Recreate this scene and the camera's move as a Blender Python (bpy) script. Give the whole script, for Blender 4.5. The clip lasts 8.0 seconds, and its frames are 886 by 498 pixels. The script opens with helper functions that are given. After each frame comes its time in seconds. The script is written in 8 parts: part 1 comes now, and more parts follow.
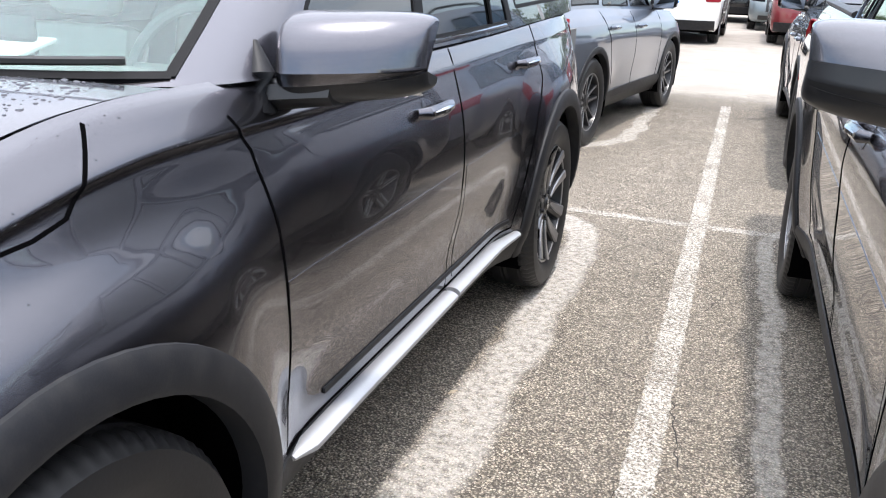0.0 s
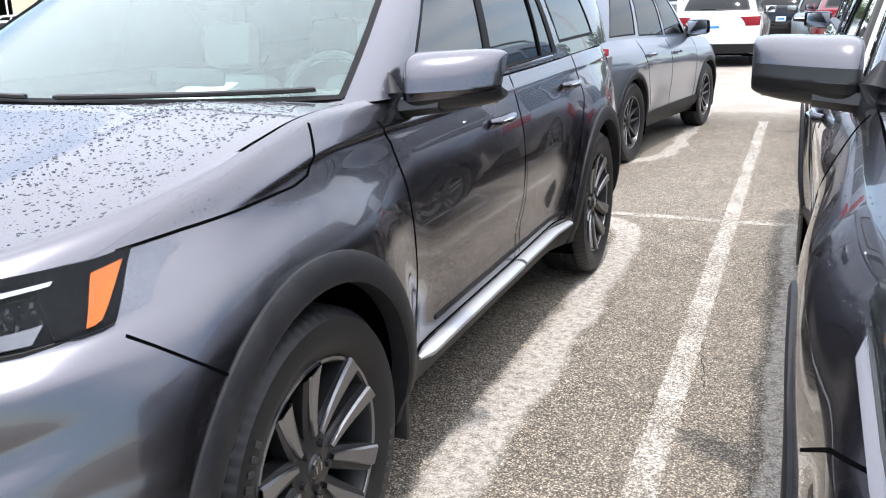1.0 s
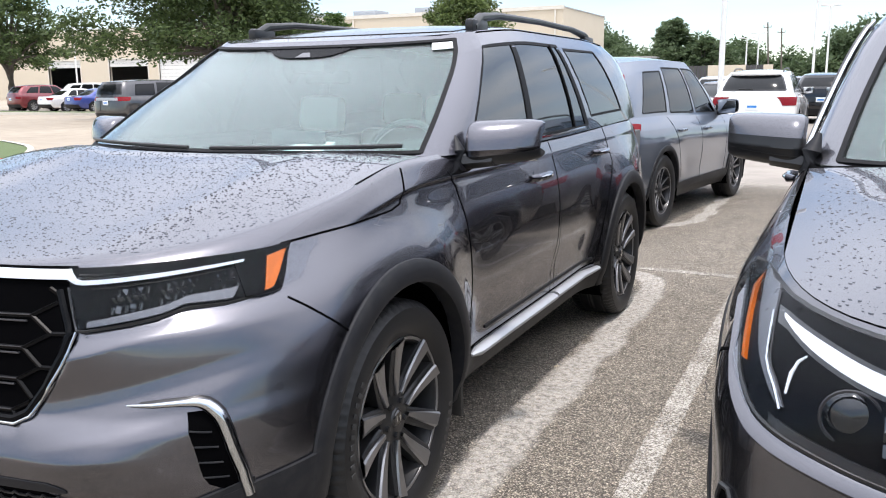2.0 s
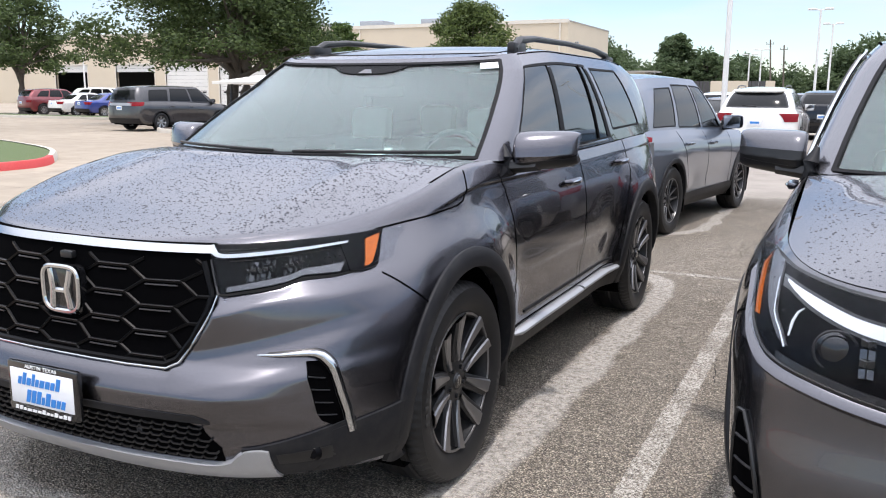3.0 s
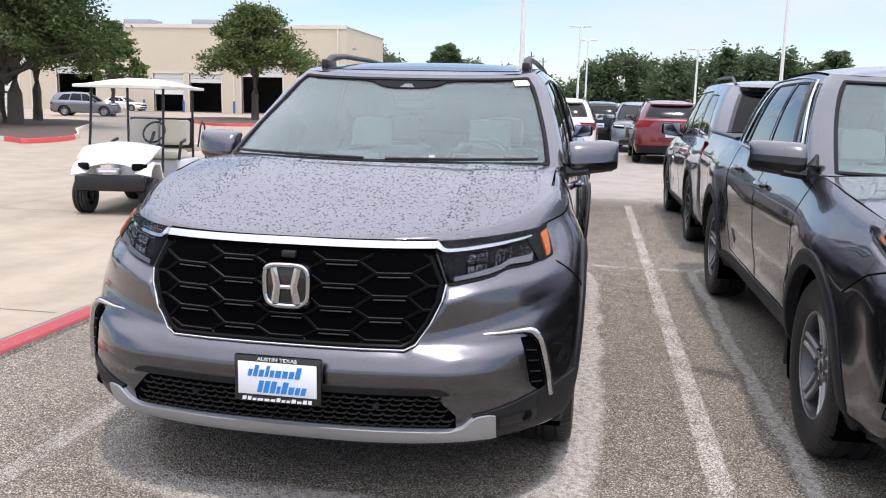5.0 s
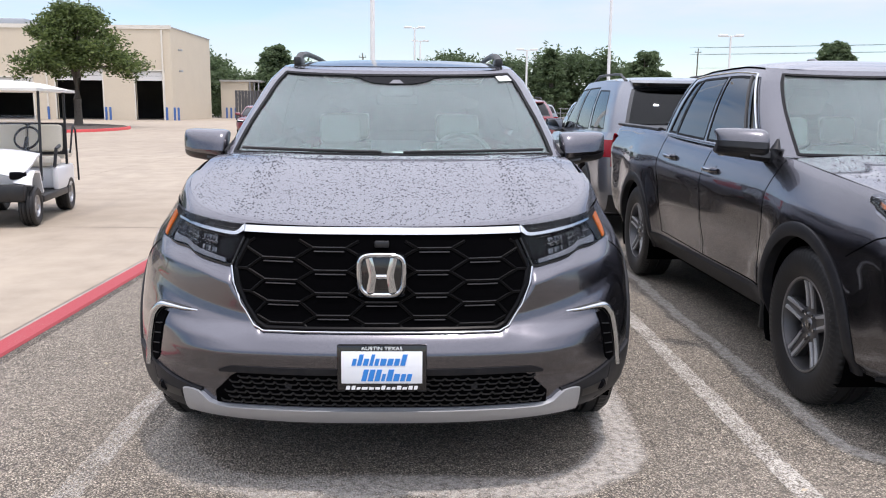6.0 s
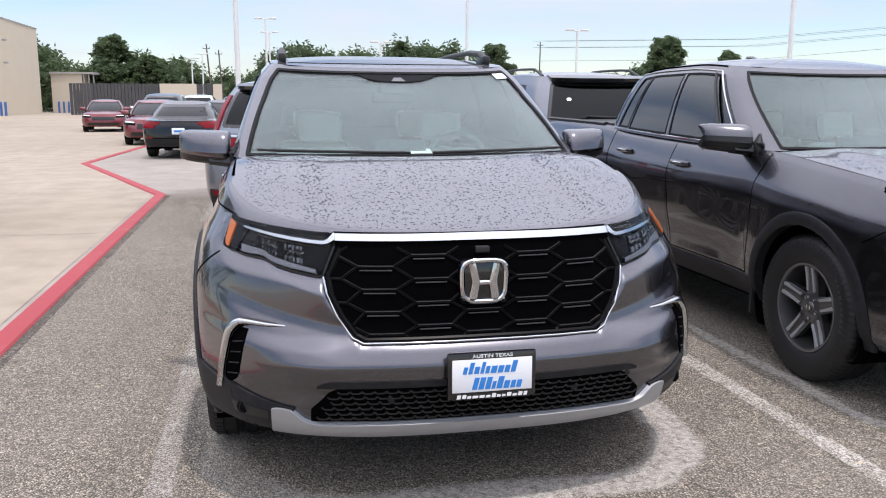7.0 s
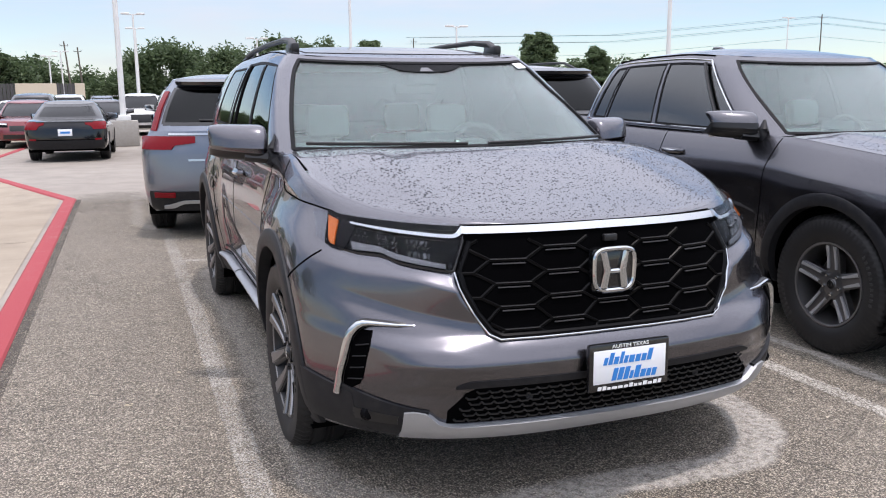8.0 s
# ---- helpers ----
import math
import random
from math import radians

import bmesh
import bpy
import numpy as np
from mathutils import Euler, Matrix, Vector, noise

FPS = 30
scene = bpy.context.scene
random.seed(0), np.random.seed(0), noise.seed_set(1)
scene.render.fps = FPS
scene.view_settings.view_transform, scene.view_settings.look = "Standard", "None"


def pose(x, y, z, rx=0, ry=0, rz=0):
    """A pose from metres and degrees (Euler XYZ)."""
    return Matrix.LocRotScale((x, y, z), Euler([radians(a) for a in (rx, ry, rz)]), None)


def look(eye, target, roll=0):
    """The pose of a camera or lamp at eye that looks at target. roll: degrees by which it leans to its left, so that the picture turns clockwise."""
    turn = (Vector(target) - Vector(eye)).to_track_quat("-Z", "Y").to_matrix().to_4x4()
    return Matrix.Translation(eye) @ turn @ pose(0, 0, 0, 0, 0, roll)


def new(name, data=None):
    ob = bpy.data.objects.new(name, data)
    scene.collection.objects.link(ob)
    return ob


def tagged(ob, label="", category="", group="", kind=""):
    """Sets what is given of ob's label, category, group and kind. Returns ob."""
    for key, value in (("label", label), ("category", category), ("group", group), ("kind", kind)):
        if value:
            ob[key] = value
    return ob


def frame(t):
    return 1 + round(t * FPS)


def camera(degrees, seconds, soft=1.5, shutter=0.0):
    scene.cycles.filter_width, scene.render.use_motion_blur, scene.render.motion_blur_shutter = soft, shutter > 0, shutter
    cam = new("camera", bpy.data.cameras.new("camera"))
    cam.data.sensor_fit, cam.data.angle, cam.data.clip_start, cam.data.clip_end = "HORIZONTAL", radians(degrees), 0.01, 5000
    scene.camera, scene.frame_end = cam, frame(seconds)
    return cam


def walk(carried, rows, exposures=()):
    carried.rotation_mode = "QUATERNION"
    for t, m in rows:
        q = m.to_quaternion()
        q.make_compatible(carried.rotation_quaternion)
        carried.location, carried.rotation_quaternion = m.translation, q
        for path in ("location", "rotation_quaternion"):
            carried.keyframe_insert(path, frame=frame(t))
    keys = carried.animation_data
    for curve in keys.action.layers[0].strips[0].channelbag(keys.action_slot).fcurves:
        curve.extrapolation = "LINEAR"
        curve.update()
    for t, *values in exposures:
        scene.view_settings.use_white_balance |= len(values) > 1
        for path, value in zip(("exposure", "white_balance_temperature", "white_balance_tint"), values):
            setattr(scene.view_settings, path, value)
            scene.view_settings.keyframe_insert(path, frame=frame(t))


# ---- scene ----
cam = camera(55.8, 8.0, soft=1.1)
PATH = [
    (0, (0.124, -0.066, 1.372), (-0.492, 1.726, 0.734), 2.2),
    (0.5, (0.305, -0.465, 1.382), (-0.371, 1.31, 0.755), 0.2),
    (1, (0.339, -0.849, 1.401), (-0.412, 0.921, 0.85), -1.6),
    (1.5, (0.505, -1.23, 1.418), (-0.315, 0.538, 0.969), -1.5),
    (2, (0.606, -1.562, 1.42), (-0.249, 0.204, 1.035), -0.6),
    (2.2, (0.594, -1.704, 1.404), (-0.271, 0.061, 1.039), -0.8),
    (3.3, (0.641, -2.255, 1.447), (-0.204, -0.478, 1.09), 1.0),
    (3.5, (0.557, -2.374, 1.435), (-0.267, -0.585, 1.089), 1.1),
    (4, (0.289, -2.604, 1.442), (-0.432, -0.769, 1.104), 1.0),
    (4.5, (-0.098, -2.793, 1.459), (-0.665, -0.904, 1.129), 0.8),
    (4.7, (-0.294, -2.889, 1.46), (-0.766, -0.975, 1.118), 1.2),
    (5.8, (-1.246, -3.147, 1.43), (-1.276, -1.174, 1.105), 0.4),
    (6, (-1.445, -3.196, 1.413), (-1.39, -1.225, 1.08), 0.5),
    (6.5, (-1.868, -3.205, 1.423), (-1.625, -1.25, 1.081), 0.4),
    (7, (-2.309, -3.036, 1.441), (-1.898, -1.11, 1.092), 0.2),
    (7.5, (-2.736, -2.924, 1.433), (-2.172, -1.038, 1.082), -0.0),
    (8, (-3.107, -2.7, 1.409), (-2.411, -0.859, 1.052), -0.5),
]
walk(cam, [(t, look(eye, target, roll)) for t, eye, target, roll in PATH],
     exposures=[(0.0, 0.50, 6500, 9), (0.5, 0.55, 6500, 9), (1.0, 0.47, 6500, 9), (2.0, 0.10, 6500, 10), (3.5, -0.18, 6500, 12), (4.5, -0.2, 6500, 13), (6.5, -0.28, 6500, 14), (8.0, -0.35, 6500, 14)])

# ---- world, sun, exposure ----
SUN_EL, SUN_AZ = 76.0, 150.0     # elevation, and bearing from +y towards +x
world = bpy.data.worlds.new("world")
scene.world = world
world.use_nodes = True
wn, wl = world.node_tree.nodes, world.node_tree.links
wn.clear()
w_out = wn.new("ShaderNodeOutputWorld")
w_sky = wn.new("ShaderNodeTexSky")
w_sky.sky_type = "NISHITA"
w_sky.sun_disc = False
w_sky.sun_elevation, w_sky.sun_rotation = radians(SUN_EL), radians(SUN_AZ)
w_sky.dust_density = 0.2
w_sky.ozone_density = 3.0
w_skybg = wn.new("ShaderNodeBackground")
w_skybg.inputs["Strength"].default_value = 0.20
w_cloudbg = wn.new("ShaderNodeBackground")
w_cloudbg.inputs["Color"].default_value = (0.915, 0.945, 1.045, 1)
w_cloudbg.inputs["Strength"].default_value = 0.92
w_tc = wn.new("ShaderNodeTexCoord")
w_map = wn.new("ShaderNodeMapping")
w_map.inputs["Scale"].default_value = (1.3, 1.3, 6.0)
w_map.inputs["Location"].default_value = (3.1, 0.4, 0.6)
w_noise = wn.new("ShaderNodeTexNoise")
w_noise.inputs["Scale"].default_value = 1.5
w_noise.inputs["Detail"].default_value = 6.0
w_noise.inputs["Roughness"].default_value = 0.55
w_ramp = wn.new("ShaderNodeValToRGB")
w_ramp.color_ramp.elements[0].position = 0.45
w_ramp.color_ramp.elements[0].color = (0.05, 0.05, 0.05, 1)
w_ramp.color_ramp.elements[1].position = 0.70
w_ramp.color_ramp.elements[1].color = (0.92, 0.92, 0.92, 1)
w_sep = wn.new("ShaderNodeSeparateXYZ")
w_grad = wn.new("ShaderNodeMapRange")      # an overcast sky is brighter overhead than at the horizon
w_grad.inputs["From Min"].default_value, w_grad.inputs["From Max"].default_value = 0.0, 0.9
w_grad.inputs["To Min"].default_value, w_grad.inputs["To Max"].default_value = 0.91, 3.0
wl.new(w_tc.outputs["Generated"], w_sep.inputs[0])
wl.new(w_sep.outputs[2], w_grad.inputs["Value"])
wl.new(w_grad.outputs[0], w_cloudbg.inputs["Strength"])
w_mix = wn.new("ShaderNodeMixShader")
wl.new(w_tc.outputs["Generated"], w_map.inputs["Vector"])
wl.new(w_map.outputs["Vector"], w_noise.inputs["Vector"])
wl.new(w_noise.outputs["Fac"], w_ramp.inputs["Fac"])
wl.new(w_sky.outputs["Color"], w_skybg.inputs["Color"])
w_high = wn.new("ShaderNodeMapRange")       # the cover closes overhead
w_high.interpolation_type = "SMOOTHSTEP"
w_high.inputs["From Min"].default_value, w_high.inputs["From Max"].default_value = 0.20, 0.46
w_high.inputs["To Min"].default_value, w_high.inputs["To Max"].default_value = 0.0, 0.88
wl.new(w_sep.outputs[2], w_high.inputs["Value"])
w_max = wn.new("ShaderNodeMath")
w_max.operation = "MAXIMUM"
wl.new(w_ramp.outputs["Color"], w_max.inputs[0])
wl.new(w_high.outputs[0], w_max.inputs[1])
wl.new(w_max.outputs[0], w_mix.inputs["Fac"])
wl.new(w_skybg.outputs["Background"], w_mix.inputs[1])
wl.new(w_cloudbg.outputs["Background"], w_mix.inputs[2])
wl.new(w_mix.outputs["Shader"], w_out.inputs["Surface"])

sun = new("sun", bpy.data.lights.new("sun", "SUN"))
sun.data.energy, sun.data.angle, sun.data.color = 2.8, radians(3.0), (1.0, 0.935, 0.89)
_sd = Vector((math.sin(radians(SUN_AZ)) * math.cos(radians(SUN_EL)), math.cos(radians(SUN_AZ)) * math.cos(radians(SUN_EL)), math.sin(radians(SUN_EL))))
sun.matrix_world = look(_sd * 60, (0, 0, 0))

# ---- materials ----
def node_mat(name):
    m = bpy.data.materials.new(name)
    m.use_nodes = True
    nt = m.node_tree
    return m, nt.nodes, nt.links, nt.nodes["Principled BSDF"]


def coords(n, l, scale=1.0, kind="Object"):
    tc = n.new("ShaderNodeTexCoord")
    mp = n.new("ShaderNodeMapping")
    mp.inputs["Scale"].default_value = (scale, scale, scale) if isinstance(scale, (int, float)) else scale
    l.new(tc.outputs[kind], mp.inputs["Vector"])
    return mp.outputs["Vector"]


def noise_tex(n, l, vec, scale, detail=4.0, rough=0.55):
    t = n.new("ShaderNodeTexNoise")
    t.inputs["Scale"].default_value, t.inputs["Detail"].default_value, t.inputs["Roughness"].default_value = scale, detail, rough
    l.new(vec, t.inputs["Vector"])
    return t.outputs["Fac"]


def ramp(n, l, fac, stops):
    r = n.new("ShaderNodeValToRGB")
    e = r.color_ramp.elements
    while len(e) < len(stops):
        e.new(0.5)
    for k, (p, c) in zip(e, stops):
        k.position, k.color = p, (*c, 1) if len(c) == 3 else c
    l.new(fac, r.inputs["Fac"])
    return r.outputs["Color"]


def mixc(n, l, fac, a, b, mode="MIX"):
    m = n.new("ShaderNodeMix")
    m.data_type, m.blend_type = "RGBA", mode
    for key, v in ((0, fac), (6, a), (7, b)):
        if isinstance(v, (int, float)):
            m.inputs[key].default_value = v
        elif isinstance(v, tuple):
            m.inputs[key].default_value = (*v, 1)
        else:
            l.new(v, m.inputs[key])
    return m.outputs[2]


def arith(n, l, op, a, b=None, c=None, clamp=False):
    m = n.new("ShaderNodeMath")
    m.operation, m.use_clamp = op, clamp
    for i, v in enumerate((a, b, c)):
        if v is None:
            continue
        if isinstance(v, (int, float)):
            m.inputs[i].default_value = v
        else:
            l.new(v, m.inputs[i])
    return m.outputs[0]


def bump(n, l, p, height, strength=0.3, dist=0.01):
    b = n.new("ShaderNodeBump")
    b.inputs["Strength"].default_value, b.inputs["Distance"].default_value = strength, dist
    l.new(height, b.inputs["Height"])
    l.new(b.outputs["Normal"], p.inputs["Normal"])
    return b


def paint(name, color, metal=0.55, rough=0.32, coat=1.0, dust=0.06, ior=1.62):
    m, n, l, p = node_mat(name)
    v = coords(n, l)
    flake = noise_tex(n, l, v, 1400.0, 1.0)
    dirt = noise_tex(n, l, v, 3.5, 6.0)
    c = mixc(n, l, ramp(n, l, flake, [(0.35, (0, 0, 0)), (0.75, (1, 1, 1))]), tuple(k * 0.85 for k in color), tuple(min(1, k * 1.25 + 0.004) for k in color))
    c = mixc(n, l, arith(n, l, "MULTIPLY", ramp(n, l, dirt, [(0.4, (0, 0, 0)), (0.8, (1, 1, 1))]), dust), c, (0.30, 0.28, 0.25))
    l.new(c, p.inputs["Base Color"])
    p.inputs["Metallic"].default_value, p.inputs["Roughness"].default_value = metal, rough
    p.inputs["Coat Weight"].default_value, p.inputs["Coat Roughness"].default_value, p.inputs["Coat IOR"].default_value = coat, 0.008, ior
    p.inputs["Specular Tint"].default_value = (0.88, 0.88, 0.92, 1)
    return m


def surface(name, color, rough=0.5, metal=0.0, scale=40.0, vary=0.25, bumps=0.0, dirt=0.1, coat=0.0, spec=0.5, dirt_color=(0.25, 0.23, 0.20)):
    m, n, l, p = node_mat(name)
    v = coords(n, l)
    fine, broad = noise_tex(n, l, v, scale, 5.0), noise_tex(n, l, v, scale * 0.08, 4.0)
    lo, hi = tuple(k * (1 - vary) for k in color), tuple(min(1.0, k * (1 + vary)) for k in color)
    c = mixc(n, l, fine, lo, hi)
    c = mixc(n, l, arith(n, l, "MULTIPLY", ramp(n, l, broad, [(0.42, (0, 0, 0)), (0.75, (1, 1, 1))]), dirt), c, dirt_color)
    l.new(c, p.inputs["Base Color"])
    l.new(arith(n, l, "MULTIPLY_ADD", broad, 0.18, rough - 0.09), p.inputs["Roughness"])
    p.inputs["Metallic"].default_value, p.inputs["Coat Weight"].default_value, p.inputs["Specular IOR Level"].default_value = metal, coat, spec
    if bumps:
        bump(n, l, p, fine, 0.5, bumps)
    return m


def glass_mat(name, tint, gloss=0.02, ior=1.5, haze=0.0, edge=1.0):
    m, n, l, p = node_mat(name)
    n.remove(p)
    out = n["Material Output"]
    lw = n.new("ShaderNodeLayerWeight")
    lw.inputs["Blend"].default_value = 0.5
    r0 = ((ior - 1) / (ior + 1)) ** 2
    fr = arith(n, l, "MULTIPLY_ADD", arith(n, l, "POWER", lw.outputs["Facing"], 5.0), edge * (1.0 - r0), r0)
    tr = n.new("ShaderNodeBsdfTransparent")
    tr.inputs["Color"].default_value = (*tint, 1)
    gl = n.new("ShaderNodeBsdfGlossy")
    gl.inputs["Roughness"].default_value = gloss
    gl.inputs["Color"].default_value = (0.97, 1.0, 1.0, 1)
    mx = n.new("ShaderNodeMixShader")
    l.new(fr, mx.inputs["Fac"])
    l.new(tr.outputs[0], mx.inputs[1])
    l.new(gl.outputs[0], mx.inputs[2])
    if haze:                       # a pale painted haze, standing for the light veil seen over the cabin
        df = n.new("ShaderNodeBsdfDiffuse")
        df.inputs["Color"].default_value = (0.60, 0.70, 0.68, 1)
        m2 = n.new("ShaderNodeMixShader")
        v = coords(n, l)
        l.new(arith(n, l, "MULTIPLY_ADD", noise_tex(n, l, v, 2.2, 4.0), haze, haze * 0.5), m2.inputs["Fac"])
        l.new(mx.outputs[0], m2.inputs[1])
        l.new(df.outputs[0], m2.inputs[2])
        mx = m2
    l.new(mx.outputs[0], out.inputs["Surface"])
    return m


STEEL = paint("dark_grey_metallic_paint", (0.114, 0.112, 0.127), metal=1.0, rough=0.27, ior=1.5)
STEEL_TRUCK = paint("charcoal_metallic_paint", (0.100, 0.100, 0.113), metal=1.0, rough=0.27, ior=1.5)
BLUEGREY = paint("blue_grey_metallic_paint", (0.145, 0.170, 0.215), metal=0.7, rough=0.35)
SILVERGREY = paint("silver_grey_metallic_paint", (0.15, 0.16, 0.185), metal=0.7, rough=0.35)
VANGREY = paint("graphite_metallic_paint", (0.05, 0.049, 0.052), metal=0.6, rough=0.35)
WHITE = paint("white_paint", (0.80, 0.79, 0.76), metal=0.0, rough=0.35, dust=0.05)
REDP = paint("deep_red_paint", (0.17, 0.010, 0.016), metal=0.3, rough=0.35)
BLACKP = paint("black_paint", (0.003, 0.003, 0.0035), metal=0.0, rough=0.12, dust=0.0, ior=1.33)
BLUEP = paint("blue_paint", (0.012, 0.035, 0.24), metal=0.3, rough=0.35)
SAGE = paint("grey_green_paint", (0.16, 0.19, 0.20), metal=0.5, rough=0.35)
CLAD = surface("dark_grey_cladding", (0.015, 0.0155, 0.018), 0.50, scale=300, bumps=0.0004, dirt=0.05, spec=0.22)
BLACK = surface("black_plastic", (0.010, 0.010, 0.011), 0.38, scale=200, dirt=0.03)
GLOSSBLACK = surface("gloss_black_plastic", (0.007, 0.007, 0.008), 0.12, scale=60, dirt=0.02, coat=0.6)
# near black that paints the shade of deep openings, gaps and undersides
VOID = surface("cavity_shade_black", (0.0014, 0.0014, 0.0017), 0.9, scale=60, dirt=0.0, spec=0.02)
RUBBER = surface("tyre_rubber", (0.008, 0.008, 0.009), 0.55, scale=120, vary=0.3, bumps=0.0006, dirt=0.10, dirt_color=(0.06, 0.057, 0.055))
CHROME = surface("chrome", (0.55, 0.57, 0.59), 0.09, metal=1.0, scale=30, vary=0.03, dirt=0.04)
SATIN = surface("satin_silver_plastic", (0.46, 0.47, 0.49), 0.46, metal=0.6, scale=200, vary=0.06, dirt=0.06)
RIMDARK = surface("dark_alloy", (0.030, 0.031, 0.034), 0.35, metal=0.5, scale=80, dirt=0.08)
RIMFACE = surface("machined_alloy", (0.27, 0.27, 0.28), 0.34, metal=0.9, scale=400, vary=0.12, dirt=0.06)
RIMGREY = surface("grey_alloy", (0.13, 0.13, 0.135), 0.35, metal=0.8, scale=150, dirt=0.06)
SILVERRIM = surface("silver_alloy", (0.45, 0.45, 0.46), 0.3, metal=0.85, scale=150, dirt=0.08)
DISC = surface("brake_steel", (0.20, 0.19, 0.18), 0.45, metal=0.9, scale=90)
LAMPDARK = surface("lamp_bezel", (0.004, 0.004, 0.005), 0.28, scale=60, dirt=0.0, spec=0.06)
MARKGREY = surface("raised_rubber", (0.026, 0.026, 0.027), 0.6, scale=120, dirt=0.1)
FRIT = surface("black_glass_border", (0.008, 0.008, 0.009), 0.55, scale=60, dirt=0.0, spec=0.12)
CHIN = surface("grey_lamp_strip", (0.15, 0.15, 0.16), 0.3, metal=0.5, scale=90, vary=0.08, dirt=0.0)
REFLECTOR = surface("lamp_reflector", (0.125, 0.128, 0.135), 0.28, metal=0.95, scale=120, vary=0.3, dirt=0.0)
BEZELGREY = surface("grey_lamp_bezel", (0.030, 0.030, 0.034), 0.3, metal=0.3, scale=90, vary=0.12, dirt=0.0)
LIGHTBAR = surface("clear_light_guide", (0.75, 0.77, 0.80), 0.2, scale=50, vary=0.05, dirt=0.0, coat=0.5)
AMBER = surface("amber_lens", (0.40, 0.088, 0.003), 0.30, scale=90, vary=0.25, dirt=0.0, coat=0.25, spec=0.3)
REDLENS = surface("red_lens", (0.19, 0.004, 0.009), 0.18, scale=70, vary=0.25, dirt=0.0, spec=0.25)
LENS = glass_mat("clear_lens", (0.95, 0.96, 0.97), 0.01, 1.13, edge=0.10)
WINDSHIELD = glass_mat("windshield_glass", (0.84, 0.95, 0.92), 0.01, 1.66, haze=0.012)
TINT = glass_mat("tinted_side_glass", (0.16, 0.17, 0.175), 0.01, 2.05)
PRIVACY = glass_mat("privacy_glass", (0.05, 0.053, 0.057), 0.04, 2.0)
FARGLASS = surface("dark_car_glass", (0.006, 0.007, 0.008), 0.12, scale=8, vary=0.3, dirt=0.0, spec=0.32)
DARKGLASS = glass_mat("dark_rear_glass", (0.045, 0.048, 0.052), 0.02, 1.38)
SEAT = surface("grey_leather", (0.48, 0.475, 0.46), 0.55, scale=120, bumps=0.0006)
SEATLIGHT = surface("light_headliner", (0.62, 0.61, 0.58), 0.8, scale=200)
DASH = surface("dark_dashboard", (0.14, 0.14, 0.14), 0.6, scale=250, bumps=0.0004)
PAPER = surface("white_paper", (0.82, 0.83, 0.84), 0.6, scale=60, vary=0.04, dirt=0.04)
PLATEWHITE = surface("white_plate", (0.84, 0.85, 0.87), 0.35, scale=40, vary=0.03, dirt=0.03)
PLATEBLUE = surface("blue_print", (0.03, 0.22, 0.62), 0.4, scale=60, vary=0.08, dirt=0.0)
PRINTWHITE = surface("white_print", (0.80, 0.80, 0.80), 0.4, scale=60, vary=0.05, dirt=0.0)
FLAP = surface("black_rubber_flap", (0.012, 0.012, 0.013), 0.5, scale=80, dirt=0.1)

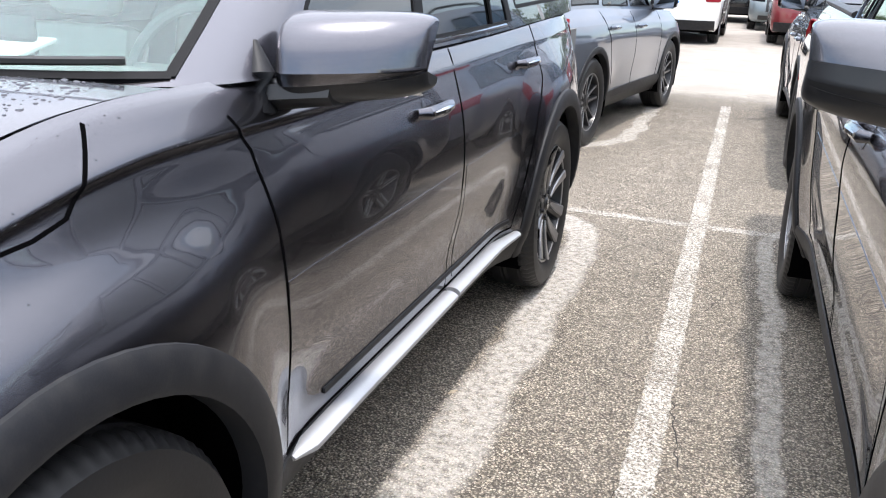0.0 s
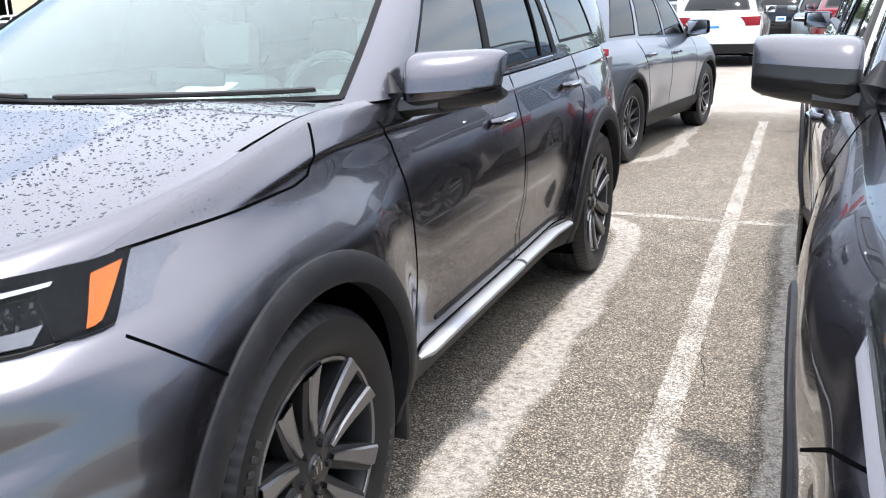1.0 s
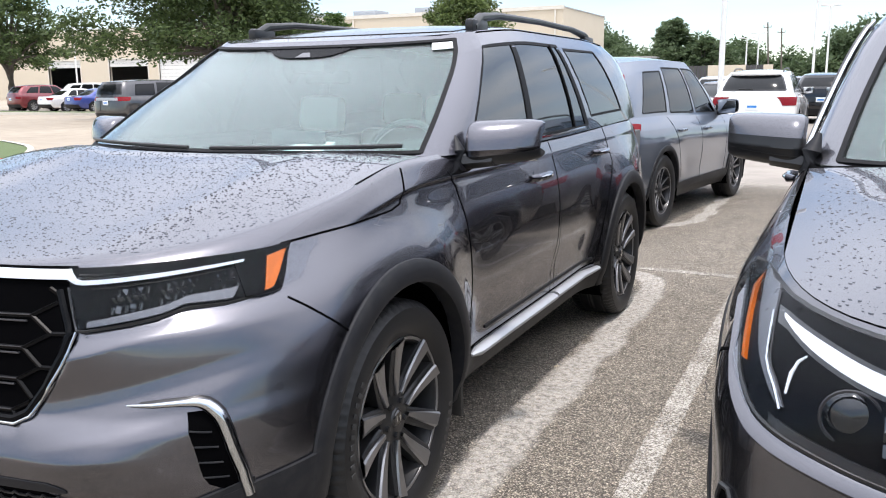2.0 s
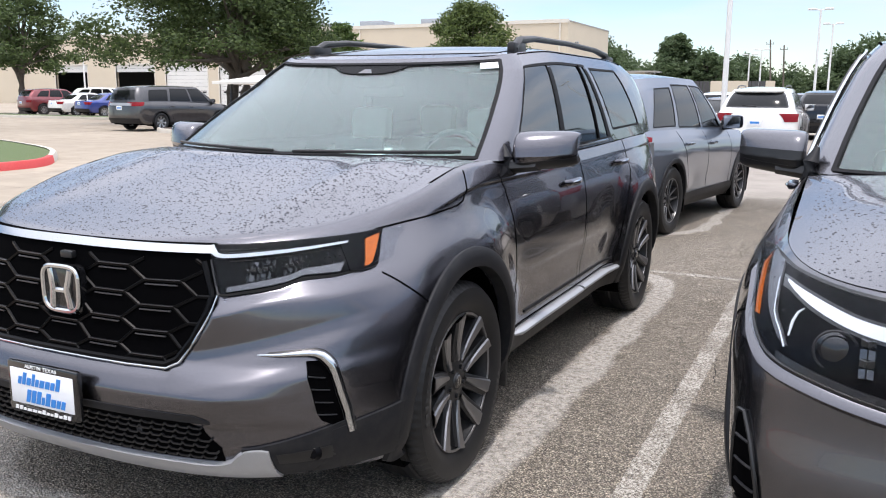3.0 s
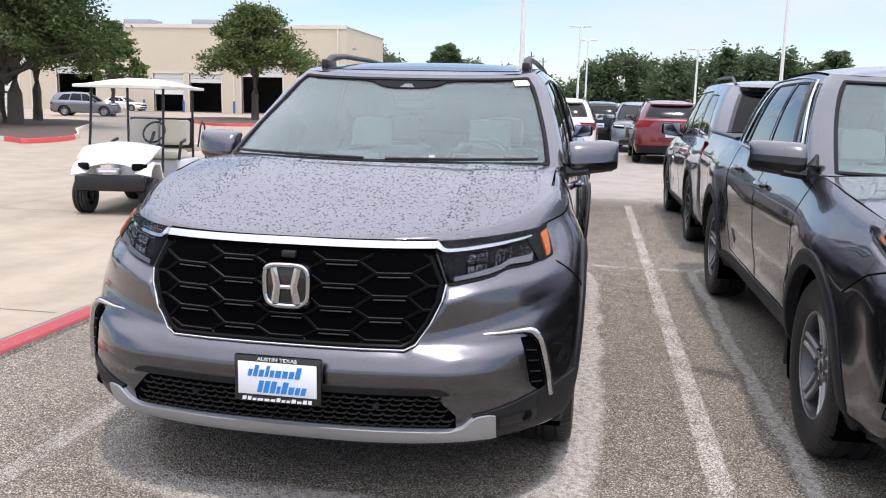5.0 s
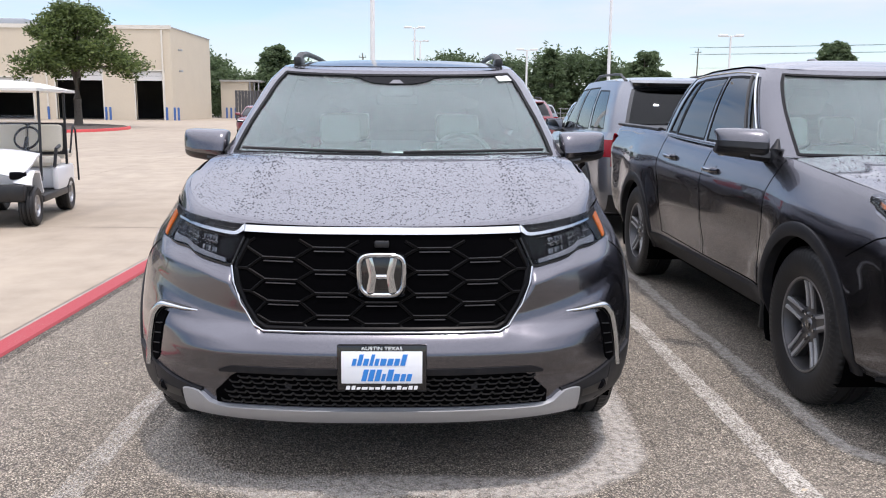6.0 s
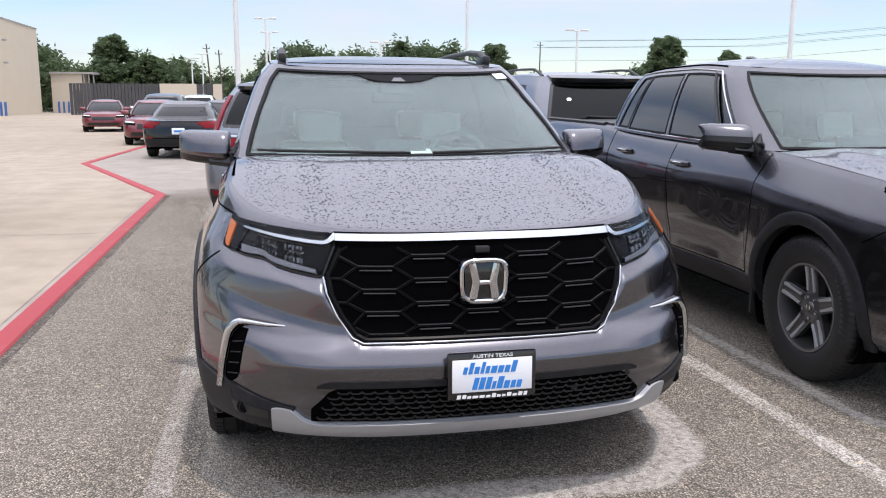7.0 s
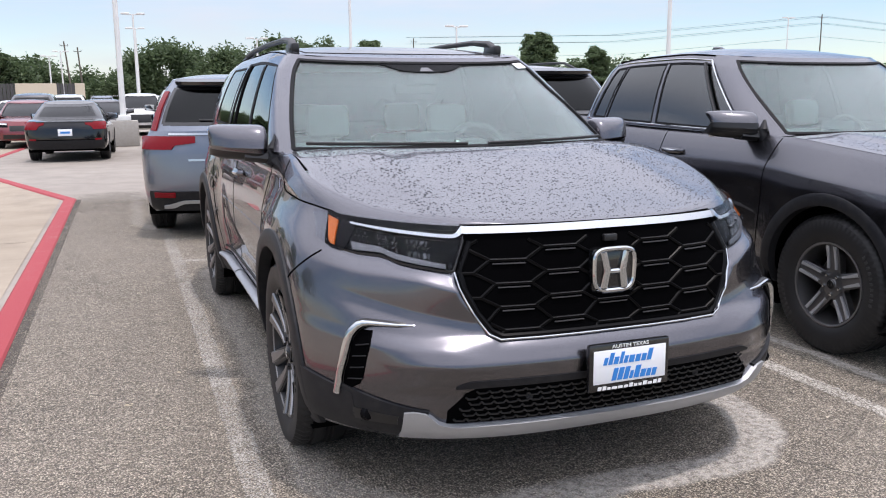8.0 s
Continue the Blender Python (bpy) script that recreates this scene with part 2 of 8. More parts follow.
# ---- ground materials ----
def asphalt_mat():
    m, n, l, p = node_mat("chip_seal_asphalt")
    v = coords(n, l)
    vor = n.new("ShaderNodeTexVoronoi")
    vor.inputs["Scale"].default_value = 115.0
    l.new(v, vor.inputs["Vector"])
    sep = n.new("ShaderNodeSeparateColor")
    l.new(vor.outputs["Color"], sep.inputs[0])
    stone = ramp(n, l, sep.outputs[0], [(0.0, (.15, .131, .106)), (.3, (.31, .274, .224)), (.65, (.47, .422, .355)), (1.0, (.72, .66, .575))])
    gap = ramp(n, l, vor.outputs["Distance"], [(.26, (1, 1, 1)), (.62, (0, 0, 0))])
    col = mixc(n, l, gap, (.070, .062, .050), stone)
    chip = noise_tex(n, l, v, 150.0, 2.0, .6)
    col = mixc(n, l, ramp(n, l, chip, [(.56, (0, 0, 0)), (.66, (.75, .75, .75))]), col, (.78, .73, .65))
    col = mixc(n, l, ramp(n, l, chip, [(.34, (.8, .8, .8)), (.43, (0, 0, 0))]), col, (.045, .040, .034))
    broad = noise_tex(n, l, v, .55, 6.0, .6)
    col = mixc(n, l, ramp(n, l, broad, [(.35, (0, 0, 0)), (.7, (.30, .30, .30))]), col, (.34, .31, .275))
    mid = noise_tex(n, l, v, 4.0, 5.0, .6)
    col = mixc(n, l, ramp(n, l, mid, [(.3, (.22, .22, .22)), (.6, (0, 0, 0))]), col, (.10, .094, .09))
    clump = noise_tex(n, l, v, 42.0, 3.0, .65)
    col = mixc(n, l, .75, col, ramp(n, l, clump, [(.34, (.45, .445, .44)), (.50, (.95, .95, .95)), (.66, (1.35, 1.33, 1.30))]), "MULTIPLY")
    blot = noise_tex(n, l, v, 9.0, 5.0, .7)
    col = mixc(n, l, .6, col, ramp(n, l, blot, [(.33, (.72, .71, .69)), (.52, (1.0, 1.0, 1.0)), (.68, (1.22, 1.21, 1.20))]), "MULTIPLY")
    # pale dried tide marks round the parked vehicles
    sx = n.new("ShaderNodeSeparateXYZ")
    l.new(v, sx.inputs[0])
    wob = arith(n, l, "MULTIPLY_ADD", noise_tex(n, l, v, 1.6, 5.0, .6), .22, -.11)
    marks = None
    for cx, cy, hx, hy, rad, wid, amt in ((-1.53, 2.25, .98, 2.48, .55, .115, .66), (1.38, 2.45, 1.01, 2.62, .45, .05, .5), (-1.87, 10.0, 1.13, 3.4, 1.0, .09, .6)):
        dx = arith(n, l, "MAXIMUM", arith(n, l, "SUBTRACT", arith(n, l, "ABSOLUTE", arith(n, l, "SUBTRACT", sx.outputs[0], cx)), hx - rad), 0.0)
        dy = arith(n, l, "MAXIMUM", arith(n, l, "SUBTRACT", arith(n, l, "ABSOLUTE", arith(n, l, "SUBTRACT", sx.outputs[1], cy)), hy - rad), 0.0)
        d = arith(n, l, "SUBTRACT", arith(n, l, "SQRT", arith(n, l, "ADD", arith(n, l, "MULTIPLY", dx, dx), arith(n, l, "MULTIPLY", dy, dy))), rad)
        d = arith(n, l, "ADD", d, wob)
        band = arith(n, l, "MULTIPLY", arith(n, l, "MULTIPLY", arith(n, l, "SUBTRACT", 1.0, arith(n, l, "DIVIDE", arith(n, l, "ABSOLUTE", d), wid), clamp=True), 2.6, clamp=True), amt)
        marks = band if marks is None else arith(n, l, "MAXIMUM", marks, band)
    marks = arith(n, l, "MULTIPLY", marks, arith(n, l, "MULTIPLY_ADD", arith(n, l, "MULTIPLY_ADD", sx.outputs[0], 1.6, 3.9, clamp=True), .7, .3))
    speck = ramp(n, l, noise_tex(n, l, v, 30.0, 4.0, .7), [(.38, (.25, .25, .25)), (.60, (1, 1, 1))])
    col = mixc(n, l, arith(n, l, "MULTIPLY", marks, speck), col, (.67, .655, .635))
    col = mixc(n, l, 1.0, col, (1.04, 1.0, .945), "MULTIPLY")
    l.new(col, p.inputs["Base Color"])
    p.inputs["Roughness"].default_value = .85
    h = arith(n, l, "ADD", arith(n, l, "MULTIPLY", vor.outputs["Distance"], -1.0), arith(n, l, "MULTIPLY", sep.outputs[1], .35))
    bump(n, l, p, h, 1.0, .008)
    # the chip seal thins out over the concrete at its far end
    thin = arith(n, l, "ADD", arith(n, l, "MULTIPLY_ADD", noise_tex(n, l, v, .55, 6.0, .65), 4.5, -2.2), sx.outputs[1])
    thin = arith(n, l, "ADD", thin, arith(n, l, "MULTIPLY_ADD", noise_tex(n, l, v, 14.0, 4.0, .7), 2.6, -1.3))
    fade = ramp(n, l, arith(n, l, "MULTIPLY", thin, .05), [(.43, (0, 0, 0)), (.57, (1, 1, 1))])
    mx, tr = n.new("ShaderNodeMixShader"), n.new("ShaderNodeBsdfTransparent")
    l.new(fade, mx.inputs["Fac"])
    l.new(p.outputs[0], mx.inputs[1])
    l.new(tr.outputs[0], mx.inputs[2])
    l.new(mx.outputs[0], n["Material Output"].inputs["Surface"])
    return m


def concrete_mat(name, a, b, scale=1.0):
    m, n, l, p = node_mat(name)
    v = coords(n, l)
    broad, mid, fine = noise_tex(n, l, v, .18 * scale, 7.0, .6), noise_tex(n, l, v, 1.7, 6.0, .6), noise_tex(n, l, v, 120.0, 3.0)
    c = mixc(n, l, ramp(n, l, broad, [(.32, (0, 0, 0)), (.68, (1, 1, 1))]), a, b)
    c = mixc(n, l, ramp(n, l, mid, [(.34, (.50, .50, .50)), (.6, (0, 0, 0))]), c, tuple(k * .62 for k in a))
    c = mixc(n, l, arith(n, l, "MULTIPLY", fine, .35), c, tuple(k * .75 for k in b))
    stain = noise_tex(n, l, coords(n, l, (.9, .12, 1)), 1.3, 6.0, .65)
    c = mixc(n, l, ramp(n, l, stain, [(.54, (0, 0, 0)), (.74, (.48, .48, .48))]), c, (.20, .17, .14))
    l.new(c, p.inputs["Base Color"])
    p.inputs["Roughness"].default_value = .8
    bump(n, l, p, fine, .3, .002)
    return m


def worn_paint(name, color, under, cover=.5, ragged=False):
    m, n, l, p = node_mat(name)
    v = coords(n, l)
    a, b = noise_tex(n, l, v, 95.0, 5.0, .75), noise_tex(n, l, v, 3.0, 5.0, .6)
    k = ramp(n, l, arith(n, l, "ADD", arith(n, l, "MULTIPLY", a, .7), arith(n, l, "MULTIPLY", b, .18 if ragged else .45)), [(cover - .05, (0, 0, 0)), (cover + .06, (1, 1, 1))])
    c = mixc(n, l, k, under, color)
    c = mixc(n, l, arith(n, l, "MULTIPLY", b, .3), c, tuple(q * .7 for q in color))
    l.new(c, p.inputs["Base Color"])
    p.inputs["Roughness"].default_value = .75
    bump(n, l, p, a, .5, .003)
    if ragged:                     # where the paint has gone the ground shows
        mx, tr = n.new("ShaderNodeMixShader"), n.new("ShaderNodeBsdfTransparent")
        l.new(arith(n, l, "MULTIPLY_ADD", k, .82, .10), mx.inputs["Fac"])
        l.new(tr.outputs[0], mx.inputs[1])
        l.new(p.outputs[0], mx.inputs[2])
        l.new(mx.outputs[0], n["Material Output"].inputs["Surface"])
    return m


ASPHALT = asphalt_mat()
CONCRETE = concrete_mat("tan_concrete", (.305, .250, .188), (.395, .334, .258))
CONCRETE2 = concrete_mat("grey_concrete", (.265, .232, .198), (.345, .31, .27))
LINEPAINT = worn_paint("worn_white_paint", (.58, .545, .485), (.40, .36, .31), .435, True)
LINEFAINT = worn_paint("faded_grey_paint", (.54, .51, .46), (.42, .39, .345), .472, True)
REDPAINT = worn_paint("red_kerb_paint", (.34, .045, .055), (.36, .27, .24), .43)
GRIME = worn_paint("kerb_grime", (.060, .052, .042), (.10, .088, .07), .45, True)
JOINT = surface("joint_filler", (.16, .135, .11), .9, scale=60)
CRACK = surface("crack_shadow", (.03, .028, .026), .9, scale=60)

# ---- geometry helpers: each shape is (verts, faces) ----
def curve(*knots):
    """A smooth monotone curve through (a, b) knots."""
    xs, ys = [k[0] for k in knots], [k[1] for k in knots]
    d = [(ys[i + 1] - ys[i]) / (xs[i + 1] - xs[i]) for i in range(len(xs) - 1)]
    m = [d[0]] + [0.0 if d[i - 1] * d[i] <= 0 else 2 * d[i - 1] * d[i] / (d[i - 1] + d[i]) for i in range(1, len(d))] + [d[-1]] if len(d) > 1 else [d[0], d[0]]

    def at(a):
        if a <= xs[0]:
            return ys[0]
        if a >= xs[-1]:
            return ys[-1]
        i = 0
        while a > xs[i + 1]:
            i += 1
        h = xs[i + 1] - xs[i]
        s = (a - xs[i]) / h
        return ((1 + 2 * s) * (1 - s) ** 2 * ys[i] + s * (1 - s) ** 2 * h * m[i] + s * s * (3 - 2 * s) * ys[i + 1] + s * s * (s - 1) * h * m[i + 1])
    return at


def lerp(a, b, s):
    return a + (b - a) * s


def steps(a, b, n):
    return [a + (b - a) * i / n for i in range(n + 1)]


def join(*shapes):
    vs, fs = [], []
    for v, f in shapes:
        o = len(vs)
        vs += v
        fs += [tuple(i + o for i in q) for q in f]
    return vs, fs


def mirror(shape):
    v, f = shape
    return [(-a, b, c) for a, b, c in v], [tuple(reversed(q)) for q in f]


def moved(shape, m):
    return [tuple(m @ Vector(p)) for p in shape[0]], shape[1]


def grid(rows, wrap=False):
    """Quads over rows of points."""
    nr, nc = len(rows), len(rows[0])
    vs = [tuple(p) for r in rows for p in r]
    fs = []
    for i in range(nr - 1):
        for j in range(nc if wrap else nc - 1):
            k = (j + 1) % nc
            fs.append((i * nc + j, i * nc + k, (i + 1) * nc + k, (i + 1) * nc + j))
    return vs, fs


def slab(rows, lift=0.0, thick=0.006, out=(0, 0, 0)):
    """A curved panel of some thickness on rows of points; out: a point on its inner side."""
    nr, nc = len(rows), len(rows[0])
    P = np.array(rows, float)
    du, dv = np.gradient(P, axis=1), np.gradient(P, axis=0)
    N = np.cross(du, dv)
    N /= np.maximum(np.linalg.norm(N, axis=2, keepdims=True), 1e-9)
    mid = (nr // 2, nc // 2)
    flip = np.dot(N[mid], P[mid] - np.array(out)) < 0
    if flip:
        N = -N
    top, low = P + N * lift, P + N * (lift - thick)
    vs = [tuple(p) for p in top.reshape(-1, 3)] + [tuple(p) for p in low.reshape(-1, 3)]
    o, fs = nr * nc, []
    for i in range(nr - 1):
        for j in range(nc - 1):
            q = (i * nc + j, i * nc + j + 1, (i + 1) * nc + j + 1, (i + 1) * nc + j)
            fs.append(tuple(reversed(q)) if flip else q)
            q = tuple(k + o for k in q)
            fs.append(q if flip else tuple(reversed(q)))
    rim = [j for j in range(nc)] + [i * nc + nc - 1 for i in range(1, nr)] + [(nr - 1) * nc + j for j in range(nc - 2, -1, -1)] + [i * nc for i in range(nr - 2, 0, -1)]
    for a, b in zip(rim, rim[1:] + rim[:1]):
        q = (a, a + o, b + o, b)
        fs.append(tuple(reversed(q)) if flip else q)
    return vs, fs


def tube(points, radius, n=8, flat=1.0, cap=True, up=(0, 0, 1)):
    """A bar along a line of points; radius a number or one for each point; flat squeezes it along up."""
    pts = [Vector(p) for p in points]
    rad = radius if isinstance(radius, (list, tuple)) else [radius] * len(pts)
    rows = []
    for i, p in enumerate(pts):
        d = (pts[min(i + 1, len(pts) - 1)] - pts[max(i - 1, 0)]).normalized()
        u = Vector(up) - d * d.dot(Vector(up))
        u = u.normalized() if u.length > 1e-4 else d.orthogonal().normalized()
        s = d.cross(u)
        rows.append([p + (s * math.cos(a) + u * math.sin(a) * flat) * rad[i] for a in (2 * math.pi * (k + 0.5) / n for k in range(n))])
    vs, fs = grid(rows, wrap=True)
    if cap:
        fs = fs + [tuple(reversed(range(n))), tuple(range(len(vs) - n, len(vs)))]
    return vs, fs


def lathe(profile, n=32, axis="x", closed=False, wobble=None):
    """Turned round an axis; profile of (radius, along)."""
    rows = []
    for k in range(n):
        a = 2 * math.pi * k / n
        row = []
        for j, (r, h) in enumerate(profile):
            r = r + (wobble(j, k) if wobble else 0.0)
            c, s = r * math.cos(a), r * math.sin(a)
            row.append((h, c, s) if axis == "x" else (c, h, s) if axis == "y" else (c, s, h))
        rows.append(row)
    rows.append(rows[0])
    nr, nc = n, len(profile)
    vs = [p for r in rows[:-1] for p in r]
    fs = []
    for i in range(n):
        i2 = (i + 1) % n
        for j in range(nc - 1):
            fs.append((i * nc + j, i * nc + j + 1, i2 * nc + j + 1, i2 * nc + j))
        if closed:
            fs.append((i * nc + nc - 1, i * nc, i2 * nc, i2 * nc + nc - 1))
    return vs, fs


def box(x0, y0, z0, x1, y1, z1, r=0.0, seg=2):
    if r <= 0:
        vs = [(x, y, z) for z in (z0, z1) for y in (y0, y1) for x in (x0, x1)]
        return vs, [(0, 2, 3, 1), (4, 5, 7, 6), (0, 1, 5, 4), (2, 6, 7, 3), (0, 4, 6, 2), (1, 3, 7, 5)]
    bm = bmesh.new()
    bmesh.ops.create_cube(bm, size=1.0)
    for v in bm.verts:
        v.co = ((x0 + x1) / 2 + v.co.x * (x1 - x0), (y0 + y1) / 2 + v.co.y * (y1 - y0), (z0 + z1) / 2 + v.co.z * (z1 - z0))
    bmesh.ops.bevel(bm, geom=bm.edges[:], offset=r, segments=seg, profile=0.5, affect="EDGES")
    bm.verts.index_update()
    out = [tuple(v.co) for v in bm.verts], [tuple(v.index for v in f.verts) for f in bm.faces]
    bm.free()
    return out


def part(name, shape, material, parent=None, label="", smooth=38):
    """One mesh object under a thing or a part; shape is (verts, faces) or a bmesh."""
    me = bpy.data.meshes.new(name)
    if isinstance(shape, tuple):
        me.from_pydata(shape[0], [], shape[1])
    else:
        shape.to_mesh(me)
        shape.free()
    me.materials.append(material)
    if smooth:
        me.polygons.foreach_set("use_smooth", [True] * len(me.polygons))
        me.set_sharp_from_angle(angle=radians(smooth))
    me.update()
    ob = new(name, me)
    ob.parent = parent
    if label:
        ob["label"] = label
    return ob


def thing(name, m, label, category, group="", kind=""):
    e = new(name)
    e.empty_display_size = 0.2
    e.matrix_world = m
    return tagged(e, label, category, group, kind)

# ---- the ground and the car park ----
def flat(name, pts, z, material, parent=None, label="", category="", kind=""):
    vs = [(x, y, z) for x, y in pts]
    ob = part(name, (vs, [tuple(range(len(vs)))]), material, parent, label, smooth=0)
    return tagged(ob, label, category, "", kind)


flat("ground", [(-900, -700), (900, -700), (900, 1200), (-900, 1200)], -.006, CONCRETE2, None, "wide pale concrete ground of the car lot", "ground", "structure")
flat("pavement", [(-3.86, -60), (60, -60), (60, 13.2), (-4.86, 13.2), (-3.83, 10.3)], 0.0, ASPHALT, None, "speckled chip-seal asphalt of the parking stalls", "pavement", "structure")
flat("road", [(-120, -60), (-4.02, -60), (-4.02, 10.42), (-6.38, 17.5), (-5.9, 25.5), (-6.5, 70), (-30, 100), (-120, 100)], -.002, CONCRETE, None, "tan concrete drive beside the parking stalls", "road", "structure")


def strip(name, pts, width, z0, z1, material, label, category="road marking", bevel=0.0):
    """A painted band or low kerb along a line."""
    rag = random.Random(int(abs(pts[0][0]) * 100) + 5) if category == "road marking" else None
    if rag:                        # painted lines have uneven edges
        fine = []
        for (xa, ya), (xb, yb) in zip(pts, pts[1:]):
            n_ = max(2, int(math.hypot(xb - xa, yb - ya) / .03))
            fine += [(lerp(xa, xb, i / n_), lerp(ya, yb, i / n_)) for i in range(n_)]
        pts = fine + [pts[-1]]
    L = [Vector((x, y, 0)) for x, y in pts]
    rows = [[], [], [], []]
    for i, p in enumerate(L):
        a = (L[i] - L[i - 1]).normalized() if i else (L[1] - L[0]).normalized()
        b = (L[i + 1] - L[i]).normalized() if i < len(L) - 1 else a
        t = (a + b).normalized()
        nrm = Vector((-t.y, t.x, 0)) / max(.4, t.dot(a))
        for r_, (o, z) in zip(rows, ((-.5, z0), (-.5 + bevel, z1), (.5 - bevel, z1), (.5, z0))):
            q = p + nrm * (o * width * (rag.uniform(.84, 1.12) if rag else 1.0))
            r_.append((q.x, q.y, z))
    ob = part(name, grid(list(reversed(rows))), material, None, label, smooth=0)
    return tagged(ob, label, category, "", "structure")


for k, x in enumerate((-2.735, 0.0, 2.74, 5.48)):
    strip("stall_line", [(x, -1.0 - .55 * (x == 0.0)), (x + .003, 2.5), (x, 4.85), (x, 9.9)], .10, .0, .004, LINEFAINT if k == 0 else LINEPAINT, "worn white stall line on the asphalt")
strip("cross_line", [(-2.76, 4.93), (-1.4, 4.86), (0, 4.82), (12, 4.90)], .09, .0, .0035, LINEPAINT, "worn white line between the rows of stalls")
strip("cross_line", [(-2.68, 6.15), (-2.2, 6.11)], .08, .0, .0035, LINEFAINT, "short worn white line between the rows of stalls")
strip("kerb_edge", [(-3.918, -60), (-3.885, 10.42), (-6.32, 17.4), (-5.95, 25.0), (-6.4, 40.0)], .178, -.006, .014, REDPAINT, "red painted flush kerb along the drive", "kerb", .12)


strip("kerb_grime", [(-3.80, -6), (-3.785, 2), (-3.775, 10.35)], .085, .0, .0022, GRIME, "dark grit along the foot of the kerb", "grit", .1)


def crack(pts, seed, w=.0042):
    rng = random.Random(seed)
    line = []
    for (x0, y0), (x1, y1) in zip(pts, pts[1:]):
        n = max(3, int(math.hypot(x1 - x0, y1 - y0) / .035))
        line += [(lerp(x0, x1, i / n) + rng.uniform(-.012, .012), lerp(y0, y1, i / n) + rng.uniform(-.012, .012)) for i in range(n)]
    line.append(pts[-1])
    rows = [[(x - w * rng.uniform(.2, .6), y - w * .3, .0012) for x, y in line], [(x + w * rng.uniform(.2, .6), y + w * .3, .0012) for x, y in line]]
    return grid(list(reversed(rows)))


crk = part("pavement_cracks", join(crack([(-.62, 1.35), (-.35, 1.55), (-.2, 1.5), (.12, 1.75)], 1), crack([(-.1, 1.9), (.1, 2.2), (.05, 2.6)], 3),
                                   crack([(-.25, 3.1), (-.02, 3.4), (.1, 3.45), (.2, 3.8)], 4), crack([(-.62, 4.6), (-.1, 4.2), (.2, 4.3)], 5), crack([(-.75, -.3), (-.55, -.6), (-.62, -.9)], 6),
                                   crack([(-.5, 2.6), (-.2, 2.75), (.02, 2.7)], 8), crack([(-.5, 6.8), (.4, 7.4), (1.0, 7.3)], 10)), CRACK, None, smooth=0)
tagged(crk, "thin irregular cracks in the asphalt", "crack", "", "stuff")
joints = [[(x, -40), (x, 95)] for x in (-8.2, -12.6, -17, -21.4, -25.8)] + [[(-60, y), (-4.1, y)] for y in (-2.6, 2.0, 6.6, 11.2, 15.8, 20.4, 25, 29.6, 34.2, 40, 46)]
jm = []
for (x0, y0), (x1, y1) in joints:
    if x0 == x1:
        jm.append(grid([[(x0 - .007, y0, .0), (x0 + .007, y0, .0)], [(x1 - .007, y1, .0), (x1 + .007, y1, .0)]]))
    else:
        xe = -4.1 if y0 < 10 else -6.6
        jm.append(grid([[(x0, y0 - .007, .0), (xe, y0 - .007, .0)], [(x0, y0 + .007, .0), (xe, y0 + .007, .0)]]))
tagged(part("concrete_joints", join(*jm), JOINT, None, smooth=0), "dark joints between the concrete slabs", "joint", "", "structure")


def litter(count, seed, area, size, curl):
    """Small dry leaf bits and grit lying loose on the ground."""
    rng = random.Random(seed)
    vs, fs = [], []
    for _ in range(count):
        x, y = rng.uniform(area[0], area[1]), rng.uniform(area[2], area[3])
        r, a = size * rng.uniform(.5, 1.3), rng.random() * 6.28
        ca, sa, o = math.cos(a), math.sin(a), len(vs)
        for u, v, h in ((-1, 0, .002), (-.2, .42, curl), (.3, .36, curl * .6), (1, .05, .003), (.25, -.40, curl * 1.2), (-.3, -.38, curl * .5)):
            vs.append((x + (u * ca - v * sa) * r, y + (u * sa + v * ca) * r, .0015 + h * (0.6 + rng.random() * .6)))
        fs.append(tuple(range(o, o + 6)))
    return vs, fs


DRYLEAF = surface("dry_leaf", (.46, .39, .28), .8, scale=60, vary=.3)
GRIT = surface("loose_grit", (.30, .27, .23), .9, scale=90, vary=.5)
tagged(part("leaf_litter", litter(46, 3, (-3.7, 2.6, -2.4, 5.0), .018, .006), DRYLEAF, None, smooth=0), "few small dry leaf bits on the asphalt", "leaf litter", "", "stuff")
tagged(part("loose_grit", join(litter(420, 4, (-3.80, -3.66, -3.0, 8.0), .008, .005), litter(220, 5, (-3.6, 2.6, -2.6, 5.0), .006, .004)), GRIT, None, smooth=0), "loose grit scattered on the asphalt and along the kerb", "grit", "", "stuff")

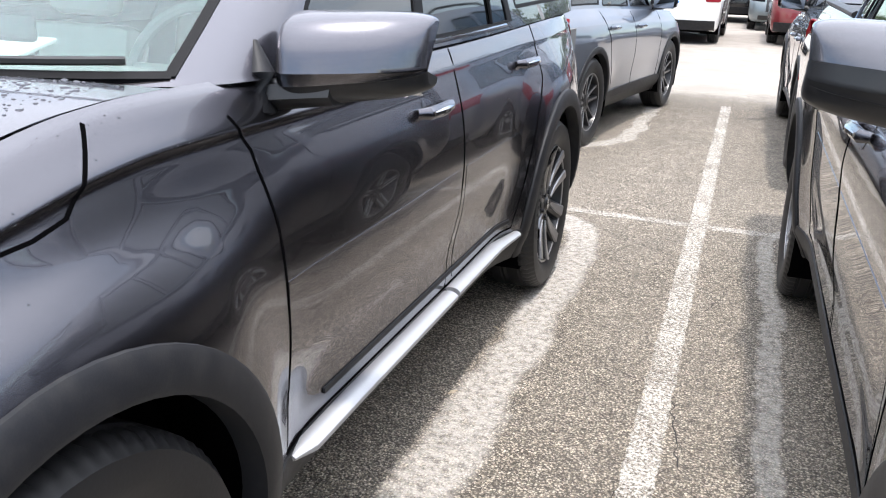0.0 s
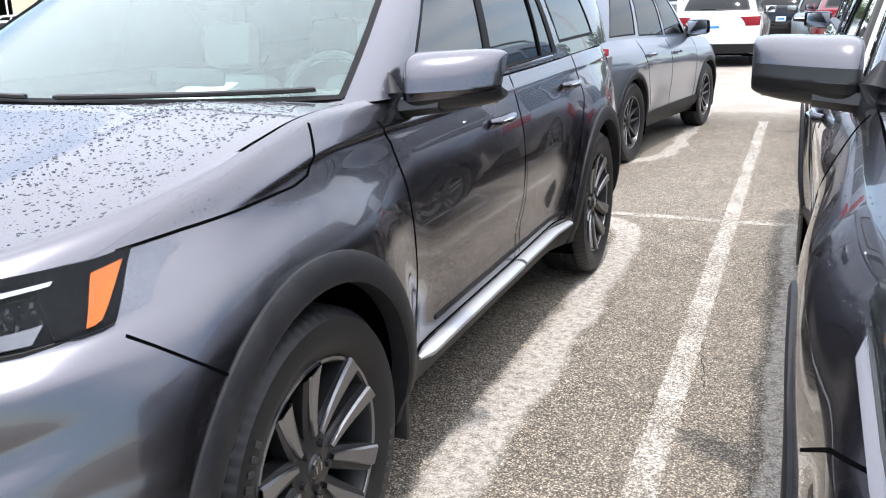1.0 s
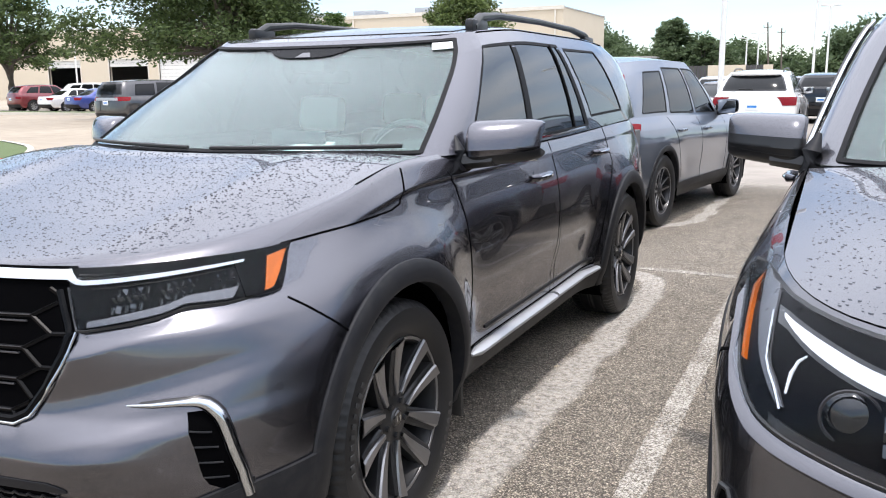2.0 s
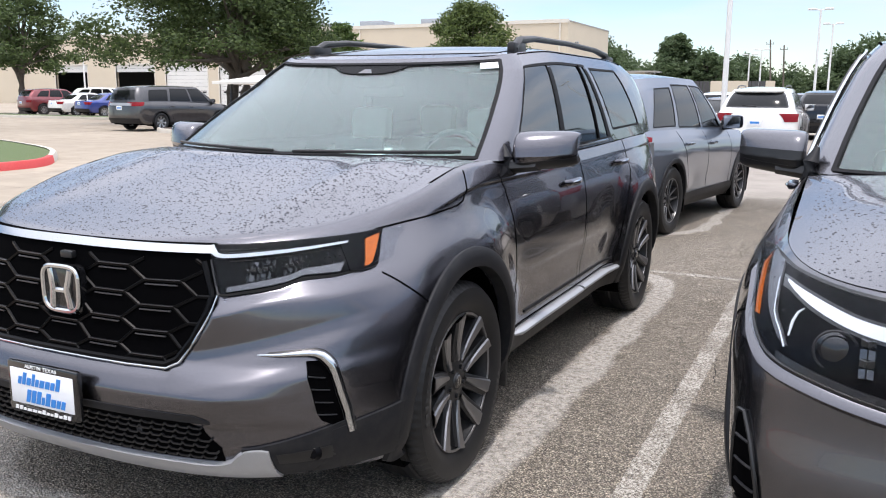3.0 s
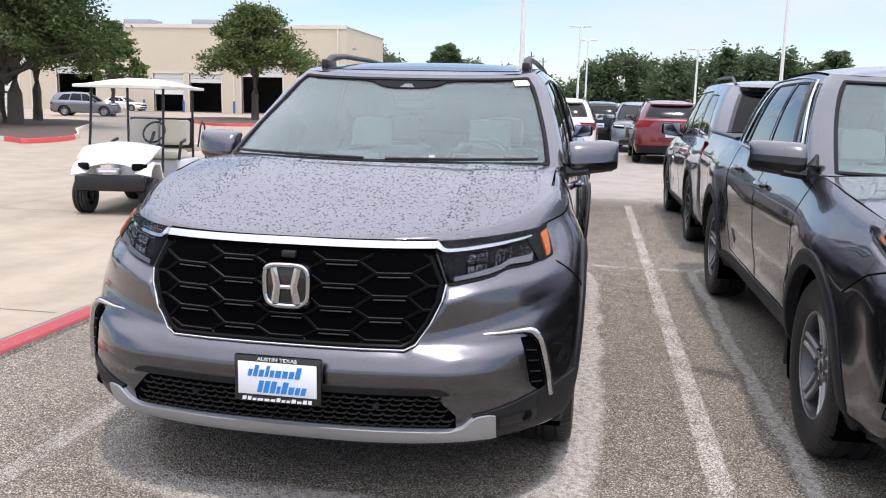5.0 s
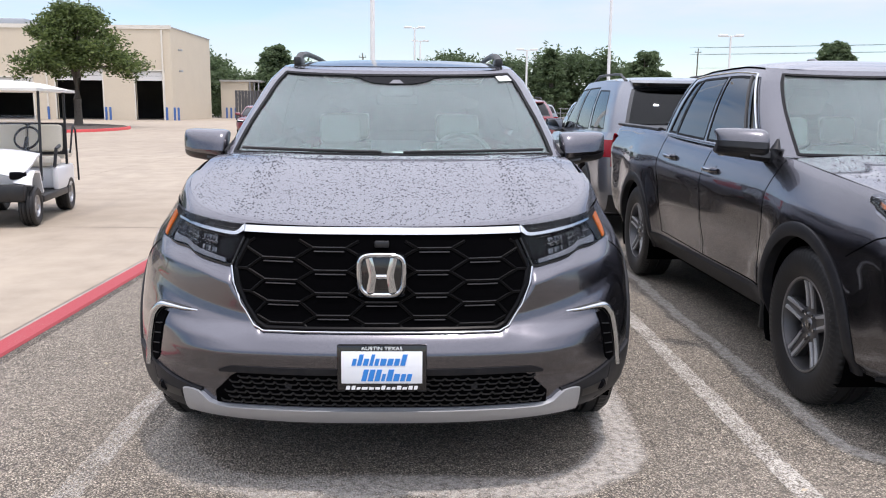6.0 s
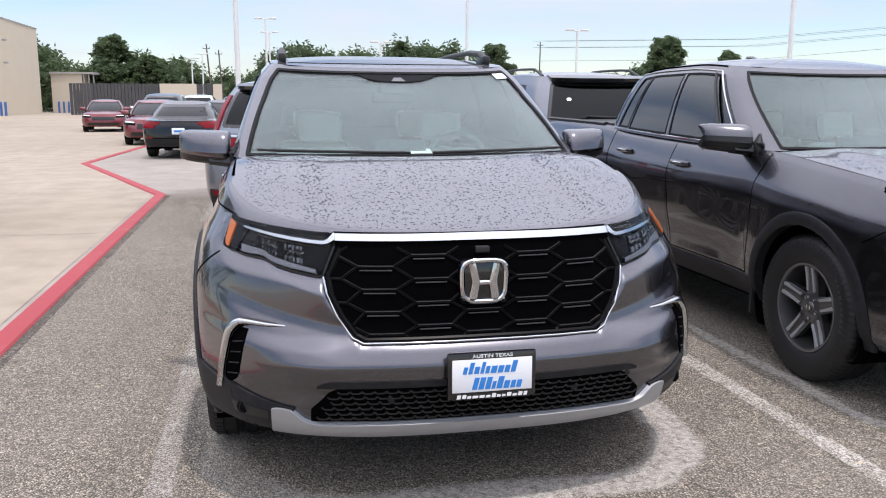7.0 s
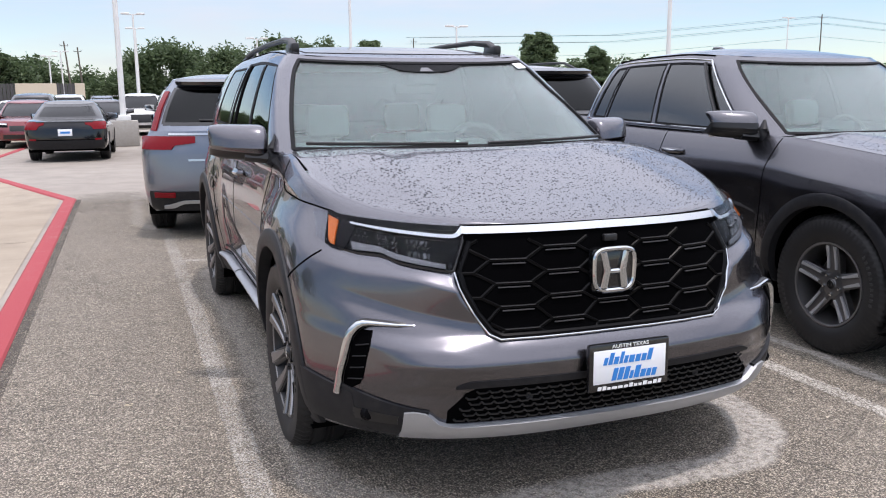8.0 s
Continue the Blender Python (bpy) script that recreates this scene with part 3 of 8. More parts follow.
# ---- vehicles: nose at y = 0 towards -y, ground at z = 0, x across ----
class Shape:
    """The outer form of one vehicle: a lower body and a greenhouse, each a stack of rounded outlines."""

    def __init__(self, **k):
        self.length = k["length"]
        self.axles = k["axles"]
        self.R = k["R"]
        self.arch = k["arch"]
        self.flare = k["flare"]
        self.trim_w = k["trim_w"]
        self.wheel_in = k["wheel_in"]
        self.a = k["a"]
        self.ar = k["ar"]
        self.scoop = k["scoop"]
        self.scoop_z = k["scoop_z"]
        self.scoop_y = k["scoop_y"]
        self.zb = k["zb"]
        self.zt = k["zt"]
        self.w = k["w"]
        self.tknots = k["tknots"]
        self.yf = k["yf"]
        self.df = k["df"]
        self.yr = k["yr"]
        self.dr = k["dr"]
        self.cowl = k["cowl"]
        self.cowl_bow = k["cowl_bow"]
        self.crown = k["crown"]
        self.hood_pow = k["hood_pow"]
        self.crease = k["crease"]
        self.deck = k["deck"]
        self.gz0 = k["gz0"]
        self.zr = k["zr"]
        self.roof_crown = k["roof_crown"]
        self.gf = k["gf"]
        self.gdf = k["gdf"]
        self.ga = k["ga"]
        self.gp = k["gp"]
        self.gr = k["gr"]
        self.gdr = k["gdr"]
        self.gar = k["gar"]
        self.gw = k["gw"]
        self.screen = k["screen"]
        self.backlight = k["backlight"]
        self.panes = k["panes"]
        self.deck_crown = k.get("deck_crown", 0.0)
        self.relief = k.get("relief")
        self.hood_edge = k.get("hood_edge", 0.984)
        self.lip = k.get("lip")
        self.ridge = k.get("ridge")
        self.hollow = k.get("hollow")
        self.gskew = k.get("gskew")
        self.dense = k.get("dense", 0)

    def tz(self, y, z):
        return min(max((z - self.zb(y)) / (self.zt(y) - self.zb(y)), 0.0), 1.0)

    def bulge(self, y, z):
        b = 0.0
        for c in self.axles:
            r = math.hypot(y - c, (z - self.R) * 1.0)
            reach = 0.14 + 0.11 * max(0.0, (z - self.R) / max(r, 0.01)) ** 2
            b += self.flare * math.exp(-((r - self.arch) / reach) ** 2)
        if self.scoop:
            b -= self.scoop * math.exp(-((z - self.scoop_z) / 0.11) ** 2) * self.scoop_y(y)
        if self.hollow:
            depth, at_z, win = self.hollow
            b -= depth * win(y) * math.exp(-((z - at_z) / 0.075) ** 2)
        if self.ridge:
            t0, high, win = self.ridge
            d = self.tz(y, z) - t0
            b += high * win(y) * math.exp(-(d / (0.035 if d > 0 else 0.010)) ** 2)
        return b

    def ring(self, kind, s, t):
        w, yf, df, yr, dr = self.w(t), self.yf(t), self.df(t), self.yr(t), self.dr(t)
        if kind == "f":
            u = min(s, 1.0)
            x, y = w * u, yf + df * (1 - math.sqrt(max(0.0, 1 - u ** self.a)))
            if self.relief:
                y += self.relief(x, lerp(self.zb(y), self.zt(y), t))
        elif kind == "s":
            x, y = w, lerp(yf + df, yr - dr, s)
        else:
            u = min(s, 1.0)
            x, y = w * u, yr - dr * (1 - math.sqrt(max(0.0, 1 - u ** self.ar)))
        z = lerp(self.zb(y), self.zt(y), t)
        if x > w * 0.6:
            x += self.bulge(y, z) * min(1.0, (x / w - 0.6) / 0.3)
        return (x, y, z)

    def side(self, y, z):
        t = self.tz(y, z)
        w, yf, df, yr, dr = self.w(t), self.yf(t), self.df(t), self.yr(t), self.dr(t)
        u = 1.0
        if y < yf + df:
            k = max(0.0, (y - yf) / df)
            u = max(0.0, 1 - (1 - k) ** 2) ** (1 / self.a)
            if self.relief:
                for _ in range(2):
                    k = max(0.0, (y - self.relief(w * u, z) - yf) / df)
                    u = max(0.0, 1 - (1 - min(k, 1.0)) ** 2) ** (1 / self.a)
        elif y > yr - dr:
            k = max(0.0, (yr - y) / dr)
            u = max(0.0, 1 - (1 - k) ** 2) ** (1 / self.ar)
        x = w * u
        if u > 0.6:
            x += self.bulge(y, z) * min(1.0, (u - 0.6) / 0.3)
        return (x, y, z)

    def front(self, x, z):
        y = 0.2
        for _ in range(3):
            t = self.tz(y, z)
            w = self.w(t)
            u = min(abs(x) / w, 0.999)
            y = self.yf(t) + self.df(t) * (1 - math.sqrt(max(0.0, 1 - u ** self.a)))
        if self.relief:
            y += self.relief(abs(x), z)
        return (x, y, z)

    def rear(self, x, z):
        y = self.length - 0.1
        for _ in range(3):
            t = self.tz(y, z)
            u = min(abs(x) / self.w(t), 0.999)
            y = self.yr(t) - self.dr(t) * (1 - math.sqrt(max(0.0, 1 - u ** self.ar)))
        return (x, y, z)

    # greenhouse
    def gring(self, kind, s, t):
        w, yf, df, yr, dr = self.gw(t), self.gf(t), self.gdf(t), self.gr(t), self.gdr(t)
        if kind == "f":
            x, y = w * s, yf + df * (1 - math.sqrt(max(0.0, 1 - min(s, 1.0) ** self.ga)))
        elif kind == "s":
            a0, b0 = self.gf(0) + self.gdf(0), self.gr(0) - self.gdr(0)
            x, y = w, lerp(a0, b0, s) + (yf + df - a0) * (1 - s) ** self.gp + (yr - dr - b0) * s ** self.gp
            if self.gskew:
                y -= self.gskew(s) * t
        else:
            x, y = w * s, yr - dr * (1 - math.sqrt(max(0.0, 1 - min(s, 1.0) ** self.gar)))
        z0 = self.gz0(y)
        return (x, y, lerp(z0, self.zr(y), t))

    def gside(self, y, z):
        """The greenhouse's flank at a length and a height."""
        z0 = self.gz0(y)
        t = min(max((z - z0) / (self.zr(y) - z0), 0), 1)
        return (self.gw(t), y, z)


FU = [0, .08, .16, .24, .32, .40, .48, .56, .63, .70, .76, .81, .855, .89, .92, .945, .965, .98, .99, .997, 1.0]


def both(points_half):
    """Mirror a half row (x from 0 outwards) to a whole one from left to right."""
    return [(-p[0], p[1], p[2]) for p in reversed(points_half[1:])] + list(points_half)


def body_shell(S, fine=0.045):
    """The lower body, whole, with round wheel openings."""
    ns = max(20, int((S.length - 1.2) / fine))
    fu = FU
    if S.dense:                    # close columns where the nose is sculpted
        fu = [.45 * i / 12 for i in range(12)] + [.45 + .47 * i / S.dense for i in range(S.dense)] + [.92, .93, .94, .95, .96, .97, .978, .985, .99, .994, .997, .999, 1.0]
    cols = [("f", u) for u in fu] + [("s", i / ns) for i in range(1, ns)] + [("r", u) for u in reversed(FU)]
    nt = 2 * S.dense or max(14, int(1.0 / fine))
    ts = sorted(set([i / nt for i in range(nt + 1)] + list(S.tknots)))
    half = [[S.ring(k, s, t) for k, s in cols] for t in ts]
    keep = []
    for row in half:
        new_row = []
        for x, y, z in row:
            for c in S.axles:
                r = math.hypot(y - c, z - S.R)
                if S.arch - 0.075 < r < S.arch and x > 0.5:
                    g = S.arch / r
                    y, z = c + (y - c) * g, S.R + (z - S.R) * g
            new_row.append((x, y, z))
        keep.append(new_row)
    vs, fs = grid(keep)

    def inside(i):
        x, y, z = vs[i]
        return x > 0.5 and any(math.hypot(y - c, z - S.R) < S.arch + 0.004 for c in S.axles)
    def deep(i):
        x, y, z = vs[i]
        return x > 0.5 and any(math.hypot(y - c, z - S.R) < S.arch - 0.02 for c in S.axles)
    fs = [tuple(reversed(q)) for q in fs if not all(inside(i) for i in q) and not any(deep(i) for i in q)]
    return join((vs, fs), mirror((vs, fs)))


def hood_rows(S, v0=0.0, v1=1.0, umax=1.0, nv=22, drop=0.0, nu=None):
    us = [u for u in FU if u <= umax] if nu is None else steps(0, umax, nu)
    if us[-1] < umax:
        us.append(umax)
    rows = []
    for i in range(nv + 1):
        v = v0 + (v1 - v0) * i / nv
        half = []
        for u in us:
            y0 = S.ring("f", u, 1.0)[1]
            y1 = S.cowl + S.cowl_bow * u ** 2.2
            y = lerp(y0, y1, v)
            z = S.zt(y) + S.crown * (1 - (1 - min(v / 0.6, 1)) ** 2.2) * (1 - u ** S.hood_pow) + S.crease(u, v) - drop
            half.append((S.w(1.0) * u, y, z))
        rows.append(both(half))
    return rows


def lip_rows(S, n=5):
    """The hood's leading lip, rolled down over the nose as far as S.lip."""
    rows = []
    for i in range(n):
        half = []
        for u in FU:
            y = S.ring("f", u, 1.0)[1]
            for _ in range(4):
                t0 = lerp(S.tz(y, S.lip(y)), 1.0, min(1.0, max(0.0, (u - .92) / .075)))
                y = S.ring("f", u, t0)[1]
            p = S.ring("f", u, lerp(t0, 1.0, i / n))
            d = Vector((p[0], p[1] - 1.1, 0.9)).normalized() * (.0025 * (1 - i / n) * (1 - min(1.0, max(0.0, (u - .92) / .075))))
            half.append((p[0] + d.x, p[1] + d.y, p[2] + d.z))
        rows.append(both(half))
    return rows


def deck_rows(S, nv=8):
    """The boot lid of a saloon or the cover over a load bed."""
    rows = []
    for i in range(nv + 1):
        v = i / nv
        half = []
        for u in FU:
            y1 = S.ring("r", u, 1.0)[1]
            y = lerp(S.deck, y1, v)
            half.append((S.w(1.0) * u, y, S.zt(y) + S.deck_crown * (1 - u ** 4) * (1 - v ** 3)))
        rows.append(both(half))
    return rows


def roof_rows(S, nv=26):
    rows = []
    for i in range(nv + 1):
        v = i / nv
        half = []
        for u in FU:
            a, b = S.gring("f", u, 1.0), S.gring("r", u, 1.0)
            y = lerp(a[1], b[1], v)
            half.append((S.gw(1.0) * u, y, S.zr(y) + S.roof_crown * (1 - u ** 3.0) * (1 - abs(2 * v - 1) ** 2.5)))
        rows.append(both(half))
    return rows


def greenhouse(S):
    """Pillars and frames as one shell, and each pane of glass as rows of points.
    S.panes: (name, face, a0, a1, t0, t1) in the face's own run and in the height from belt to roof."""
    wind, tail = S.screen, S.backlight       # (u, t0, t1)
    fu = sorted(set([0, .15, .3, .45, .6, .72, wind[0], .9 if wind[0] < .9 else .97, .95, .985, 1.0]))
    su = sorted(set([round(i / 26, 4) for i in range(1, 26)] + [a for p in S.panes for a in (p[1], p[2])]))
    ru = sorted(set([0, .2, .4, .6, .75, tail[0], .95, 0.985, 1.0]))
    cols = [("f", u) for u in fu] + [("s", s) for s in su] + [("r", u) for u in reversed(ru)]
    ts = sorted(set([0, .25, .5, .75, 1.0, wind[1], wind[2], tail[1], tail[2]] + [t for p in S.panes for t in (p[3], p[4])]))
    half = [[S.gring(k, s, t) for k, s in cols] for t in ts]
    vs, fs = grid(half)
    nc, kept = len(cols), []
    for i in range(len(ts) - 1):
        tm = (ts[i] + ts[i + 1]) / 2
        for j in range(nc - 1):
            (k0, s0), (k1, s1) = cols[j], cols[j + 1]
            hole = False
            if k0 == k1 == "f" and max(s0, s1) <= wind[0] + 1e-6 and wind[1] < tm < wind[2]:
                hole = True
            if k0 == k1 == "r" and max(s0, s1) <= tail[0] + 1e-6 and tail[1] < tm < tail[2]:
                hole = True
            if k0 == k1 == "s":
                for p in S.panes:
                    if p[1] - 1e-6 <= min(s0, s1) and max(s0, s1) <= p[2] + 1e-6 and p[3] < tm < p[4]:
                        hole = True
            if not hole:
                kept.append(tuple(reversed(fs[i * (nc - 1) + j])))
    shell = (vs, kept)
    return join(shell, mirror(shell))


def screen_rows(S, nu=10, nt=10, margin=0.0):
    u1, t0, t1 = S.screen
    return [both([S.gring("f", u, t) for u in steps(0, u1 + margin, nu)]) for t in steps(t0 - margin, t1 + margin, nt)]


def backlight_rows(S, nu=8, nt=8, margin=0.0):
    u1, t0, t1 = S.backlight
    return [both([S.gring("r", u, t) for u in steps(0, u1 + margin, nu)]) for t in steps(t0 - margin, t1 + margin, nt)]


def pane_rows(S, p, nu=8, nt=8, m=0.0):
    return [[S.gring("s", s, t) for s in steps(p[1] - m, p[2] + m, nu)] for t in steps(p[3] - m * 2, p[4] + m * 2, nt)]


def frame_strip(rows, width, lift, thick, out, inward=False):
    """A thin border round a panel of rows: four strips."""
    P = np.array(rows, float)
    c = P.mean(axis=(0, 1))
    edges = [P[0], P[-1], P[:, 0], P[:, -1]]
    nexts = [P[1], P[-2], P[:, 1], P[:, -2]]
    shapes = []
    for e, n in zip(edges, nexts):
        d = n - e
        L = np.linalg.norm(d, axis=1, keepdims=True)
        d = d / np.maximum(L, 1e-9)
        shapes.append(slab([list(map(tuple, e - d * (0.006 if inward else width * 0.5))), list(map(tuple, e + d * width * (1.0 if inward else 0.5)))], lift, thick, out))
    return join(*shapes)


def seam(S, pts, width=0.0055, lift=0.0015, n=10, flank=None):
    """A shut line along (y, z) points of the flank."""
    flank = flank or S.side
    dense = []
    for (a0, b0), (a1, b1) in zip(pts, pts[1:]):
        for i in range(n):
            dense.append((lerp(a0, a1, i / n), lerp(b0, b1, i / n)))
    dense.append(pts[-1])
    rows = [[], []]
    for i, (y, z) in enumerate(dense):
        y2, z2 = dense[min(i + 1, len(dense) - 1)]
        y1, z1 = dense[max(i - 1, 0)]
        L = math.hypot(y2 - y1, z2 - z1) or 1
        ny, nz = -(z2 - z1) / L * width / 2, (y2 - y1) / L * width / 2
        rows[0].append(flank(y + ny, z + nz))
        rows[1].append(flank(y - ny, z - nz))
    return slab(rows, lift, 0.004, (0, S.length / 2, 0.6))


def arch_trim(S, c, a0=-25, a1=205, wide=0.065, proud=0.012, n=40):
    """Cladding round a wheel opening."""
    rows = []
    for d, lift in ((-0.008, -0.045), (-0.006, proud * 0.6), (0.006, proud), (wide - 0.012, proud), (wide, proud * 0.6), (wide + 0.002, -0.01)):
        row = []
        for i in range(n + 1):
            a = radians(lerp(a0, a1, i / n))
            y, z = c + (S.arch + d) * math.cos(a), S.R + (S.arch + d) * math.sin(a)
            z = max(z, S.zb(y) - 0.02)
            x = S.side(y, z)[0]
            row.append((x + lift, y, z))
        rows.append(row)
    vs, fs = grid(rows)
    return vs, fs


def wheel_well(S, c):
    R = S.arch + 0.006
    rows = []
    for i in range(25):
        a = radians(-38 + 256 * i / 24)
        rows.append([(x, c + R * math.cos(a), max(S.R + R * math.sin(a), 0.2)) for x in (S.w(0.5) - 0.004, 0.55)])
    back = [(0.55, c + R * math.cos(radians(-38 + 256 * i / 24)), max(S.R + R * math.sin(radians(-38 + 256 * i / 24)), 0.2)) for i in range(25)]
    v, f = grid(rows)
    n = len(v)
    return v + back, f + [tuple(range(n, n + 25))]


def make_wheel(parent, R, width, rim, style, side, detail=2, name="wheel"):
    """A wheel about its own centre with its face towards +x (side=1) or -x."""
    seg = 216 if detail == 2 else 40 if detail == 1 else 24
    h = width / 2
    r0 = rim
    prof = [(r0 - 0.006, -h * 0.80), (r0 + 0.012, -h * 0.94), (lerp(r0, R, .45), -h * 1.06), (lerp(r0, R, .8), -h * 1.02), (R - 0.012, -h * 0.90)]
    tread = [(R - .002, -h * .80), (R, -h * .58), (R - .009, -h * .55), (R - .009, -h * .48), (R, -h * .45), (R, -h * .16), (R - .009, -h * .13), (R - .009, -h * .05), (R, -h * .02)]
    prof = prof + tread + [(r, -x) for r, x in reversed(tread)][1:] + [(r, -x) for r, x in reversed(prof)]
    n_sw = 5

    def wob(j, k):
        if detail < 2:
            return 0.0
        if n_sw <= j < len(prof) - n_sw and j in (4, 5, 6, len(prof) - 7, len(prof) - 6, len(prof) - 5):
            return -0.006 if k % 3 == 0 else 0.0
        if j in (4, len(prof) - 5):
            return -0.006 if k % 3 == 0 else 0.0
        return 0.0
    w = new(name)
    w.parent = parent
    w.empty_display_size = 0.05
    tyre = part("tyre", lathe(prof, seg, wobble=wob), RUBBER, w)
    face = h * (0.78 if style == "twin" else 0.66)
    barrel = [(r0 + .004, h * .86), (r0 - .004, h * .90), (r0 - .012, h * .86), (r0 - .022, h * .55), (r0 - .035, -h * .2), (r0 - .03, -h * .8)]
    bm_ = lathe(barrel, max(28, seg // 2))
    part("rim", bm_ if side > 0 else mirror(bm_), {"twin": RIMDARK, "star": RIMGREY, "silver": SILVERRIM}.get(style, RIMDARK), w)
    lip = lathe([(r0 + .003, h * .875), (r0 + .001, h * .915), (r0 - .007, h * .905), (r0 - .008, h * .87)], max(28, seg // 2))
    part("rim_lip", lip if side > 0 else mirror(lip), RIMFACE, w)
    spokes, faces = [], []

    def bar(ang, w_in, w_out, r_in, r_out, off_in, off_out, depth, f_in, f_out, skew=0.0):
        rows = []
        for i in range(7):
            k = i / 6
            r, ww = lerp(r_in, r_out, k), lerp(w_in, w_out, k)
            x = lerp(f_in, f_out, k ** 1.6)
            o = lerp(off_in, off_out, k)
            rows.append([(x - depth, o - ww * .5, r), (x - .006, o - ww * .55, r), (x, o - ww * .42, r), (x, o + ww * .42, r), (x - .006, o + ww * .55, r), (x - depth, o + ww * .5, r)])
        return moved(grid(rows), Matrix.Rotation(radians(ang), 4, "X"))
    if style == "twin":
        for k in range(5):
            for sg in (-1, 1):
                spokes.append(bar(72 * k + 18, 0.046, 0.066, 0.045, r0 - 0.018, sg * 0.026, sg * 0.062, 0.05, face - 0.012, face + 0.022))
                faces.append(bar(72 * k + 18, 0.014, 0.050, 0.072, r0 - 0.014, sg * 0.034, sg * 0.068, 0.010, face + 0.001, face + 0.030))
        hub_m, spoke_m = RIMDARK, RIMDARK
    elif style == "star":
        for k in range(5):
            spokes.append(bar(72 * k, 0.085, 0.070, 0.04, r0 - 0.015, 0, 0, 0.05, face - 0.01, face + 0.015))
            for sg in (-1, 1):
                faces.append(bar(72 * k, 0.012, 0.020, 0.085, r0 - 0.018, sg * 0.026, sg * 0.024, 0.010, face + 0.003, face + 0.024))
        hub_m, spoke_m = RIMGREY, RIMGREY
    elif style == "dark5":
        for k in range(5):
            for sg in (-1, 1):
                spokes.append(bar(72 * k, 0.034, 0.030, 0.04, r0 - 0.012, sg * 0.02, sg * 0.055, 0.04, face - 0.01, face + 0.015))
                faces.append(bar(72 * k, 0.016, 0.018, 0.06, r0 - 0.014, sg * 0.022, sg * 0.055, 0.004, face - 0.007, face + 0.018))
        hub_m, spoke_m = RIMDARK, RIMDARK
    else:
        for k in range(7):
            spokes.append(bar(360 / 7 * k, 0.05, 0.06, 0.04, r0 - 0.012, 0, 0, 0.04, face - 0.01, face + 0.012))
        hub_m, spoke_m = SILVERRIM, SILVERRIM
    fix = (lambda s: s) if side > 0 else mirror
    hub = lathe([(0.0, face + .002), (0.03, face + .002), (0.034, face - .004), (0.055, face - .006), (0.085, face - .012), (0.088, face - .05)], 24)
    part("hub", fix(hub), hub_m, w)
    for sp in spokes:
        part("spoke", fix(sp), spoke_m, w)
    for sp in faces if detail >= 1 else []:
        part("spoke_face", fix(sp), RIMFACE if style != "star" else SATIN, w)
    if detail == 2:
        for k in range(5):
            nut = lathe([(0, face + .004), (.009, face + .003), (.011, face - .02)], 8)
            part("wheel_nut", fix(moved(nut, Matrix.Translation((0, 0.057 * math.sin(radians(72 * k + 36)), 0.057 * math.cos(radians(72 * k + 36)))))), CHROME if style != "twin" else RIMDARK, w)
        part("centre_cap", fix(lathe([(0, face + .006), (.022, face + .006), (.026, face + .002)], 20)), GLOSSBLACK, w)
        mark = join(box(face + .006, -.013, -.010, face + .0075, -.007, .010), box(face + .006, .007, -.010, face + .0075, .013, .010))
        part("cap_mark", fix(mark), CHROME, w, "silver maker's mark")
    if detail == 2:
        rm = lerp(r0, R, .52)
        for a in [52 + 5.2 * k for k in range(10)] + [228 + 5.2 * k for k in range(7)]:
            bar_ = moved(box(h * 1.045, -.0075, -.011, h * 1.066, .0075, .011, .001, 1), Matrix.Rotation(radians(a), 4, "X") @ Matrix.Translation((0, 0, rm)))
            part("sidewall_mark", fix(bar_), MARKGREY, w, "raised rubber mark")
    if detail >= 1:
        part("brake_disc", fix(lathe([(0.06, -.01), (0.165, -.01), (0.165, -.03), (0.06, -.03)], 32)), DISC, w)
    else:
        part("brake_disc", fix(lathe([(0.0, -.01), (0.165, -.01), (0.165, -.03)], 20)), VOID, w)
    return w


def place_wheels(car, S, width, rim, style, detail):
    for c in S.axles:
        for sg in (1, -1):
            wh = make_wheel(car, S.R, width, rim, style, sg, detail)
            wh.location = (sg * (S.w(0.35) - width / 2 - S.wheel_in), c, S.R)


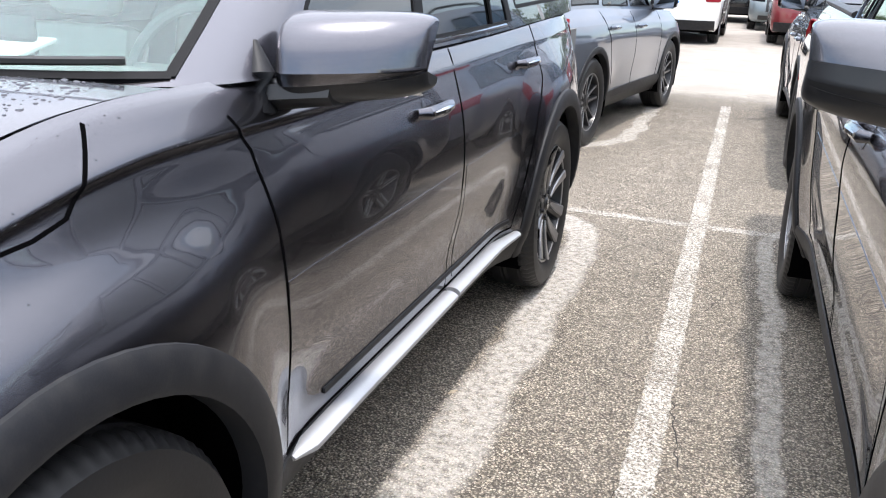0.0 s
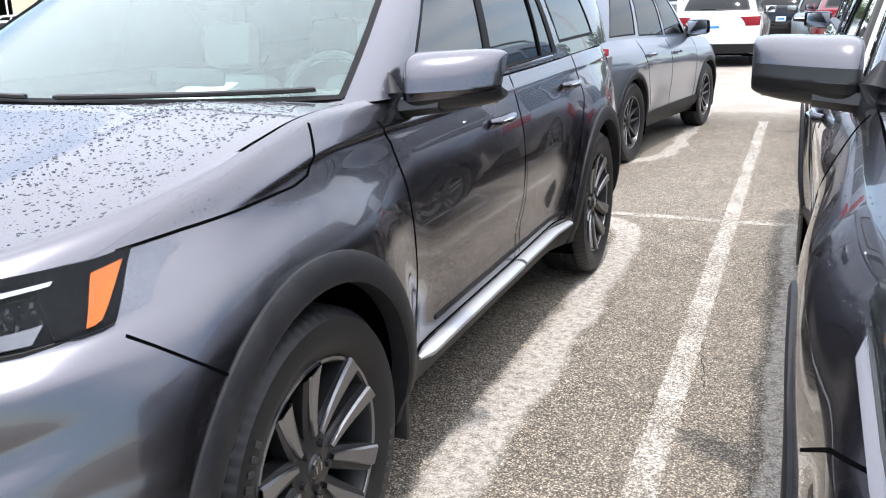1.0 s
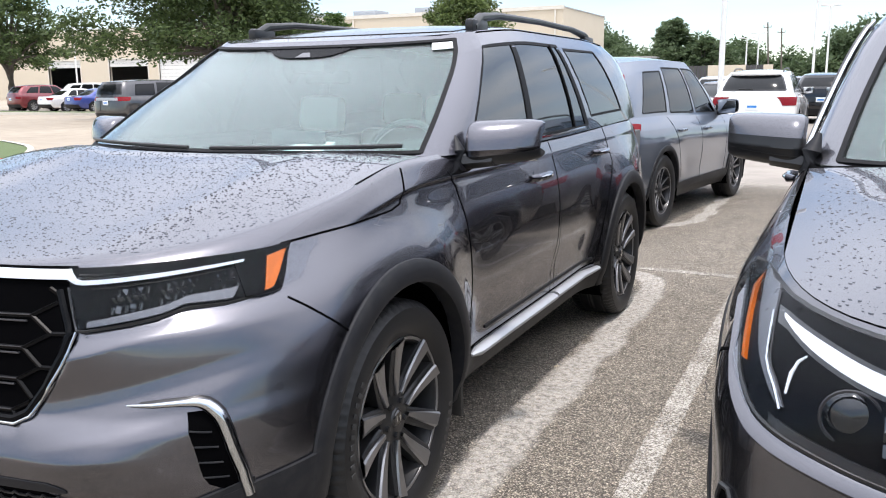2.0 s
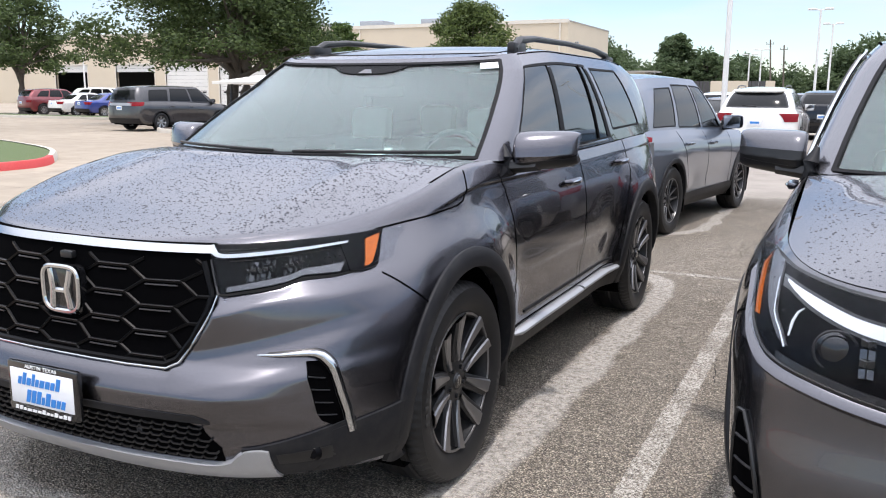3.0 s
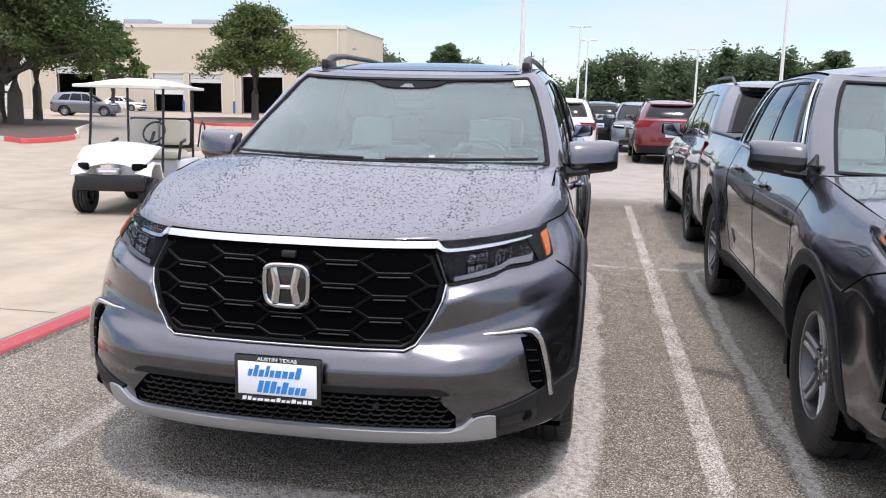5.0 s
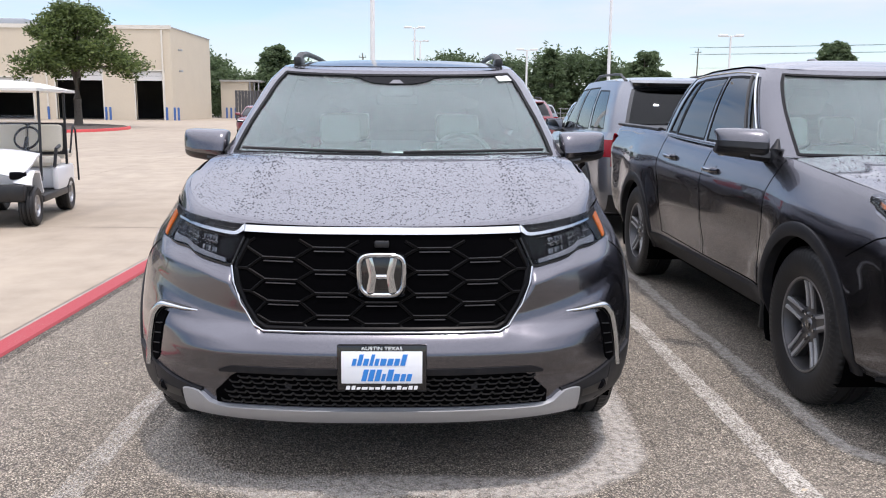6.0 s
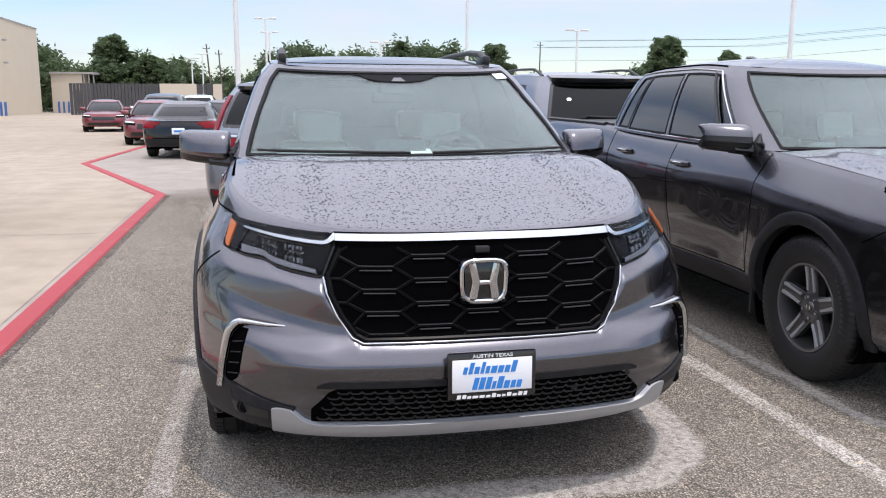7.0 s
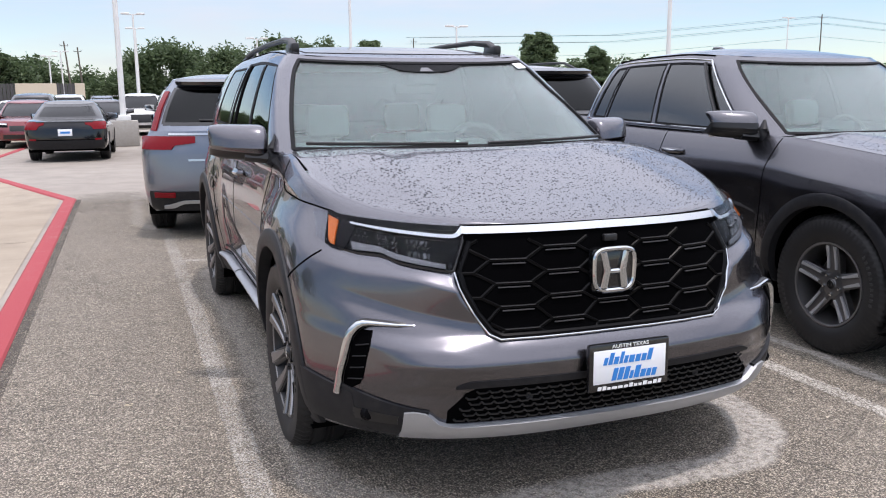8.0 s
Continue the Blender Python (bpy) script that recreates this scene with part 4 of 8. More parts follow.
def side_mirror(car, S, y, z, mats, wide=0.255, tall=0.178, x0=None, cut=12):
    """A door mirror each side: painted cap, dark lower shell, foot and glass."""
    x0 = S.gw(0.05) if x0 is None else x0
    xin = x0 + 0.012
    # section from the upper back edge, over the top and the front to the lower back edge
    sect = [(.02, .44), (0, .49), (-.10, .50), (-.35, .49), (-.58, .45), (-.76, .37), (-.88, .24), (-.95, .08), (-.985, -.08), (-1.0, -.125), (-.985, -.145), (-.94, -.24), (-.93, -.275),
            (-.905, -.28), (-.86, -.36), (-.74, -.45), (-.50, -.50), (-.2, -.50), (0, -.47), (.02, -.40)]
    rings = []
    for i in range(21):
        k = (1 - math.cos(math.pi * i / 20)) / 2
        e = max(0.0, 1 - abs(2 * k - 1) ** (7.0 if k < .5 else 4.0)) ** .5
        shrink = .80 + .20 * e
        ring = []
        for a_, b_ in sect:
            dep = .135 * (.62 + .38 * e) * (1 - .30 * k ** 2)
            zz = tall * b_ * shrink * (1 - .07 * k)
            if b_ < -.2:
                zz += tall * .07 * k
            ring.append((xin + wide * k, y + dep * a_ + .055 + .075 * k ** 1.5, z + zz + .010 * k))
        rings.append(ring)
    cap, low = [r[:cut + 1] for r in rings], [[(x, b, c) for x, b, c in r[cut:]] for r in rings]
    ends = [(list(r), [tuple(range(len(r)))]) for r in (cap[0], cap[-1], low[0], low[-1])]
    zf = z - tall * .30
    arm = [[(x0 + u * (xin + wide * .42 - x0), y - .072 + .10 * v + .030 * u, zf + c * (.030 - .006 * u) - .012 + .010 * u) for v, c in ((0, -.2), (.08, .75), (.3, 1.0), (.8, .9), (1, .3), (1, -.8), (.7, -1.1), (.2, -.95))] for u in steps(-.02, 1, 8)]
    arm_v, arm_f = grid(arm, wrap=True)
    arm_f = arm_f + [tuple(range(8)), tuple(range(len(arm_v) - 8, len(arm_v)))]
    base = tube([(x0 - .030, y - .070, zf - .052), (x0 - .006, y - .072, zf - .030), (x0 - .008, y - .066, zf + .028), (x0 - .028, y - .050, zf + .085)], [.012, .036, .030, .008], 12, 1.0)
    for sg in (1, -1):
        f = (lambda s: s) if sg > 0 else mirror
        mir = new("door_mirror")
        mir.parent = car
        part("mirror_cap", f(join(grid(cap), ends[0], ends[1])), mats[0], mir, smooth=30)
        part("mirror_shell", f(join(grid(low), ends[2], ends[3])), mats[1], mir, "dark lower mirror shell", smooth=40)
        part("mirror_arm", f((arm_v, arm_f)), BLACK, mir, "black mirror arm", smooth=50)
        part("mirror_base", f(base), CLAD, mir, smooth=60)
        part("mirror_glass", f(moved(box(xin + wide * .06, -.004, z - tall * .38, xin + wide * .94, .004, z + tall * .42, .003), Matrix.Translation((xin, y + .054, 0)) @ Matrix.Rotation(radians(16), 4, "Z") @ Matrix.Translation((-xin, 0, 0)))), CHROME, mir, "silvered mirror glass")


def door_handle(car, S, y, z, mat, length=0.21):
    for sg in (1, -1):
        f = (lambda s: s) if sg > 0 else mirror
        hd = part("door_handle", f(tube([(S.side(y + d, z)[0] + o, y + d, z) for d, o in ((-length / 2, .002), (-length / 2 + .02, .026), (0, .032), (length / 2 - .02, .026), (length / 2, .002))], [.010, .014, .015, .014, .010], 8, 1.25)), mat, car)
        part("handle_strip", f(tube([(S.side(y + d, z)[0] + o + .013, y + d, z) for d, o in ((-length / 2 + .03, .024), (0, .032), (length / 2 - .03, .024))], [.006, .009, .006], 6, 1.1)), CHROME, hd, "bright strip on the handle")
        cup = [[(S.side(yy, zz)[0] + .001, yy, zz) for yy in steps(y - length * .30, y + length * .22, 6)] for zz in steps(z - .034, z + .026, 4)]
        part("handle_recess", f(slab(cup, .001, .004, (0, y, z))), mat, hd)


def seats(car, S, y, mat, rows=((0.42,), ), z=0.55):
    for k, (yy) in enumerate(y):
        for x in (-0.38, 0.38):
            st = part("seat", join(box(x - .25, yy - .25, z - .08, x + .25, yy + .28, z + .08, .05), moved(box(-.25, -.07, 0, .25, .07, .62, .05), Matrix.Translation((x, yy + .27, z)) @ Matrix.Rotation(radians(-14), 4, "X"))), mat, car, "grey leather seat")
            part("headrest", moved(box(-.13, -.05, 0, .13, .05, .19, .04), Matrix.Translation((x, yy + .45, z + .63)) @ Matrix.Rotation(radians(-8), 4, "X")), mat, st)


def cabin(car, S, y_dash, y_seats, wheel_x=0.38):
    """Floor, headliner, dashboard, steering wheel and seats behind the glass."""
    w = S.w(0.5) - 0.10
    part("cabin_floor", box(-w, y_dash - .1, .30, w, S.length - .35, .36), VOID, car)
    for sg in (1, -1):
        part("door_lining", box(sg * w - .02, y_dash, .36, sg * w + .02, S.length - .4, S.zt(2.0) - .07), DASH, car)
    roof = [[(x, y, S.zr(y) - .028) for x in steps(-S.gw(1) + .03, S.gw(1) - .03, 6)] for y in steps(S.gf(1) + .12, S.gr(1) - .2, 8)]
    part("headliner", grid(roof), SEATLIGHT, car)
    top = S.gz0(y_dash) - .035
    rows = [[(x, y_dash + k, top + h - .05 * (abs(x) / w) ** 3) for x in steps(-w, w, 14)] for k, h in ((-.30, -.02), (0, .0), (.16, .015), (.28, .0), (.32, -.06), (.32, -.34))]
    dash = part("dashboard", grid(rows), DASH, car)
    part("display", box(-.14, y_dash + .22, top - .03, .14, y_dash + .24, top + .10, .006), GLOSSBLACK, dash)
    m = Matrix.Translation((wheel_x, y_dash + .48, top - .04)) @ Matrix.Rotation(radians(66), 4, "X")
    ring = moved(tube([(.18 * math.cos(a), .18 * math.sin(a), 0) for a in steps(0, 2 * math.pi, 28)], .016, 8, cap=False), m)
    bars = [moved(box(-.17, -.018, -.012, .17, .018, .012, .006), m), moved(box(-.018, -.17, -.012, .018, 0, .012, .006), m), moved(box(-.06, -.05, -.03, .06, .05, .02, .015), m)]
    part("steering_wheel", join(ring, *bars), DASH, car)
    seats(car, S, y_seats, SEAT)


def underbody(car, S):
    w = S.w(0.3) - 0.14
    # near-black boxes: the shade below the body and hood is in their colour
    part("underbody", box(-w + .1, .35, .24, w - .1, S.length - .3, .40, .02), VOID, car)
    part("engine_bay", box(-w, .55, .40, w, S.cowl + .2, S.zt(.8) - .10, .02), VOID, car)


def number_plate(car, m, w=0.305, h=0.155, frame_m=BLACK, bars=True):
    pl = part("number_plate", moved(box(-w / 2, -.004, -h / 2, w / 2, .004, h / 2, .003), m), PLATEWHITE, car, "white plate with a plain blue bar")
    if bars:
        part("plate_print", moved(box(-w * .34, -.006, -h * .16, w * .34, -.0035, h * .16), m), PLATEBLUE, pl)
    return pl


def make_vehicle(name, S, m, label, category, paint_m, group="", detail=1, wheels="silver", rim=0.23, tyre_w=0.23, seats_y=(), dash_y=1.35,
                 trim=CLAD, handle_m=None, seams=(), handles=(), mirror_at=None, mirror_low=BLACK, mirror_cut=12, rocker=True, glass=(WINDSHIELD, TINT, PRIVACY), chrome_belt=None):
    """A whole vehicle with its common parts; the caller adds lamps, grille and trim."""
    car = thing(name, m, label, category, group)
    inner = (0, S.length / 2, 0.7)
    part("body", body_shell(S, 0.045 if detail == 2 else 0.07 if detail == 1 else 0.11), paint_m, car, smooth=50)
    part("hood_gap", grid(hood_rows(S, drop=0.012)), VOID, car)
    hd = part("hood", slab((lip_rows(S) if S.lip else []) + hood_rows(S, 0.0 if S.lip else 0.006, 0.945, S.hood_edge), 0.0, 0.02, inner), paint_m, car)
    part("cowl_panel", slab(hood_rows(S, 0.952, 1.07, 0.99, 3, 0.012), 0.0, 0.02, inner), VOID, car)
    if S.deck:
        part("rear_deck", slab(deck_rows(S), 0.0, 0.02, inner), paint_m, car)
    shell = part("upper_shell", greenhouse(S), paint_m, car, smooth=45)
    part("roof", grid(roof_rows(S)), paint_m, car, smooth=45)
    tint_f, tint_r = glass[1], glass[2]
    ws = screen_rows(S)
    part("windshield", slab(ws, -0.004, 0.004, inner), glass[0], car).visible_shadow = False
    part("windshield_band", frame_strip(ws, 0.014 if detail == 2 else 0.05, 0.0035 if detail == 2 else -0.0005, 0.008, inner, detail == 2), FRIT, car, "black glass border")
    if S.backlight[0] > 0:
        part("rear_window", slab(backlight_rows(S), -0.003, 0.004, inner), tint_r, car)
        part("rear_window_band", frame_strip(backlight_rows(S), 0.04, 0.001, 0.004, inner), GLOSSBLACK, car)
    for k, p in enumerate(S.panes):
        for sg in (1, -1):
            f = (lambda s: s) if sg > 0 else mirror
            rows = pane_rows(S, p)
            w = part(p[0], f(slab(rows, -0.003, 0.004, inner)), tint_f if k == 0 else tint_r, car)
            if k == 0:
                w.visible_shadow = False
            part("window_seal", f(frame_strip(rows, 0.016, 0.001, 0.005, inner)), FRIT, w)
    for c in S.axles:
        for sg in (1, -1):
            f = (lambda s: s) if sg > 0 else mirror
            # the wheel opening's shade is painted in with near black
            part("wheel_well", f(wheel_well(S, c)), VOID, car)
            if trim:
                part("arch_trim", f(arch_trim(S, c, wide=S.trim_w)), trim, car, "" if trim is paint_m else "dark wheel arch cladding")
    if rocker:
        y0, y1 = S.axles[0] + S.arch + .01, S.axles[1] - S.arch - .01
        for sg in (1, -1):
            f = (lambda s: s) if sg > 0 else mirror
            rows = [[(S.side(y, z + S.zb(y))[0] + lift, y, z + S.zb(y)) for y in steps(y0, y1, 30)] for z, lift in ((-.03, -.06), (-.02, 0.0), (.01, .010), (.085, .012), (.11, .004), (.112, -.01))]
            part("rocker_trim", f(grid(rows)), trim or paint_m, car)
    underbody(car, S)
    if seats_y:
        cabin(car, S, dash_y, seats_y)
    else:
        # no seats here: a near-black block stands in for the shaded cabin
        part("cabin_fill", box(-S.w(.5) + .12, S.cowl + .35, .4, S.w(.5) - .12, S.length - .5, S.zt(2.0) - .06, .03), VOID, car, "near-black block painting the cabin's shade")
    for pts in seams:
        for sg in (1, -1):
            f = (lambda s: s) if sg > 0 else mirror
            part("shut_line", f(seam(S, pts)), VOID, car)
    for y, z in handles:
        door_handle(car, S, y, z, handle_m or paint_m)
    if mirror_at:
        side_mirror(car, S, mirror_at[0], mirror_at[1], (paint_m, mirror_low), cut=mirror_cut)
    place_wheels(car, S, tyre_w, rim, wheels, detail)
    return car


def lamp(car, S, name, x0, x1, zlo, zhi, base, lens=None, lift=0.004, nx=14, nz=6, rear=False, flank=None, label="", side=(1, -1), thick=0.012):
    """A lamp let into the nose or tail: zlo and zhi are its lower and upper edge along x. Returns the made lamps."""
    fn = flank or (S.rear if rear else S.front)
    made = []
    for sg in side:
        f = (lambda s: s) if sg > 0 else mirror
        rows = [[fn(x, lerp(zlo(x), zhi(x), k / nz)) for x in steps(x0, x1, nx)] for k in range(nz + 1)]
        ob = part(name, f(slab(rows, lift, thick, (0, S.length / 2, 0.7))), base, car, label)
        if lens:
            part("lens", f(slab(rows, lift + .014, .003, (0, S.length / 2, 0.7))), lens, ob)
        made.append((ob, f))
    return made


def nose_bar(S, pts, r, n=8, flat=1.0, lift=0.004, per=6, fn=None):
    """A bar lying on the nose along (x, z) points."""
    fn = fn or S.front
    line = []
    for (a0, b0), (a1, b1) in zip(pts, pts[1:]):
        line += [(lerp(a0, a1, i / per), lerp(b0, b1, i / per)) for i in range(per)]
    line.append(pts[-1])
    out = []
    for x, z in line:
        p = fn(x, z)
        out.append((p[0], p[1] - lift, p[2]))
    return tube(out, r, n, flat)


def nose_panel(S, x0, x1, zlo, zhi, lift, thick, nx=24, nz=6, fn=None):
    fn = fn or S.front
    rows = [[fn(x, lerp(zlo(x), zhi(x), k / nz)) for x in steps(x0, x1, nx)] for k in range(nz + 1)]
    return slab(rows, lift, thick, (0, S.length / 2, 0.6))


def flank_panel(S, y0, y1, zlo, zhi, lift, thick, ny=24, nz=5):
    rows = [[S.side(y, lerp(zlo(y), zhi(y), k / nz)) for y in steps(y0, y1, ny)] for k in range(nz + 1)]
    return slab(rows, lift, thick, (0, S.length / 2, 0.6))


def droplets(car, rows_fn, count, seed, keep=None, size=1.0):
    """Rain beads standing on a panel: low domes in one mesh."""
    rng = random.Random(seed)
    vs, fs = [], []
    n = 7
    while count > 0:
        u, v = rng.random(), rng.random()
        if keep and rng.random() > keep(u, v):
            continue
        count -= 1
        p, nrm, tx = rows_fn(u, v)
        r = size * (0.0012 + 0.0032 * rng.random() ** 2.2)
        h = r * 0.5
        st = 1.0 + 0.6 * rng.random() ** 2
        a0 = rng.random() * 6.28
        ty = nrm.cross(tx)
        o = len(vs)
        for rr, hh in ((1.0, -.0004), (0.72, h * 0.72)):
            for k in range(n):
                a = a0 + 2 * math.pi * k / n
                q = p + tx * (r * rr * st * math.cos(a)) + ty * (r * rr * .85 * math.sin(a)) + nrm * hh
                vs.append(tuple(q))
        vs.append(tuple(p + nrm * h))
        for k in range(n):
            k2 = (k + 1) % n
            fs += [(o + k, o + k2, o + n + k2, o + n + k), (o + n + k, o + n + k2, o + 2 * n)]
    return vs, fs


def hood_spot(S):
    def at(u, v):
        uu = u * 2 - 1

        def p(a, b):
            aa = min(abs(a), 0.955)
            y0 = S.ring("f", aa, 1.0)[1]
            y = lerp(y0, S.cowl + S.cowl_bow * aa ** 2.2, b)
            z = S.zt(y) + S.crown * (1 - (1 - min(b / 0.6, 1)) ** 2.2) * (1 - aa ** S.hood_pow) + S.crease(aa, b)
            return Vector((math.copysign(S.w(1.0) * aa, a), y, z))
        b = 0.02 + 0.93 * v
        c = p(uu * .95, b)
        dx, dy = p(uu * .95 + .01, b) - p(uu * .95 - .01, b), p(uu * .95, b + .01) - p(uu * .95, b - .01)
        nrm = dx.cross(dy).normalized()
        if nrm.z < 0:
            nrm = -nrm
        return c, nrm, dx.normalized()
    return at


def flank_spot(S, y0, y1, z0):
    """Spots on the upper wing, below the hood's edge."""
    def at(u, v):
        y = lerp(y0, y1, u)
        z = lerp(z0, S.zt(y) - .008, v)
        p = Vector(S.side(y, z))
        dy, dz = Vector(S.side(y + .01, z)) - Vector(S.side(y - .01, z)), Vector(S.side(y, z + .004)) - Vector(S.side(y, z - .004))
        nrm = dy.cross(dz).normalized()
        return p, nrm if nrm.x > 0 else -nrm, dy.normalized()
    return at


def facets(S, x0, x1, zlo, zhi, nx, nz, seed, lift=.010):
    """The small tilted mirrors at the back of a lamp."""
    rng = random.Random(seed)
    shapes = []
    for i in range(nx):
        for j in range(nz):
            x = lerp(x0, x1, (i + .5) / nx)
            z = lerp(zlo(x), zhi(x), (j + .5) / nz)
            hw, hh = (x1 - x0) / nx * .50, (zhi(x) - zlo(x)) / nz * .49
            m = Matrix.Translation(Vector(S.front(x, z)) + Vector((0, -lift, 0))) @ Matrix.Rotation((.45 if j % 2 else -.35) + rng.uniform(-.12, .12), 4, "X") @ Matrix.Rotation((.5 if i % 2 else -.4) + rng.uniform(-.15, .15), 4, "Z")
            shapes.append(moved(box(-hw, -.001, -hh, hw, .004, hh), m))
    return shapes


def plan_lift(p, k):
    """A point of the nose moved outwards in plan."""
    d = Vector((p[0], p[1] - 1.1, 0)).normalized()
    return (p[0] + d.x * k, p[1] + d.y * k, p[2])


def roof_spot(S):
    def at(u, v):
        uu = (u * 2 - 1) * .93

        def p(a, b):
            aa = min(abs(a), .97)
            y = lerp(S.gring("f", aa, 1.0)[1], S.gring("r", aa, 1.0)[1], b)
            return Vector((math.copysign(S.gw(1.0) * aa, a), y, S.zr(y) + S.roof_crown * (1 - aa ** 3) * (1 - abs(2 * b - 1) ** 2.5)))
        b = .03 + .9 * v
        c = p(uu, b)
        dx, dy = p(uu + .01, b) - p(uu - .01, b), p(uu, b + .01) - p(uu, b - .01)
        nrm = dx.cross(dy).normalized()
        return c, nrm if nrm.z > 0 else -nrm, dx.normalized()
    return at

# ---- the dark grey three-row SUV ----
def soft_step(a, lo, hi):
    k = min(1.0, max(0.0, (a - lo) / (hi - lo)))
    return k * k * (3 - 2 * k)


def run(z, pts):
    """Straight runs between (height, depth) points."""
    if z <= pts[0][0]:
        return pts[0][1]
    for (a, p), (b, q) in zip(pts, pts[1:]):
        if z <= b:
            return lerp(p, q, (z - a) / max(b - a, 1e-6))
    return pts[-1][1]


LAMP_LOW = curve((.50, .838), (.55, .845), (.69, .868), (.715, .876), (.74, .889), (.80, .889), (.85, .897), (.892, .915))
LEDGE_LOW = curve((.50, .782), (.57, .795), (.69, .829), (.845, .845), (.925, .858))
VALLEY = curve((.50, .662), (.567, .676), (.70, .705), (.85, .745), (.92, .765))


gr_half = curve((.63, .43), (.66, .45), (.79, .535), (.845, .545), (.945, .497))


def pilot_relief(x, z):
    """The sculpted nose: a shelf under each lamp, a hollow below it and the bumper beam."""
    zl, zv = LEDGE_LOW(x), VALLEY(x)
    corner = run(z, [(zv - .18, -.010), (zv - .13, -.020), (zv - .085, -.024), (zv - .045, -.016), (zv - .012, -.004), (zv + .02, -.002), (zl - .008, -.024), (zl, -.026), (LAMP_LOW(x) - .006, .004), (LAMP_LOW(x) + .01, 0)])
    beam = run(z, [(.455, 0), (.485, -.016), (.55, -.030), (.562, -.029), (.620, -.008), (.645, 0)])
    g = gr_half(z)
    k = lerp(soft_step(x, .40, .62), soft_step(x, g - .004, g + .014), soft_step(z, .60, .645))
    return k * (1 - soft_step(x, .84, .95)) * corner + (1 - soft_step(x, .66, .88)) * beam


PILOT = Shape(
    length=5.08, axles=(0.975, 3.865), R=0.381, arch=0.448, flare=0.058, hollow=(.014, 1.0, curve((.45, 0), (.70, 1), (1.35, 1), (1.62, 0))), trim_w=0.066, wheel_in=-0.040, a=2.8, ar=3.0,
    ridge=(.912, .008, curve((.75, 0), (1.05, 1), (1.75, 1), (2.3, .4), (4.4, .4), (4.8, 0))), scoop=0.022, scoop_z=0.52, scoop_y=curve((1.45, 0), (1.8, 1), (3.1, 1), (3.4, 0)),
    zb=curve((0, .27), (.4, .27), (.9, .30), (4.0, .30), (5.0, .34)),
    zt=curve((.1, .985), (.45, 1.032), (.6, 1.060), (1.0, 1.142), (1.165, 1.168), (1.3, 1.175), (1.6, 1.172), (2.5, 1.168), (4.5, 1.20), (5.08, 1.20)),
    w=curve((0, .885), (.08, .915), (.25, .938), (.5, .949), (.58, .950), (.66, .947), (.74, .938), (.79, .929), (.83, .919), (.88, .906), (.93, .891), (.965, .880), (.985, .870), (1, .852)),
    tknots=(.04, .08, .912, .985, .993),
    relief=pilot_relief, dense=54, gskew=curve((0, 0), (.28, .02), (.58, .13), (.66, .20), (.93, .30), (1, 0)),
    yf=curve((0, .09), (.083, .03), (.18, .006), (.32, 0), (.46, .012), (.53, .04), (.74, .062), (.944, .095), (1, .125)),
    df=curve((0, .46), (.3, .48), (.55, .53), (.74, .61), (.85, .72), (.93, .79), (1, .80)),
    yr=curve((0, 4.98), (.3, 5.07), (.6, 5.06), (1, 4.99)), dr=curve((0, .70), (1, .80)),
    cowl=1.20, cowl_bow=.22, crown=.020, hood_pow=6.0, hood_edge=1.0, lip=curve((.09, .984), (.25, .987), (.40, .996), (.59, 1.008), (.8, 1.043), (1.036, 1.07)), crease=lambda u, v: .010 * math.exp(-((u - .62) / .09) ** 2) * math.sin(math.pi * min(v, 1.0)) ** .6, deck=None,
    gz0=curve((1.2, 1.172), (1.5, 1.168), (2.5, 1.158), (4.5, 1.195)),
    zr=curve((1.9, 1.60), (2.3, 1.655), (2.8, 1.685), (3.8, 1.685), (4.5, 1.65), (4.95, 1.60)), roof_crown=.034,
    gf=curve((0, 1.20), (.5, 1.59), (1, 2.02)), gdf=curve((0, .42), (1, .24)), ga=2.6, gp=4.0,
    gr=curve((0, 5.0), (.6, 4.93), (1, 4.76)), gdr=curve((0, .66), (1, .50)), gar=3.0,
    gw=curve((0, .886), (.3, .85), (.6, .80), (.85, .742), (1, .672)),
    screen=(.92, .03, .955), backlight=(.86, .12, .86),
    panes=(("front_window", .03, .285, .05, .87), ("rear_door_window", .305, .62, .05, .87), ("quarter_window", .675, .93, .14, .84)))

pilot_pose = pose(-1.58, -0.345, 0)
pilot = make_vehicle(
    "suv", PILOT, pilot_pose, "dark grey metallic three-row SUV beaded with rain, parked in a stall", "car", STEEL, detail=2, wheels="twin", rim=0.262, tyre_w=0.255,
    seats_y=(2.15, 3.05), dash_y=1.62, handle_m=STEEL, mirror_at=(1.695, 1.200), handles=((2.41, 1.008), (3.42, 1.045)),
    seams=([(1.49, 1.12), (1.535, 1.055), (1.558, .93), (1.575, .70), (1.58, .42)], [(2.66, 1.145), (2.64, .80), (2.60, .42)], [(1.58, .42), (2.60, .42), (3.28, .43)], [(3.62, 1.175), (3.58, .98), (3.46, .84), (3.36, .66), (3.28, .43)],
           [(.505, .884), (.58, .817), (.67, .742)], [(.575, 1.008), (.70, 1.020), (.86, 1.031), (1.02, 1.040), (1.08, 1.052), (1.12, 1.085), (1.15, 1.122), (1.172, 1.155)], [(4.62, 1.19), (4.66, .85), (4.72, .45)]))
IN = (0, 2.5, .6)

